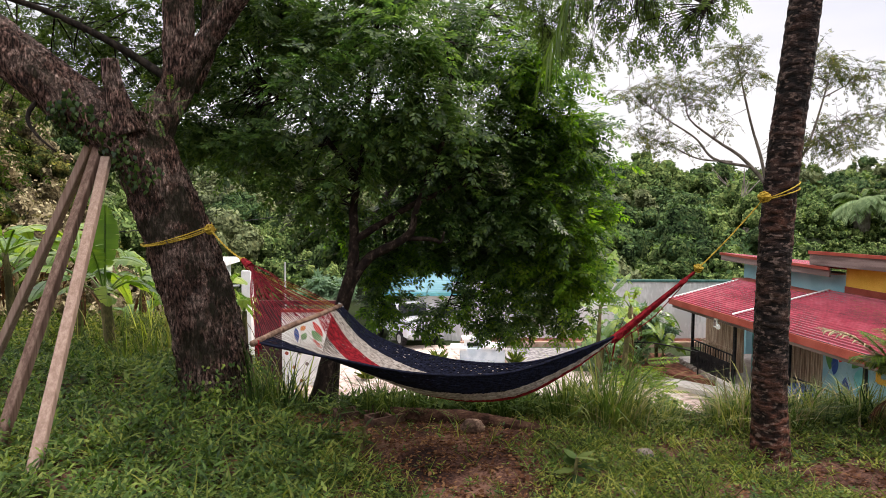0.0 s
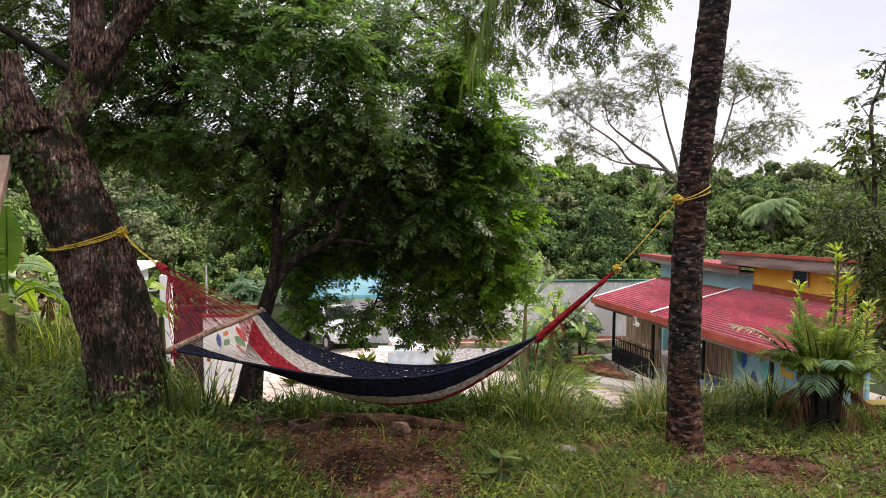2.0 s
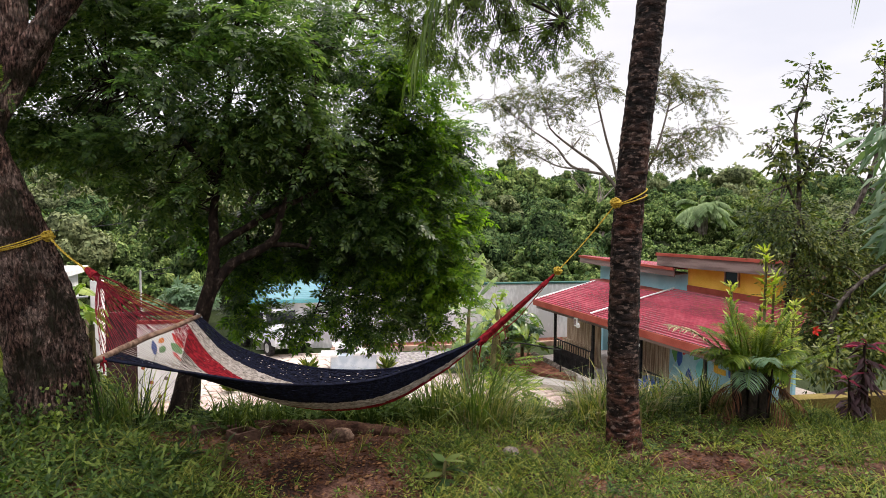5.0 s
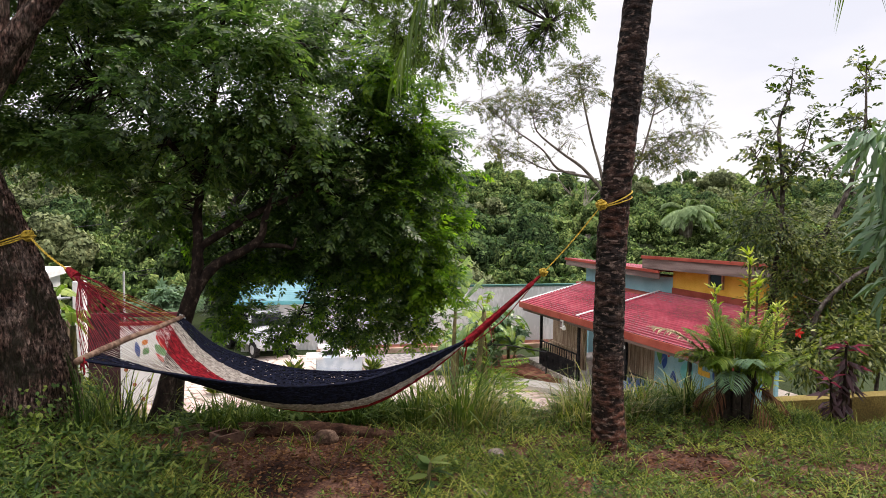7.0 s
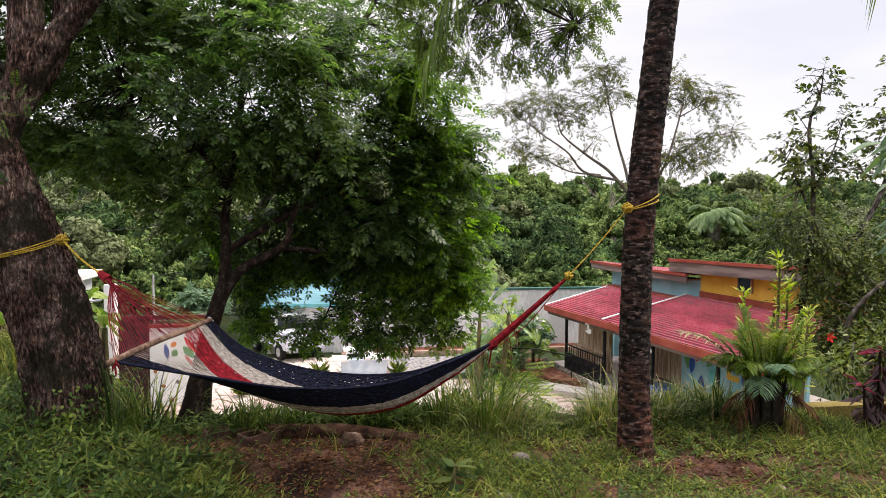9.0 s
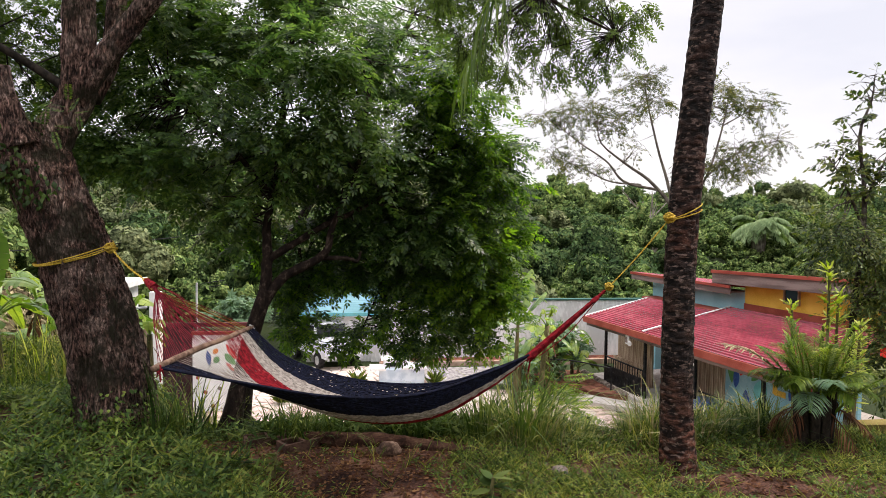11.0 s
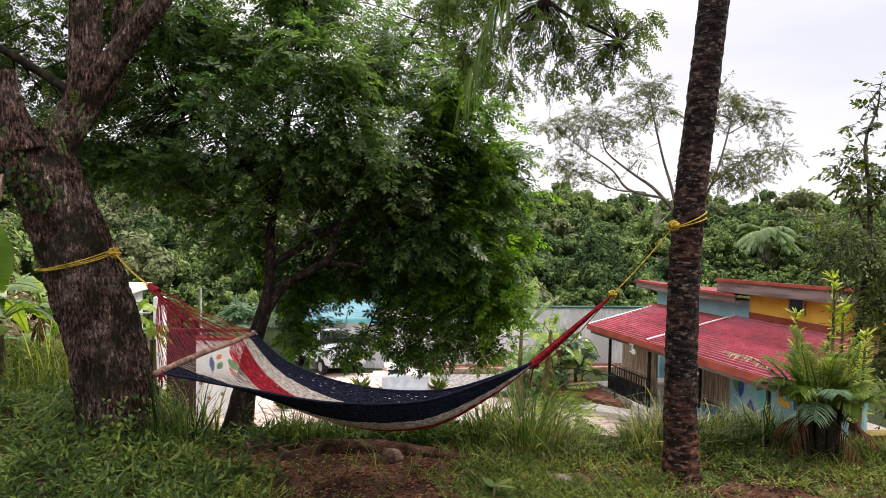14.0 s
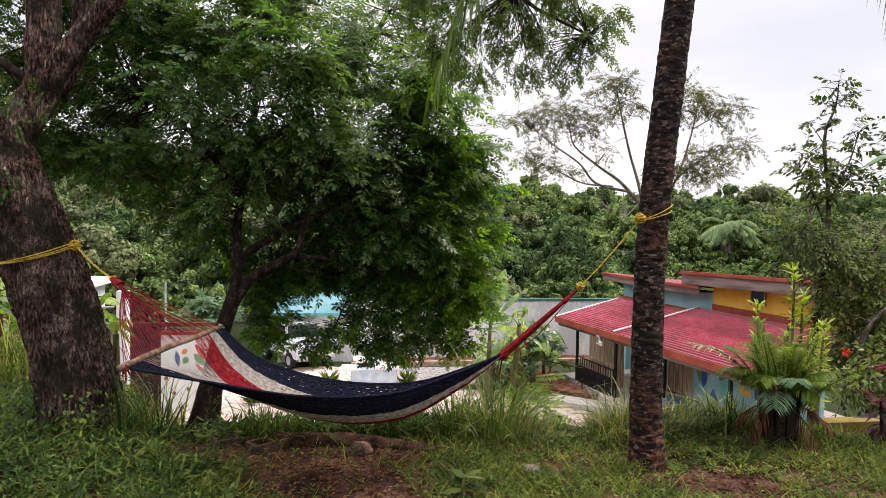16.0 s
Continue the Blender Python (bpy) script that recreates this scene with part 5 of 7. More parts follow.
twigs(airy, BARK_DARK, branch_line[10:], AIRY, 7, 0.008)

# coconut palm that carries the other end of the hammock
palm = thing("coconut_palm", None, None, "slender dark coconut palm trunk with ringed bark", "palm tree")
ring_pts = spline([(2.06, 4.15, -0.15), (2.03, 4.15, 0.3), (2.025, 4.15, 0.8), (2.03, 4.15, 1.3), (2.06, 4.15, 1.8), (2.12, 4.15, 2.4), (2.19, 4.15, 3.1), (2.3, 4.15, 4.2), (2.42, 4.12, 5.2)], 420)
zz = ring_pts[:, 2]
sides = 40
ang = np.linspace(0, 2 * np.pi, sides, endpoint=False)
rows = []
for i, p in enumerate(ring_pts):
    saw = (zz[i] * 13.0 + 1.6 * noise.noise((zz[i] * 2.2, 0, 0))) % 1.0
    r0 = 0.099 - 0.003 * min(zz[i], 4) + 0.02 * math.exp(-zz[i] * 5) 
    for a in ang:
        n1 = 0.0028 * (1 - saw) * max(0.0, 0.4 + noise.noise((math.cos(a) * 1.6, math.sin(a) * 1.6, zz[i] * 5))) + noise.noise((math.cos(a) * 2.5, math.sin(a) * 2.5, zz[i] * 16)) * 0.005 + noise.noise((math.cos(a) * 6, math.sin(a) * 6, zz[i] * 30)) * 0.006
        rows.append((p[0] + math.cos(a) * (r0 + n1), p[1] + math.sin(a) * (r0 + n1), p[2]))
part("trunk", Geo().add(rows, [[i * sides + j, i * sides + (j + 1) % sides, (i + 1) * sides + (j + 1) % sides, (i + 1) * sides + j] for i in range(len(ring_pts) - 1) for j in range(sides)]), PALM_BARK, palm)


def frond(origin, way, length, sag, n=46, leaf=0.5, width=0.03, droop=0.9, start=0.12):
    """A feather palm leaf: rib and two rows of drooping leaflets."""
    o, w = np.array(origin, float), np.array(way, float)
    w /= np.linalg.norm(w)
    s = np.linspace(0, 1, 24)
    rib = o + w * (length * s)[:, None] - np.array([0, 0, 1.0]) * (sag * s**2)[:, None]
    g = Geo().tube(rib, np.linspace(0.018, 0.003, 24) * (length / 2) ** 0.5, 6, caps=False)
    tan = np.gradient(rib, axis=0)
    for i in range(n):
        t = start + (1 - start) * i / n
        c = np.array([np.interp(t, s, rib[:, k]) for k in range(3)])
        d = np.array([np.interp(t, s, tan[:, k]) for k in range(3)])
        d /= np.linalg.norm(d)
        ac = np.cross(d, (0, 0, 1.0))
        ac /= np.linalg.norm(ac) + 1e-6
        ln = leaf * (0.45 + 0.75 * math.sin(math.pi * min(1, t * 0.85 + 0.12))) * rng.uniform(0.85, 1.1)
        for sg in (1, -1):
            u = d * 0.75 + ac * sg * 0.9 + rng.normal(size=3) * 0.08
            u /= np.linalg.norm(u)
            dn = np.array([0, 0, -1.0])
            p1, p2 = c + u * ln * 0.5 + dn * ln * 0.12 * droop, c + u * ln * 0.85 + dn * ln * 0.55 * droop
            e = np.cross(u, (0, 0, 1.0)) * width / 2
            g.add([c - e * 0.4, c + e * 0.4, p1 + e, p1 - e, p2], [[0, 1, 2, 3], [3, 2, 4]])
    return g


head = np.array([2.43, 4.12, 5.25])
for k, (az, el, ln, sag) in enumerate(((184, -5, 1.85, 2.75), (215, 62, 2.3, 0.9), (-6, 0, 1.25, 2.1), (330, 35, 2.2, 1.2), (270, 62, 2.3, 0.9), (90, 60, 2.3, 0.9), (150, 66, 2.3, 0.8), (30, 40, 2.3, 1.0))):
    w = (math.cos(radians(az)) * math.cos(radians(el)), math.sin(radians(az)) * math.cos(radians(el)), math.sin(radians(el)))
    part("frond", frond(head, w, ln, sag, 75, 0.6, 0.016, 1.3), LEAF_FEATHER, palm, "drooping coconut frond")

# ---------------------------------------------------------------- hammock
hammock = thing("hammock", None, None, "rope hammock in navy, cream and red stripes hung between two trees", "hammock")
BAR_A, BAR_B = np.array([-0.935, 3.42, 0.842]), np.array([-0.675, 4.5, 0.855])
GATHER, RING, APEX = np.array([1.065, 4.05, 0.755]), np.array([1.52, 4.1, 1.125]), np.array([-1.345, 4.62, 1.145])
bar_line = spline([BAR_A + (BAR_A - BAR_B) * 0.03, BAR_A * 0.66 + BAR_B * 0.34 + np.array([0, 0, 0.008]), BAR_A * 0.3 + BAR_B * 0.7, BAR_B + (BAR_B - BAR_A) * 0.02], 20)
part("spreader_bar", Geo().tube(bar_line, np.linspace(0.0165, 0.0145, 20), 10, 0.1), WOOD_STICK, hammock, "peeled wooden stick", smooth=True)


def bed(u, v):
    """The hanging net: u from the bar to the gathered end, v from the far edge to the near one."""
    far = spline([BAR_B, (-0.42, 4.44, 0.66), (0.02, 4.36, 0.535), (0.5, 4.22, 0.54), (0.85, 4.1, 0.66), GATHER], 60)
    near = spline([BAR_A, (-0.55, 3.5, 0.74), (-0.12, 3.64, 0.625), (0.35, 3.8, 0.585), (0.75, 3.95, 0.66), GATHER], 60)
    low = spline([(BAR_A + BAR_B) / 2, (-0.47, 3.95, 0.605), (-0.02, 3.96, 0.41), (0.42, 3.98, 0.39), (0.78, 4.02, 0.55), GATHER], 60)
    i = np.clip(u, 0, 1) * 59
    pick = lambda c: np.stack([np.interp(i, np.arange(60), c[:, k]) for k in range(3)], -1)
    f, n, l = pick(far), pick(near), pick(low)
    ctrl = 2 * l - (f + n) / 2
    v = np.asarray(v)[..., None]
    return (1 - v) ** 2 * f + 2 * v * (1 - v) * ctrl + v**2 * n


CORDS = 150
stripes = [("navy_band", CORD_NAVY, 0.0, 0.18), ("cream_band", CORD_WHITE, 0.18, 0.38), ("red_band", CORD_RED, 0.38, 0.67), ("cream_band", CORD_WHITE, 0.67, 0.81), ("navy_band", CORD_NAVY, 0.81, 1.0)]
us = np.linspace(0, 1, 90)
for name, mat, v0, v1 in stripes:
    g = Geo()
    count = int(CORDS * (v1 - v0))
    for k in range(count):
        v = v0 + (v1 - v0) * (k + 0.5) / count
        zig = (0.5 / CORDS) * np.where(np.arange(90) % 2 == k % 2, 1, -1) * np.clip(np.minimum((us - 0.06) * 5, (1 - us) * 6), 0, 1)
        near_bar = np.clip(1 - us / 0.27, 0, 1) ** 1.4
        v = v * (1 - near_bar) + np.interp(v, [0, 0.18, 0.38, 0.67, 0.81, 1], [0, 0.08, 0.16, 0.33, 0.87, 1]) * near_bar
        p = bed(us, np.clip(v + zig + rng.normal() * 0.0012, 0, 1))
        p += rng.normal(size=(90, 3)) * 0.0014
        g.tube(p, np.interp(us, [0, 0.07, 0.18, 0.4, 1], [0.0013, 0.0015, 0.0029, 0.0047, 0.0044]), 4, caps=False)
    part(name, g, mat, hammock, kind="stuff")
g = Geo()
for v in (0.0, 1.0):
    g.tube(bed(us, np.full(90, v)), 0.008, 6)
part("edge_rope", g, CORD_NAVY, hammock)
fan_red, fan_gold = Geo(), Geo()
for k in range(54):
    t = (k + 0.5) / 54
    b = BAR_A + (BAR_B - BAR_A) * t
    lead = APEX + ((BAR_A + BAR_B) / 2 - APEX) * 0.16 + rng.normal(size=3) * 0.006
    mid = (APEX * 0.5 + b * 0.5) + np.array([0, 0, -0.01 - 0.025 * math.sin(math.pi * t)]) + rng.normal(size=3) * 0.007
    (fan_gold if k in (40, 44, 47, 49, 51, 52) else fan_red).tube(spline([APEX, lead, mid, b], 14), 0.002, 4, caps=False)
for k in range(4):
    t0 = rng.uniform(0.55, 1.0)
    b0, b1 = BAR_A + (BAR_B - BAR_A) * t0, BAR_A + (BAR_B - BAR_A) * (t0 - 0.3)
    m0 = APEX * 0.6 + b0 * 0.4 + np.array([0, 0, 0.02])
    fan_red.tube(spline([APEX, m0, m0 * 0.5 + b1 * 0.5 - np.array([0, 0, 0.03]), b1], 12), 0.0022, 4, caps=False)
part("fan_net", fan_red, CORD_WINE, hammock, "red cords fanning out to the bar", kind="stuff")
part("fan_net", fan_gold, CORD_GOLD, hammock, "golden cords fanning out to the bar", kind="stuff")
for c, h in ((BAR_A, 0.03), (BAR_B, 0.03)):
    g = Geo()
    for k in range(7):
        g.tube([c + rng.normal(size=3) * 0.01, c + rng.normal(size=3) * 0.015 - np.array([0, 0, 0.03 + h * rng.random()])], [0.006, 0.003], 5)
    part("tassel", g, CORD_RED if c is BAR_A else STEEL, hammock)
g = Geo()
for k in range(26):
    o = rng.normal(size=3) * 0.0085
    g.tube(spline([GATHER - (RING - GATHER) * 0.08 + o * 1.6, GATHER + o * 1.5, GATHER * 0.5 + RING * 0.5 + o * 1.0, RING + o * 0.3], 10), 0.0055, 5, caps=False)
for q, r in ((-0.02, 0.024), (0.86, 0.016)):
    c = GATHER + (RING - GATHER) * q
    d = RING - GATHER
    g.tube([c - d * 0.05, c - d * 0.02, c + d * 0.02, c + d * 0.05], [r * 0.7, r, r, r * 0.7], 10, 0.15)
part("end_rope", g, CORD_RED, hammock, "thick bundle of red cords", smooth=True)
g = Geo().tube(spline([GATHER + np.array([0.03, 0, -0.02]), GATHER * 0.6 + RING * 0.4 + np.array([0.02, 0, -0.05]), GATHER * 0.3 + RING * 0.7 + np.array([0.01, 0, -0.03]), RING], 14), 0.003, 5)
for k in range(1):
    c = GATHER + (RING - GATHER) * rng.uniform(-0.08, 0.03)
    g.tube(spline([c, c + np.array([rng.normal() * 0.02, rng.normal() * 0.02, -0.06]), c + np.array([rng.normal() * 0.03, rng.normal() * 0.03, -0.09 - 0.05 * rng.random()])], 6), [0.005] * 5 + [0.002], 5)
part("loose_cords", g, CORD_RED, hammock)


def knot(c, r, n=9):
    """One cord wound round and round into a frayed knot."""
    t = np.linspace(0, 2 * np.pi * n, n * 14)
    tilt, turn = 0.37 * t + 0.6 * np.sin(0.21 * t + r * 90), 0.23 * t + 0.5 * np.cos(0.31 * t)
    a = np.stack([np.cos(turn), np.sin(turn), 0 * t], -1)
    b = np.stack([-np.sin(turn) * np.cos(tilt), np.cos(turn) * np.cos(tilt), np.sin(tilt)], -1)
    size = r * (0.72 + 0.28 * np.sin(0.9 * t + 1.3) * np.cos(0.37 * t))
    return Geo().tube(c + (np.cos(t)[:, None] * a + np.sin(t)[:, None] * b) * size[:, None], 0.0042, 5)


def rope_line(g, a, b, sag, n=24, r=0.0036, twist=0.0036):
    a, b = np.array(a, float), np.array(b, float)
    s = np.linspace(0, 1, n)
    base = a + (b - a) * s[:, None] - np.array([0, 0, 1.0]) * (sag * np.sin(np.pi * s))[:, None]
    for k in (0, 1):
        base2 = base + twist * np.stack([np.cos(s * 40 + k * math.pi), np.sin(s * 40 + k * math.pi), np.cos(s * 40 + k * math.pi)], -1)
        g.tube(base2, r, 6)


PALM_KNOT, TREE_KNOT = np.array([1.915, 4.03, 1.6]), np.array([-1.74, 5.12, 1.335])
g = knot(RING + (PALM_KNOT - RING) * 0.06, 0.03, 10)
rope_line(g, RING, PALM_KNOT, 0.015)
for dz, ph in ((0.0, 0.0), (0.022, 0.5)):
    a = np.linspace(0, 2 * np.pi, 40)
    g.tube(np.stack([2.045 + 0.108 * np.cos(a), 4.15 + 0.108 * np.sin(a), 1.6 + dz + 0.035 * np.cos(a) * (1 + ph)], -1), 0.0042, 6)
kn = knot(PALM_KNOT - np.array([0.03, 0.02, 0.02]), 0.04, 12)
part("hanging_rope", g, ROPE, hammock, "yellow twisted rope tied round the palm")
part("knot", kn, ROPE, hammock, "frayed yellow knot")
g = knot(APEX, 0.024, 7)
rope_line(g, APEX, TREE_KNOT, 0.02)
for dz in (0.0, 0.014, 0.034):
    a = np.linspace(0, 2 * np.pi, 60)
    rr = 0.264 + 0.006 * np.sin(a * 5 + dz * 70)
    g.tube(np.stack([-2.095 + rr * np.cos(a), 5.4 + rr * np.sin(a), 1.268 + dz * (0.6 + 0.4 * np.cos(a)) + 0.055 * np.cos(a) + 0.045 * np.sin(a)], -1), 0.0048, 6)
part("hanging_rope", g, ROPE, hammock, "yellow twisted rope tied round the old tree")
part("knot", knot(TREE_KNOT, 0.045, 12), ROPE, hammock, "frayed yellow knot")
part("knot", Geo().tube([APEX, APEX * 0.88 + (BAR_A + BAR_B) * 0.06], [0.02, 0.028], 8, 0.2), CORD_RED, hammock, "red bound cord end")

# timbers leaning on the old tree
for foot, top, mat, label in (((-3.85, 5.6, -0.02), (-2.66, 5.26, 2.02), WOOD_RAW, "pale weathered square timber leaning on the old tree"), ((-2.73, 4.06, -0.05), (-2.6, 5.24, 1.98), WOOD_DULL, "dark brown square timber leaning on the old tree"), ((-2.27, 3.66, -0.05), (-2.53, 5.18, 1.86), WOOD_RAW, "pale weathered square timber leaning on the old tree")):
    thing("leaning_timber", Geo().beam(foot, top, 0.066, 0.066, 0.006), mat, label, "timber", "leaning timbers")

# ---------------------------------------------------------------- forest and far trees
PHI = (1 + 5**0.5) / 2
ICO_V = np.array([(-1, PHI, 0), (1, PHI, 0), (-1, -PHI, 0), (1, -PHI, 0), (0, -1, PHI), (0, 1, PHI), (0, -1, -PHI), (0, 1, -PHI), (PHI, 0, -1), (PHI, 0, 1), (-PHI, 0, -1), (-PHI, 0, 1)]) / math.hypot(1, PHI)
ICO_F = np.array([(i, j, k) for i in range(12) for j in range(i + 1, 12) for k in range(j + 1, 12) if max(np.linalg.norm(ICO_V[i] - ICO_V[j]), np.linalg.norm(ICO_V[j] - ICO_V[k]), np.linalg.norm(ICO_V[i] - ICO_V[k])) < 1.1])


def finer(v, f):
    """Each triangle of a ball split into four."""
    v, out, seen_at = [tuple(p) for p in v], [], {}

    def middle(a, b):
        k = (min(a, b), max(a, b))
        if k not in seen_at:
            m = np.array(v[a]) + np.array(v[b])
            seen_at[k] = len(v)
            v.append(tuple(m / np.linalg.norm(m)))
        return seen_at[k]

    for a, b, c in f.tolist():
        ab, bc, ca = middle(a, b), middle(b, c), middle(c, a)
        out += [(a, ab, ca), (b, bc, ab), (c, ca, bc), (ab, bc, ca)]
    return np.array(v), np.array(out)


ICO_F = np.array([f if np.cross(ICO_V[f[1]] - ICO_V[f[0]], ICO_V[f[2]] - ICO_V[f[0]]) @ ICO_V[f[0]] > 0 else f[::-1] for f in ICO_F.tolist()])
SPHERE = finer(ICO_V, ICO_F)


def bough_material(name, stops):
    """Massed far foliage: leaf clusters, with the shade between them painted into the colour."""
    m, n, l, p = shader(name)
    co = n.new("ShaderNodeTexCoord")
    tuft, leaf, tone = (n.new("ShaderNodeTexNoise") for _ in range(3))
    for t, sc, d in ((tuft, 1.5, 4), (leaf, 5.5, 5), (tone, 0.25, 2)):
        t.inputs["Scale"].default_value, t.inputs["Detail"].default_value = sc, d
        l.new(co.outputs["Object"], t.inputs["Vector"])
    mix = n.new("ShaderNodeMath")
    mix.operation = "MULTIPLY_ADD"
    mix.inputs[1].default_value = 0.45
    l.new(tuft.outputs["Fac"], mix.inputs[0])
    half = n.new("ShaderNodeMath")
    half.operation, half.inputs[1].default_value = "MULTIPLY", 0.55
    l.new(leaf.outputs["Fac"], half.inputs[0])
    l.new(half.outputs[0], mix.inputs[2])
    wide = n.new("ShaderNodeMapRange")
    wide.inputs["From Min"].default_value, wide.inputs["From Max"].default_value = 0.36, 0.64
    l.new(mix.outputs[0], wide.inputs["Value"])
    # the low stops darken the gaps between tufts as shade would
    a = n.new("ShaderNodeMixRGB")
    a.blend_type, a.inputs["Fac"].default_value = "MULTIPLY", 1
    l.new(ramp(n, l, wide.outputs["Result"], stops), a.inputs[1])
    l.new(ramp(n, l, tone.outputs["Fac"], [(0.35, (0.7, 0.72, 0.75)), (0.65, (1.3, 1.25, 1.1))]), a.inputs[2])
    l.new(a.outputs["Color"], p.inputs["Base Color"])
    p.inputs["Roughness"].default_value, p.inputs["Specular IOR Level"].default_value = 0.9, 0.05
    bp = n.new("ShaderNodeBump")
    bp.inputs["Strength"].default_value, bp.inputs["Distance"].default_value = 1.0, 0.5
    l.new(wide.outputs["Result"], bp.inputs["Height"])
    l.new(bp.outputs["Normal"], p.inputs["Normal"])
    return m


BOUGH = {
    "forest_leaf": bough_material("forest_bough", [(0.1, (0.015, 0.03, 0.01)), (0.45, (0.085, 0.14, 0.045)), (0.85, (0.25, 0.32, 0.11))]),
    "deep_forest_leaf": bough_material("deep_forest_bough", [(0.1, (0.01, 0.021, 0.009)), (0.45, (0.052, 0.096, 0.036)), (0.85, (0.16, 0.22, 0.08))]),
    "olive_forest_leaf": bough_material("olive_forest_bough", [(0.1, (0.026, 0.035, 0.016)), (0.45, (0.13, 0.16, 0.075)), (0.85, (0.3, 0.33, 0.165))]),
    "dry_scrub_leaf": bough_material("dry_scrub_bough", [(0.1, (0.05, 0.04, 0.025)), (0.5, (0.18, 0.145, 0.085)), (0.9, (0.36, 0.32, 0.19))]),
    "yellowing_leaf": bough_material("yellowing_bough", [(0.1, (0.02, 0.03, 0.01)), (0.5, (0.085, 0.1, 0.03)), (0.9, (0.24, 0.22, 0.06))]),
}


def forest(name, mat, spots, per, size, label, category="forest", lumps=15):
    """Many tree crowns, each a heap of rounded boughs thick with small leaves, as one mesh over cores with painted
    inner shade.
    """
    blobs = []
    for x, y, r in spots:
        z = float(ground_z(x, y))
        lift = rng.uniform(0.7, 1.7)
        for _ in range(lumps):
            d = unit(1)[0]
            d[2] = abs(d[2]) - 0.15
            blobs.append((x + d[0] * r * 0.76, y + d[1] * r * 0.76, z + r * (lift - 0.3) + d[2] * r * 0.9, r * rng.uniform(0.24, 0.42)))
    b = np.array(blobs)
    n = per * len(spots)
    w = b[:, 3] ** 2
    pick = rng.choice(len(b), n, p=w / w.sum())
    d = unit(n)
    d[:, 2] = np.where(d[:, 2] < -0.3, -d[:, 2], d[:, 2])
    p = b[pick, :3] + d * (b[pick, 3] * rng.uniform(0.86, 1.12, n))[:, None]
    nm = d + unit(n) * 0.35 + np.array([0, 0, 0.2])
    ax = np.cross(nm, unit(n)) + np.array([0, 0, -0.3])
    tree = tagged(new(name, scatter_mesh(name, mat, LUSH, p, ax, nm, size * rng.uniform(0.5, 1.5, n))), label, category, kind="stuff")
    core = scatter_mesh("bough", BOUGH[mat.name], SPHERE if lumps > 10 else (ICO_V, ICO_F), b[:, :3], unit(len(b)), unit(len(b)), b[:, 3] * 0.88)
    k = len(core.vertices) // len(b)
    co = np.empty(len(core.vertices) * 3, np.float32)
    core.vertices.foreach_get("co", co)
    core.vertices.foreach_set("co", co + (unit(len(b) * k) * (np.repeat(b[:, 3], k) * 0.2)[:, None]).astype(np.float32).ravel())
    core.polygons.foreach_set("use_smooth", np.ones(len(core.polygons), bool))
    core = new("bough", core)
    core.parent = tree
    tagged(core, kind="stuff")
    return tree


def mixed(name, spots, per, size, label, lumps=15):
    """Three kinds of trees mingled over the same ground."""
    for k, mat in enumerate((LEAF_FOREST, LEAF_DEEP, LEAF_OLIVE)):
        forest(name, mat, [q for i, q in enumerate(spots) if (i * 7 // 3) % 3 == k], per, size, label, lumps=lumps)


spots_a, spots_b = [], []
for _ in range(3400):
    d = rng.uniform(33, 175)
    th = rng.uniform(-0.72, 0.86)
    x, y = d * math.tan(th), d
    if abs(x) > 170 or rng.random() > (d / 175) ** 0.35:
        continue
    r = rng.uniform(2.0, 4.2) * (0.55 + 0.45 * float(step(33, 60, d)))
    if d < 72 and (abs(x - 0.619 * y) < r * 1.1 + 3.0 or (abs(x / y - 0.415) < 0.015 and d > 55)):
        continue
    if d < 39.5 and -12 < x < -5:
        continue
    if all((x - a) ** 2 + (y - b) ** 2 > (0.72 * (r + c)) ** 2 for a, b, c in spots_a + spots_b):
        (spots_a if d < 85 else spots_b).append((x, y, r))
mixed("forest", [s for s in spots_a if s[1] >= 54], 630, 0.37, "dense green hillside forest")
mixed("forest_edge", [s for s in spots_a if s[1] < 54], 880, 0.29, "dark dense trees at the edge of the forest")
mixed("far_forest", spots_b, 135, 0.66, "distant wooded ridge", 9)
# unseen trees added at the back to cut the sky light from there
forest("blocking_woods", LEAF_FOREST, [(rng.uniform(-40, 40), rng.uniform(-36, -15), rng.uniform(3.5, 5.5)) for _ in range(36)], 260, 1.0, "unseen trees added at the back of the terrace to block sky light")
low = []
for _ in range(900):
    d = rng.uniform(33, 100)
    q = rng.choice([rng.uniform(-0.4, -0.1), rng.uniform(0.5, 0.72), rng.uniform(-0.6, 1.1)])
    if rng.random() < 0.4 and not (d < 66 and abs(q - 0.622) < 0.06):
        low.append((d * q, d, rng.uniform(0.9, 1.8)))
low += [(d * q, d, rng.uniform(0.6, 0.9)) for d, q in ((rng.uniform(40, 68), rng.uniform(0.57, 0.69)) for _ in range(110))]
low += [(rng.uniform(-3, 16), rng.uniform(32.5, 40), rng.uniform(0.9, 1.7)) for _ in range(70)]
forest("undergrowth", LEAF_FOREST, low, 70, 0.24, "low green undergrowth below the forest", "undergrowth", 8)
dry = [(x, y, rng.uniform(0.35, 1.2)) for x, y in ((rng.uniform(-22, -6), rng.uniform(13, 28)) for _ in range(900)) if -0.85 < x / y < -0.42]
forest("dry_scrub", LEAF_SCRUB, dry[::3] + dry[1::3], 125, 0.115, "dry yellow-brown scrub on a hillside", "scrub", 5)
forest("scrub", LEAF_SPARSE, dry[2::3], 170, 0.1, "yellow-green scrub on a hillside", "scrub", 5)


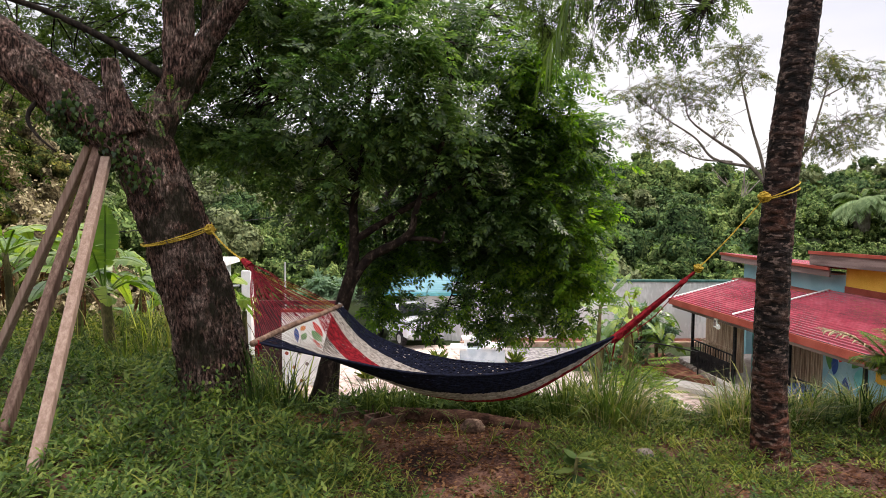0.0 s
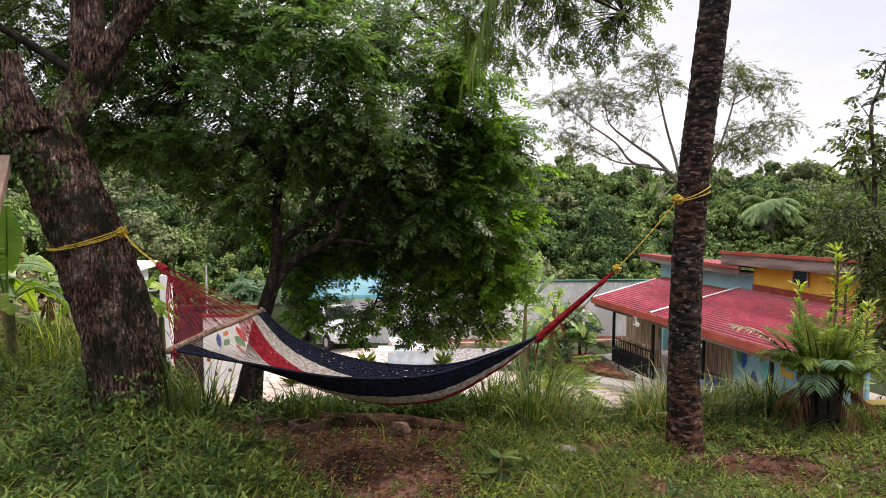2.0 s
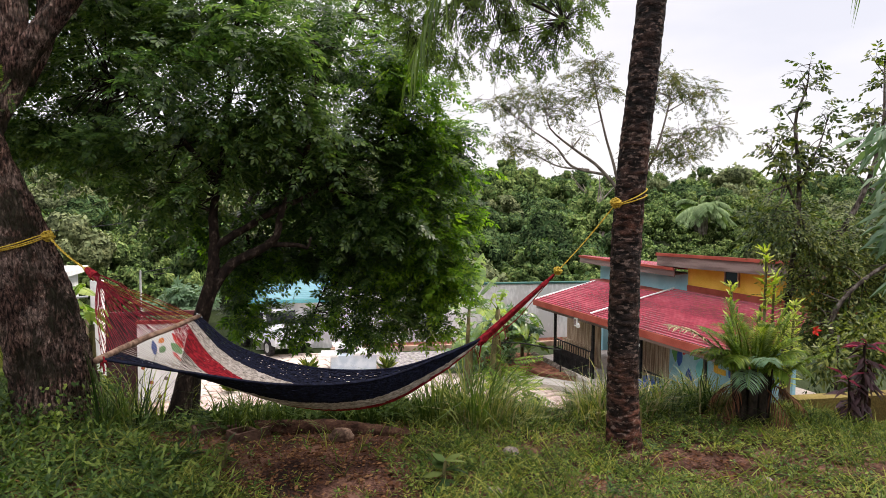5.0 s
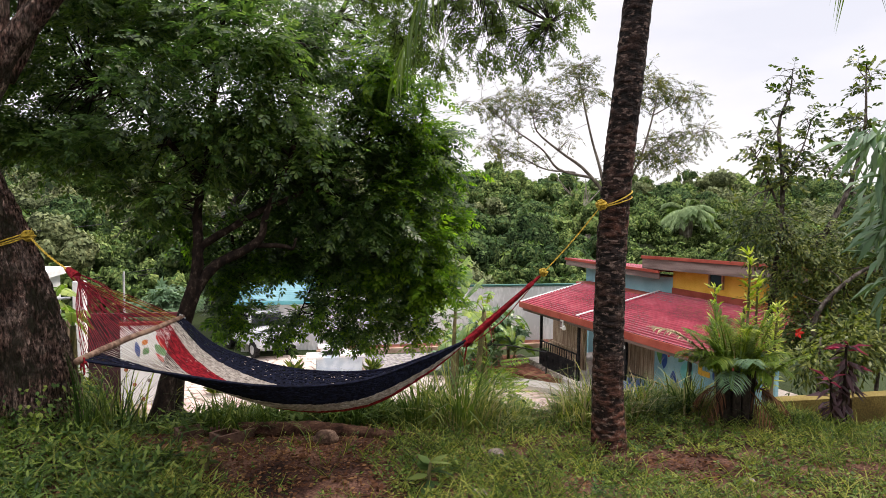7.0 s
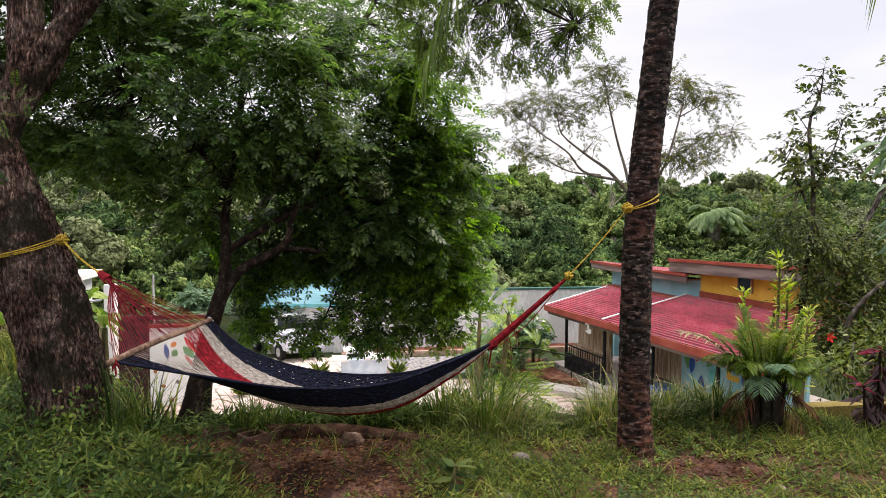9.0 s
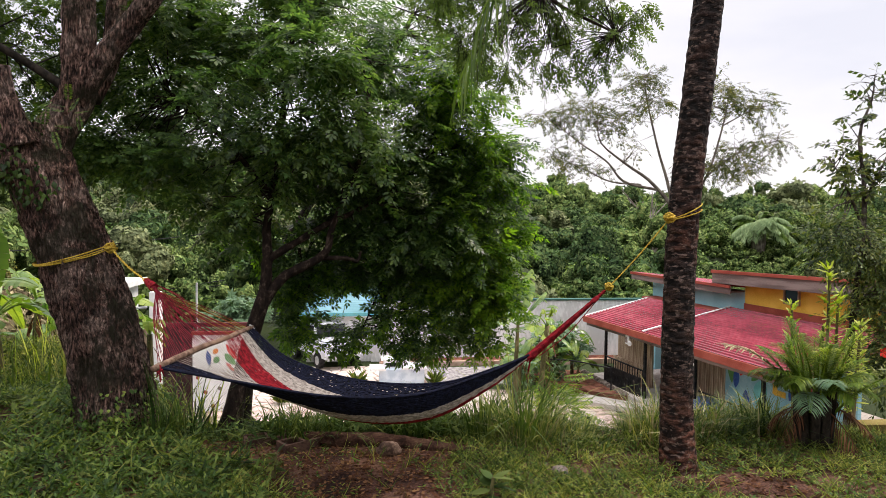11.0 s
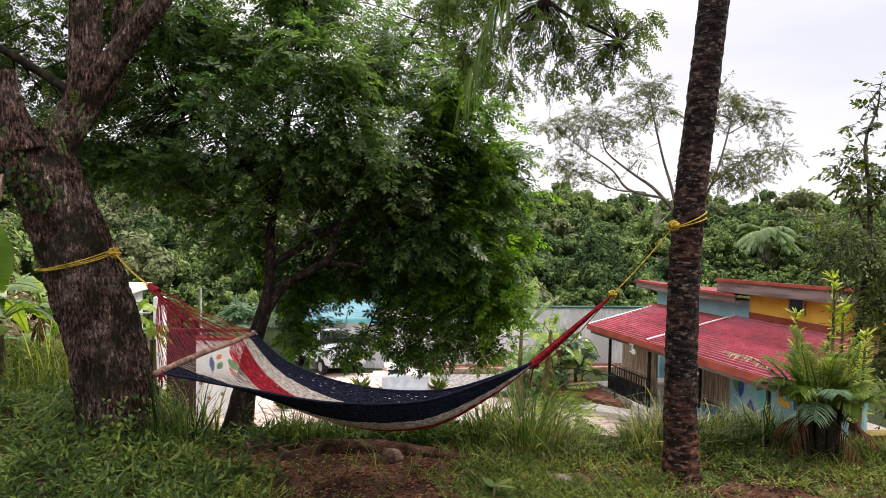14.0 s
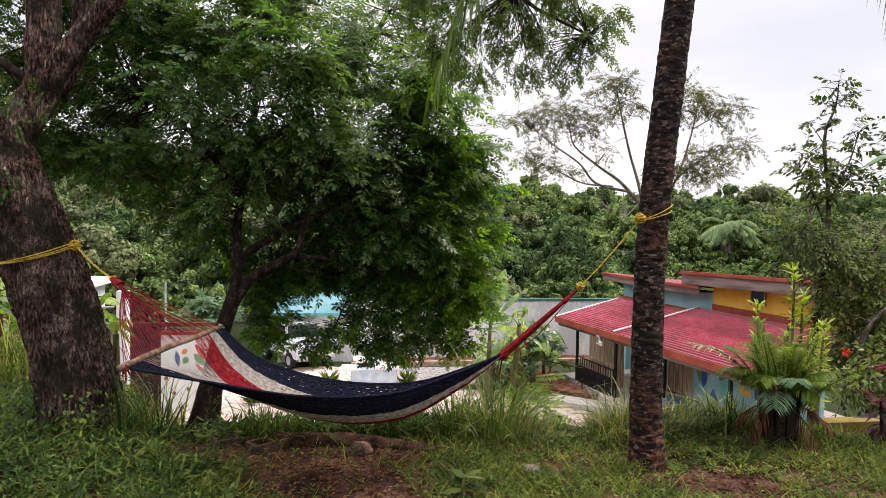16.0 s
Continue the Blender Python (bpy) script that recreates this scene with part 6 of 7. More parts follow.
BARK_GREY = textured("grey_branch_bark", [(0.2, (0.07, 0.055, 0.045)), (0.8, (0.2, 0.17, 0.14))], 2, 0.85, 0.3)
# sparse tall tree behind the house
sparse = thing("sparse_tree", None, None, "tall open-crowned tree with yellowing sparse leaves", "tree")
SPARSE_LIMBS = [
    ([(22.05, 45, -4.21), (21.97, 45, -1.17), (21.72, 45, 1.86), (19.9, 45, 4.13), (18.04, 45, 5.38), (16.23, 45, 6.75), (15.85, 45, 8.11)], 0.2, 0.03),
    ([(20.31, 45, 3.68), (17.88, 45, 4.21), (16.6, 45, 5.57), (14.74, 45, 6.75), (13.29, 45, 7.81)], 0.1, 0.03),
    ([(21.88, 45, 0.34), (21.02, 45, 4.13), (20.27, 45, 6.41), (19.36, 45, 9.93), (19.16, 45, 11.41)], 0.13, 0.025),
    ([(19.08, 45, 4.02), (16.89, 45, 4.21), (15.11, 45, 4.97), (12.88, 45, 5.91)], 0.07, 0.02),
    ([(21.97, 45, -0.04), (22.82, 45, 2.81), (24.02, 45, 5.08), (24.99, 45, 8.38), (25.39, 45, 10.65)], 0.14, 0.025),
    ([(23.84, 45, 4.7), (26.37, 45, 6.52), (29.02, 45, 7.28)], 0.07, 0.02),
    ([(24.95, 45, 8.23), (26.81, 45, 9.21), (28.8, 45, 9.89)], 0.05, 0.015),
]
SPARSE = [(12.05, 45, 8.49, 1.12), (13.5, 45, 8.87, 1.12), (15.15, 45, 9.25, 1.57), (16.6, 45, 8.68, 1.12), (14.33, 45, 7.35, 0.9), (18.66, 45, 10.96, 1.57), (19.9, 45, 11.33, 0.9), (20.31, 45, 9.82, 1.12), (18.25, 45, 9.06, 1.12), (17.01, 45, 7.73, 0.9), (24.82, 45, 10.58, 1.57), (23.71, 45, 9.44, 0.9), (26.37, 45, 9.63, 1.35), (28.14, 45, 10.01, 1.12), (25.92, 45, 6.6, 1.12), (27.47, 45, 6.98, 1.35), (29.02, 45, 7.17, 1.12), (24.59, 45, 5.65, 1.35), (22.82, 45, 5.27, 1.12), (26.37, 45, 5.27, 1.57), (12.88, 45, 6.03, 0.9), (14.12, 45, 5.46, 1.12), (15.77, 45, 5.27, 0.9), (18.25, 45, 6.6, 0.9)]
ends = []
for pts, r0, r1 in SPARSE_LIMBS:
    ln = spline(pts, 20)
    part("branch", Geo().tube(ln, np.linspace(r0, r1, 20), 7, 0.06), BARK_GREY, sparse, smooth=True)
    ends.append(ln[6:])
sprays("crown", LEAF_SPARSE, sparse, SPARSE, 900, PENTA, 0.36, 6, 0.95, 0.1, 0.7, 0.1, wood=BARK_GREY, hang=0.4)
twigs(sparse, BARK_GREY, np.concatenate(ends), SPARSE, 9, 0.025)
# pale bare snags within the forest
for x, y in ((27, 66), (29, 70)):
    z = float(ground_z(x, y))
    t = thing("bare_tree", None, None, "pale bare-branched tree among the forest", "tree", "bare trees")
    for k in range(5):
        part("branch", Geo().tube(spline([(x, y - 4, z), (x + rng.normal() * 0.6, y - 4, z + 3.2), (x + rng.normal() * 2.2, y - 4, z + 6 + rng.random() * 2)], 10), np.linspace(0.16, 0.03, 10), 6), BARK_PALE, t)
# far feather palm
LEAF_FARPALM = leafy("far_palm_leaf", [(0.1, (0.1, 0.16, 0.07)), (0.9, (0.27, 0.35, 0.17))], 0.3, 0.8, spec=0.1)
fp = thing("far_palm", None, None, "shaggy palm standing before the forest", "palm tree")
part("trunk", Geo().tube([(43.3, 70, -8), (43.3, 70, -3), (43.3, 70, 1.2)], [0.4, 0.42, 0.5], 12, 0.15), BARK_PALE, fp)
for k in range(14):
    a = k * 0.45
    part("dead_frond", Geo().tube(spline([(43.3 + 0.3 * math.cos(a), 70 + 0.3 * math.sin(a), 1.4), (43.3 + 0.6 * math.cos(a), 70 + 0.6 * math.sin(a), 0.2), (43.3 + 0.5 * math.cos(a), 70 + 0.5 * math.sin(a), -2.6 - 0.7 * math.sin(k * 2.2))], 8), [0.08, 0.16, 0.2, 0.22, 0.2, 0.18, 0.14, 0.06], 6, 0.2), BARK_PALE, fp, "hanging dead frond")
for k in range(30):
    az, el = k * 2.4, rng.uniform(-0.1, 1.1)
    part("frond", frond((43.3, 70, 1.4), (math.cos(az) * math.cos(el), math.sin(az) * math.cos(el), math.sin(el)), 3.8, 2.2, 34, 1.1, 0.15), LEAF_FARPALM, fp)


# ---------------------------------------------------------------- bananas and yard plants
def banana_leaf(g, o, way, length, width, sag, stalk=4):
    """A long stalk and a broad blade that arches over and is torn here and there."""
    o, w = np.array(o, float), np.array(way, float)
    w /= np.linalg.norm(w)
    s = np.linspace(0, 1, 19)
    rib = o + w * (length * s)[:, None] - np.array([0, 0, 1.0]) * (sag * s**2.4)[:, None]
    side = np.cross(w, (0, 0, 1.0))
    side /= np.linalg.norm(side) + 1e-6
    tilt = rng.uniform(-0.4, 0.4)
    for sg in (1, -1):
        bend = -0.25 * rng.uniform(0.7, 1.3)
        for i in range(stalk, 18):
            if rng.random() < 0.09:
                continue
            t0, t1 = (s[i] - s[stalk]) / (1 - s[stalk]), (s[i + 1] - s[stalk]) / (1 - s[stalk])
            a0, a1 = [width * 0.5 * max(0.03, math.sin(math.pi * min(1, 0.1 + 0.9 * t))) ** 0.6 for t in (t0, t1)]
            r0, r1 = rib[i], rib[i + 1]
            tear = rng.uniform(0.9, 1.06)
            a0, a1 = a0 * tear, a1 * tear
            fold = np.array([0, 0, sg * tilt + bend * rng.uniform(0.7, 1.5)]) + w * rng.uniform(-0.1, 0.06)
            g.add([r0, r1, r1 + side * sg * a1 * 0.5 + fold * a1 * 0.3, r0 + side * sg * a0 * 0.5 + fold * a0 * 0.3, r1 + side * sg * a1 + fold * a1, r0 + side * sg * a0 + fold * a0], [[0, 1, 2, 3], [3, 2, 4, 5]])
    g.tube(rib, np.linspace(0.016, 0.004, 19) * length, 5, caps=False)


STEM = textured("banana_stem", [(0.2, (0.05, 0.045, 0.02)), (0.55, (0.11, 0.1, 0.04)), (0.85, (0.2, 0.15, 0.08))], 6, 0.6, 0.2, (1, 1, 0.4))


def banana(x, y, high, n, leaf, label="banana plant with broad torn leaves", upright=0.5, group="banana plants", z=None):
    z = float(ground_z(x, y)) if z is None else z
    t = thing("banana_plant", None, None, label, "banana plant", group)
    lean = rng.normal(size=2) * 0.06 * high
    top = np.array([x + lean[0], y + lean[1], z + high])
    part("stem", Geo().tube(spline([(x, y, z - 0.05), (x + lean[0] * 0.4, y + lean[1] * 0.4, z + high * 0.5), top], 8), np.linspace(0.062, 0.04, 8) * (high / 1.1) ** 0.6, 10, 0.05), STEM, t, smooth=True)
    for k in range(n):
        az = k * 2.4 + rng.uniform(-0.4, 0.4)
        el = rng.uniform(0.35, 1.3) * upright * 2
        el = min(el, 1.4)
        ln = leaf * rng.uniform(0.75, 1.15)
        g = Geo()
        w = (math.cos(az) * math.cos(el), math.sin(az) * math.cos(el), math.sin(el))
        banana_leaf(g, top - np.array([0, 0, 0.1 * k / n]), w, ln, ln * 0.25, ln * rng.uniform(0.4, 0.95), 5)
        part("leaf", g, LEAF_BANANA, t)
    for k in range(3):
        az = k * 2.1 + rng.uniform(0, 1)
        g = Geo()
        banana_leaf(g, top - np.array([0, 0, 0.12]), (math.cos(az) * 0.5, math.sin(az) * 0.5, -0.3), leaf * 0.3, leaf * 0.06, leaf * 0.35)
        part("dead_leaf", g, LEAF_DRY, t, "dry brown hanging leaf")


t = thing("banana_plant", None, None, "young banana plant with upright bright leaves and a brown stem", "banana plant", "banana plants")
part("stem", Geo().tube(spline([(-3.3, 6.75, -0.08), (-3.34, 6.75, 0.25), (-3.37, 6.75, 0.62)], 8), np.linspace(0.062, 0.05, 8), 12, 0.08), STEM, t, smooth=True)
for az, el, ln, wd, sag, stalk in ((100, 84, 0.98, 0.26, 0.05, 6), (250, 78, 0.86, 0.3, 0.32, 7), (15, 58, 0.72, 0.22, 0.5, 7), (350, 40, 0.85, 0.24, 0.55, 7), (160, 55, 0.7, 0.22, 0.45, 8), (195, 42, 0.62, 0.2, 0.4, 8), (300, 50, 0.6, 0.22, 0.5, 8), (60, 45, 0.7, 0.22, 0.5, 7)):
    g = Geo()
    a, e = radians(az), radians(el)
    banana_leaf(g, (-3.37, 6.75, 0.58), (math.cos(a) * math.cos(e), math.sin(a) * math.cos(e), math.sin(e)), ln, wd, sag, stalk)
    part("leaf", g, LEAF_BANANA, t)
for x, y, h, n, lf in ((-4.1, 7.6, 0.7, 8, 0.9), (-4.7, 8.7, 1.0, 8, 1.2), (-5.3, 8.3, 0.9, 8, 1.2), (-2.95, 7.6, 0.45, 7, 0.85), (-5.6, 9.6, 1.3, 8, 1.2), (-4.6, 10.2, 1.2, 8, 1.2), (-3.6, 10.0, 0.9, 7, 1.1), (-6.6, 10.4, 1.4, 8, 1.2), (-3.0, 9.3, 0.6, 6, 0.8), (-6.2, 8.6, 0.9, 8, 1.1), (-7.2, 9.6, 1.2, 8, 1.2), (-5.2, 11.6, 1.2, 8, 1.2)):
    banana(x, y, h, n, lf)
banana(-3.2, 9.8, 0.6, 5, 1.0, upright=0.65)
banana(-2.35, 8.0, 0.72, 5, 0.55, "small banana plant with yellow-green leaves below the bank", 0.6)
# plants in the yard near the white wall
t = thing("banana_plant", None, None, "tall broad-leaved plant with an upright pale new leaf", "banana plant", "yard plants")
part("stem", Geo().tube(spline([(4.85, 21.0, YARD - 0.05), (4.88, 21.0, -3.0), (4.93, 21.0, -1.75)], 10), np.linspace(0.09, 0.05, 10), 10, 0.05), STEM, t, smooth=True)
for way, ln, wd, sag, stalk in (((0.62, 0.9, 1.6), 2.15, 0.55, 0.05, 5), ((1.0, 0.8, 0.9), 1.9, 0.3, 0.1, 7), ((-0.8, -0.3, 0.5), 1.5, 0.45, 0.9, 5), ((0.5, -0.9, 0.4), 1.5, 0.45, 0.9, 5), ((-0.2, 0.9, 0.6), 1.4, 0.45, 0.7, 5)):
    g = Geo()
    banana_leaf(g, (4.93, 21.0, -1.8), way, ln, wd, sag, stalk)
    part("leaf", g, LEAF_BANANA, t)
for x, y, h, n, lf, up in ((5.65, 21.0, 2.9, 6, 1.6, 0.8), (6.4, 22.5, 2.2, 9, 1.5, 0.5), (5.3, 22.4, 1.6, 9, 1.4, 0.5), (7.4, 25.0, 1.5, 9, 1.5, 0.6), (8.2, 25.6, 1.7, 9, 1.5, 0.6), (6.8, 24.2, 1.2, 9, 1.4, 0.5), (7.9, 24.2, 0.8, 9, 1.3, 0.6), (6.0, 25.6, 1.2, 8, 1.3, 0.5)):
    banana(x, y, h, n, lf, "tall broad-leaved plant beside the yard", up, "yard plants", YARD)


def shrub(name, label, mat, blobs, n, leaf, size, stems=(), bark=BARK_SMOOTH, group="", category="shrub", droop=0.3):
    t = thing(name, None, None, label, category, group)
    for pts, r in stems:
        part("stem", Geo().tube(spline(pts, 10), np.linspace(r, r * 0.4, 10), 6, 0.06), bark, t, smooth=True)
    leaves("foliage", mat, t, blobs, n, leaf, size, 0.2, droop)
    return t


shrub("yard_shrub", "grey-green shrub with divided leaves at the red bed", LEAF_GREY, [(7.1, 25.2, -3.3, 0.7), (7.6, 25.0, -2.8, 0.6), (7.0, 24.6, -4.0, 0.6), (8.3, 25.4, -3.5, 0.6), (6.2, 24.8, -3.6, 0.7), (5.6, 24.0, -3.9, 0.7)], 1000, PALMATE, 0.24, [([(7.3, 25.1, YARD), (7.3, 25.0, -3.2)], 0.04)])
shrub("yard_shrub", "pale umbrella-leaved shrub behind the entrance wall", LEAF_GREY, [(-5.0, 27.0, -1.9, 0.5), (-4.2, 27.2, -2.2, 0.6), (-5.7, 27.1, -2.5, 0.6), (-4.9, 27, -2.7, 0.7)], 650, PALMATE, 0.3, [([(-4.9, 27, YARD), (-4.9, 27, -2.4)], 0.06)])
shrub("fern_palm", "low feathery palm in the yard bed", LEAF_ARECA, [(6.7, 22.8, -4.2, 0.45), (5.9, 19.5, -4.2, 0.6)], 90, FEATHER, 0.9, category="plant")
for x, y, s in ((2.75, 25.3, 0.5), (-0.2, 25.4, 0.55), (4.2, 20.8, 0.6), (-2.6, 23.0, 0.5)):
    t = thing("agave", None, None, "spiky rosette plant in the yard", "plant", "rosette plants")
    n = 46
    az, el = rng.uniform(0, 6.28, n), rng.uniform(0.35, 1.4, n)
    ax = np.stack([np.cos(az) * np.cos(el), np.sin(az) * np.cos(el), np.sin(el)], -1)
    ob = new("rosette", scatter_mesh("rosette", LEAF_LAWN, NARROW, np.tile((x, y, YARD + 0.05), (n, 1)), ax, ax[:, [1, 0, 2]] * np.array([1, -1, 0.2]) + unit(n) * 0.2, rng.uniform(0.7, 1.2, n) * s))
    ob.parent = t

# ---------------------------------------------------------------- right-hand garden
def areca(x, y, label):
    """Arching feather fronds on bare stalks out of a dark clump of canes."""
    t = thing("areca_palm", None, None, label, "palm")
    z = float(ground_z(x, y))

    def add(az, el, ln, sag, z0, mat, n=20, leaf=0.2, wide=0.013, droop=0.4):
        o = np.array([x + 0.07 * math.cos(az) + rng.normal() * 0.02, y + 0.07 * math.sin(az), z + z0])
        w = (math.cos(az) * math.cos(el), math.sin(az) * math.cos(el), math.sin(el))
        part("frond", frond(o, w, ln, ln * sag, n, leaf, wide, droop, 0.3), mat, t)

    for k in range(46):
        add(k * 2.4, rng.uniform(0.9, 1.5), rng.uniform(0.45, 0.74), rng.uniform(0.2, 0.5), rng.uniform(0.2, 0.42), LEAF_ARECA if k % 7 else LEAF_YELLOW, 30, 0.145, 0.0095, 0.45)
    for k in range(18):
        add(k * 2.4 + 0.7, rng.uniform(0.6, 1.05), rng.uniform(0.34, 0.5), rng.uniform(0.4, 0.75), rng.uniform(0.3, 0.42), LEAF_ARECA if k % 4 else LEAF_GREY, 26, 0.15, 0.012, 0.6)
    for k in range(6):
        add(k * 2.4 + 0.2, rng.uniform(-0.3, 0.4), rng.uniform(0.2, 0.32), rng.uniform(0.5, 0.9), rng.uniform(0.24, 0.34), LEAF_DRY, 12, 0.12, 0.01, 1.2)
    add(3.0, 0.95, 0.95, 0.4, 0.3, LEAF_SCRUB, 22, 0.24, 0.013, 0.3)
    for k in range(9):
        a = k * 0.7
        part("cane", Geo().tube([(x + 0.08 * math.cos(a), y + 0.08 * math.sin(a), z - 0.05), (x + 0.1 * math.cos(a), y + 0.1 * math.sin(a), z + 0.2), (x + 0.12 * math.cos(a), y + 0.12 * math.sin(a), z + 0.4)], [0.035, 0.03, 0.016], 8, 0.1), BARK_DARK, t)


areca(3.12, 4.35, "clump of feathery areca palm, green with yellowing tips")


def leafy_stem(name, label, mat, x, y, z, high, n, size, leaf, el0, bark, category, lean=(0, 0), whorl=0.25):
    """An upright stem with leaves all round its upper part."""
    t = thing(name, None, None, label, category)
    top = np.array([x + lean[0], y + lean[1], z + high])
    part("stem", Geo().tube(spline([(x, y, z - 0.05), ((x + top[0]) / 2, (y + top[1]) / 2, z + high * 0.5), top], 8), np.linspace(0.016, 0.009, 8), 8), bark, t)
    s = rng.uniform(whorl, 1, n)
    az = rng.uniform(0, 6.28, n)
    el = el0 + (s - 0.6) * 1.4 + rng.normal(size=n) * 0.25
    ax = np.stack([np.cos(az) * np.cos(el), np.sin(az) * np.cos(el), np.sin(el)], -1)
    base = np.array([x, y, z]) + (top - np.array([x, y, z])) * s[:, None]
    ob = new("foliage", scatter_mesh(name + "_foliage", mat, leaf, base, ax, unit(n) * 0.3 + np.array([0, 0, 1.0]), size * rng.uniform(0.7, 1.2, n)))
    ob.parent = t
    return t


for dx, dy, h, n in ((0.02, 0.0, 1.34, 40), (0.12, 0.05, 1.22, 38), (0.22, -0.05, 0.98, 26), (-0.24, 0.0, 0.98, 16), (0.32, 0.1, 0.9, 22), (0.06, 0.12, 0.95, 24)):
    leafy_stem("yellow_croton", "upright shrub stem with yellow-green leaves", LEAF_YELLOW, 3.66 + dx, 5.0 + dy, float(ground_z(3.66 + dx, 5.0 + dy)), h, n + 34, 0.105, LANCE_LEAF, 0.3, STEM, "shrub", (dx * 0.2, 0), 0.4)
for dx, dy, h in ((0.0, 0.0, 0.68), (0.06, 0.05, 0.52), (-0.06, 0.03, 0.42)):
    t = leafy_stem("cordyline", "cordyline with crimson top leaves above dark purple-brown ones", LEAF_PURPLE, 3.95 + dx, 4.25 + dy, -0.1, h, 34, 0.15, LANCE, -0.5, BARK_TREE, "shrub", (dx * 0.5, 0), 0.35)
    n = 9 if h > 0.6 else 4
    az, el = rng.uniform(0, 6.28, n), rng.uniform(-0.1, 1.0, n)
    ax = np.stack([np.cos(az) * np.cos(el), np.sin(az) * np.cos(el), np.sin(el)], -1)
    ob = new("top_leaves", scatter_mesh("top_leaves", LEAF_RED, LANCE, np.array([3.95 + dx * 1.5, 4.25 + dy, h - 0.12]) + unit(n) * 0.02, ax, unit(n) * 0.3 + np.array([0, 0, 1.0]), rng.uniform(0.11, 0.18, n)))
    ob.parent = t
    tagged(ob, "bright crimson top leaves")
shrub("garden_shrub", "dark leafy shrub behind the mustard wall", LEAF_BUSH, [(5.3, 6.2, -0.05, 0.3), (5.9, 6.3, 0.1, 0.45), (6.5, 6.4, 0.2, 0.5), (7.1, 6.4, 0.2, 0.5)], 5200, LEAF, 0.075, [([(5.5, 6.25, -0.9), (5.5, 6.25, 0.2)], 0.03), ([(6.3, 6.35, -0.9), (6.4, 6.35, 0.3)], 0.03)])
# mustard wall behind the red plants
thing("mustard_wall", Geo().box((6.8, 5.65, -0.95), (4.6, 0.16, 1.4)), PAINT_MUSTARD_SHADED, "low mustard-yellow garden wall", "wall", kind="structure")

# citrus-like tree on the right with an open top
ft = thing("fruit_tree", None, None, "bushy fruit tree with open leafy top shoots", "tree")
FRUIT_LIMBS = [
    ([(5.9, 7.6, -1.6), (5.85, 7.5, 0.2), (5.95, 7.5, 1.4), (5.94, 7.5, 2.0), (5.86, 7.5, 2.6), (6.0, 7.5, 3.0), (6.03, 7.5, 3.3)], 0.045, 0.005),
    ([(5.8, 7.5, 0.4), (6.6, 7.4, 1.4), (7.0, 7.4, 2.4), (7.1, 7.5, 3.4)], 0.05, 0.008),
    ([(6.2, 6.9, -0.6), (5.9, 6.8, 0.3), (6.5, 6.7, 0.9), (7.0, 6.7, 0.8)], 0.035, 0.012),
    ([(5.95, 7.5, 1.5), (5.7, 7.5, 2.0), (5.5, 7.5, 2.3)], 0.02, 0.005),
    ([(5.94, 7.5, 1.8), (6.2, 7.5, 2.3), (6.32, 7.5, 2.65)], 0.016, 0.005)]
FRUIT = [(5.85, 7.5, 1.3, 0.5), (6.6, 7.4, 1.0, 0.7), (6.15, 7.4, 0.7, 0.5), (6.5, 7.2, 0.3, 0.7), (7.3, 7.3, 1.35, 0.55), (6.3, 7.1, -0.1, 0.5), (6.1, 7.2, 0.1, 0.4), (7.3, 7.2, 0.5, 0.8), (5.55, 7.5, 1.45, 0.32)]
SHOOTS = [(6.02, 7.5, 3.25, 0.12), (5.79, 7.5, 3.2, 0.09), (6.14, 7.5, 3.11, 0.13), (5.91, 7.5, 3.03, 0.12), (5.71, 7.5, 2.8, 0.13), (5.98, 7.5, 2.85, 0.1), (6.28, 7.5, 2.71, 0.13), (6.34, 7.5, 2.53, 0.15), (5.55, 7.5, 2.42, 0.17), (5.75, 7.5, 2.49, 0.13), (5.43, 7.5, 2.28, 0.13), (6.06, 7.5, 2.31, 0.19), (5.83, 7.5, 2.21, 0.21), (5.59, 7.5, 2.1, 0.19), (6.18, 7.5, 2.13, 0.21), (6.46, 7.5, 2.1, 0.17), (5.98, 7.5, 1.95, 0.26), (6.97, 7.5, 3.43, 0.15), (7.17, 7.5, 3.32, 0.17), (7.09, 7.5, 3.11, 0.13), (6.93, 7.5, 2.75, 0.21), (7.13, 7.5, 2.6, 0.21), (6.81, 7.5, 2.39, 0.17), (6.62, 7.5, 2.1, 0.21)]
ends = []
for pts, r0, r1 in FRUIT_LIMBS:
    ln = spline(pts, 18)
    part("branch", Geo().tube(ln, np.linspace(r0, r1, 18), 7, 0.06), BARK_SMOOTH, ft, smooth=True)
    ends.append(ln[5:])
sprays("crown", LEAF_BUSH, ft, FRUIT, 4200, LEAF, 0.075, 8, 0.28, 0.1, 0.6, 0.2)
sprays("top_foliage", LEAF_BUSH, ft, SHOOTS, 300, WIDE_LEAF, 0.085, 7, 0.18, 0.0, 0.8, 0.0, wood=BARK_SMOOTH)
twigs(ft, BARK_SMOOTH, np.concatenate(ends), FRUIT, 9, 0.01)
twigs(ft, BARK_SMOOTH, np.concatenate(ends), SHOOTS, 3, 0.007)
flower = Geo()
for k in range(5):
    a = k * 1.257
    o = np.array([5.3, 6.35, 0.24])
    d = np.array([math.cos(a), -0.25, math.sin(a)])
    sd = np.array([-math.sin(a), 0, math.cos(a)])
    flower.add([o, o + d * 0.035 + sd * 0.02, o + d * 0.062 + np.array([0, -0.015, 0]), o + d * 0.035 - sd * 0.02], [[0, 1, 2, 3]])
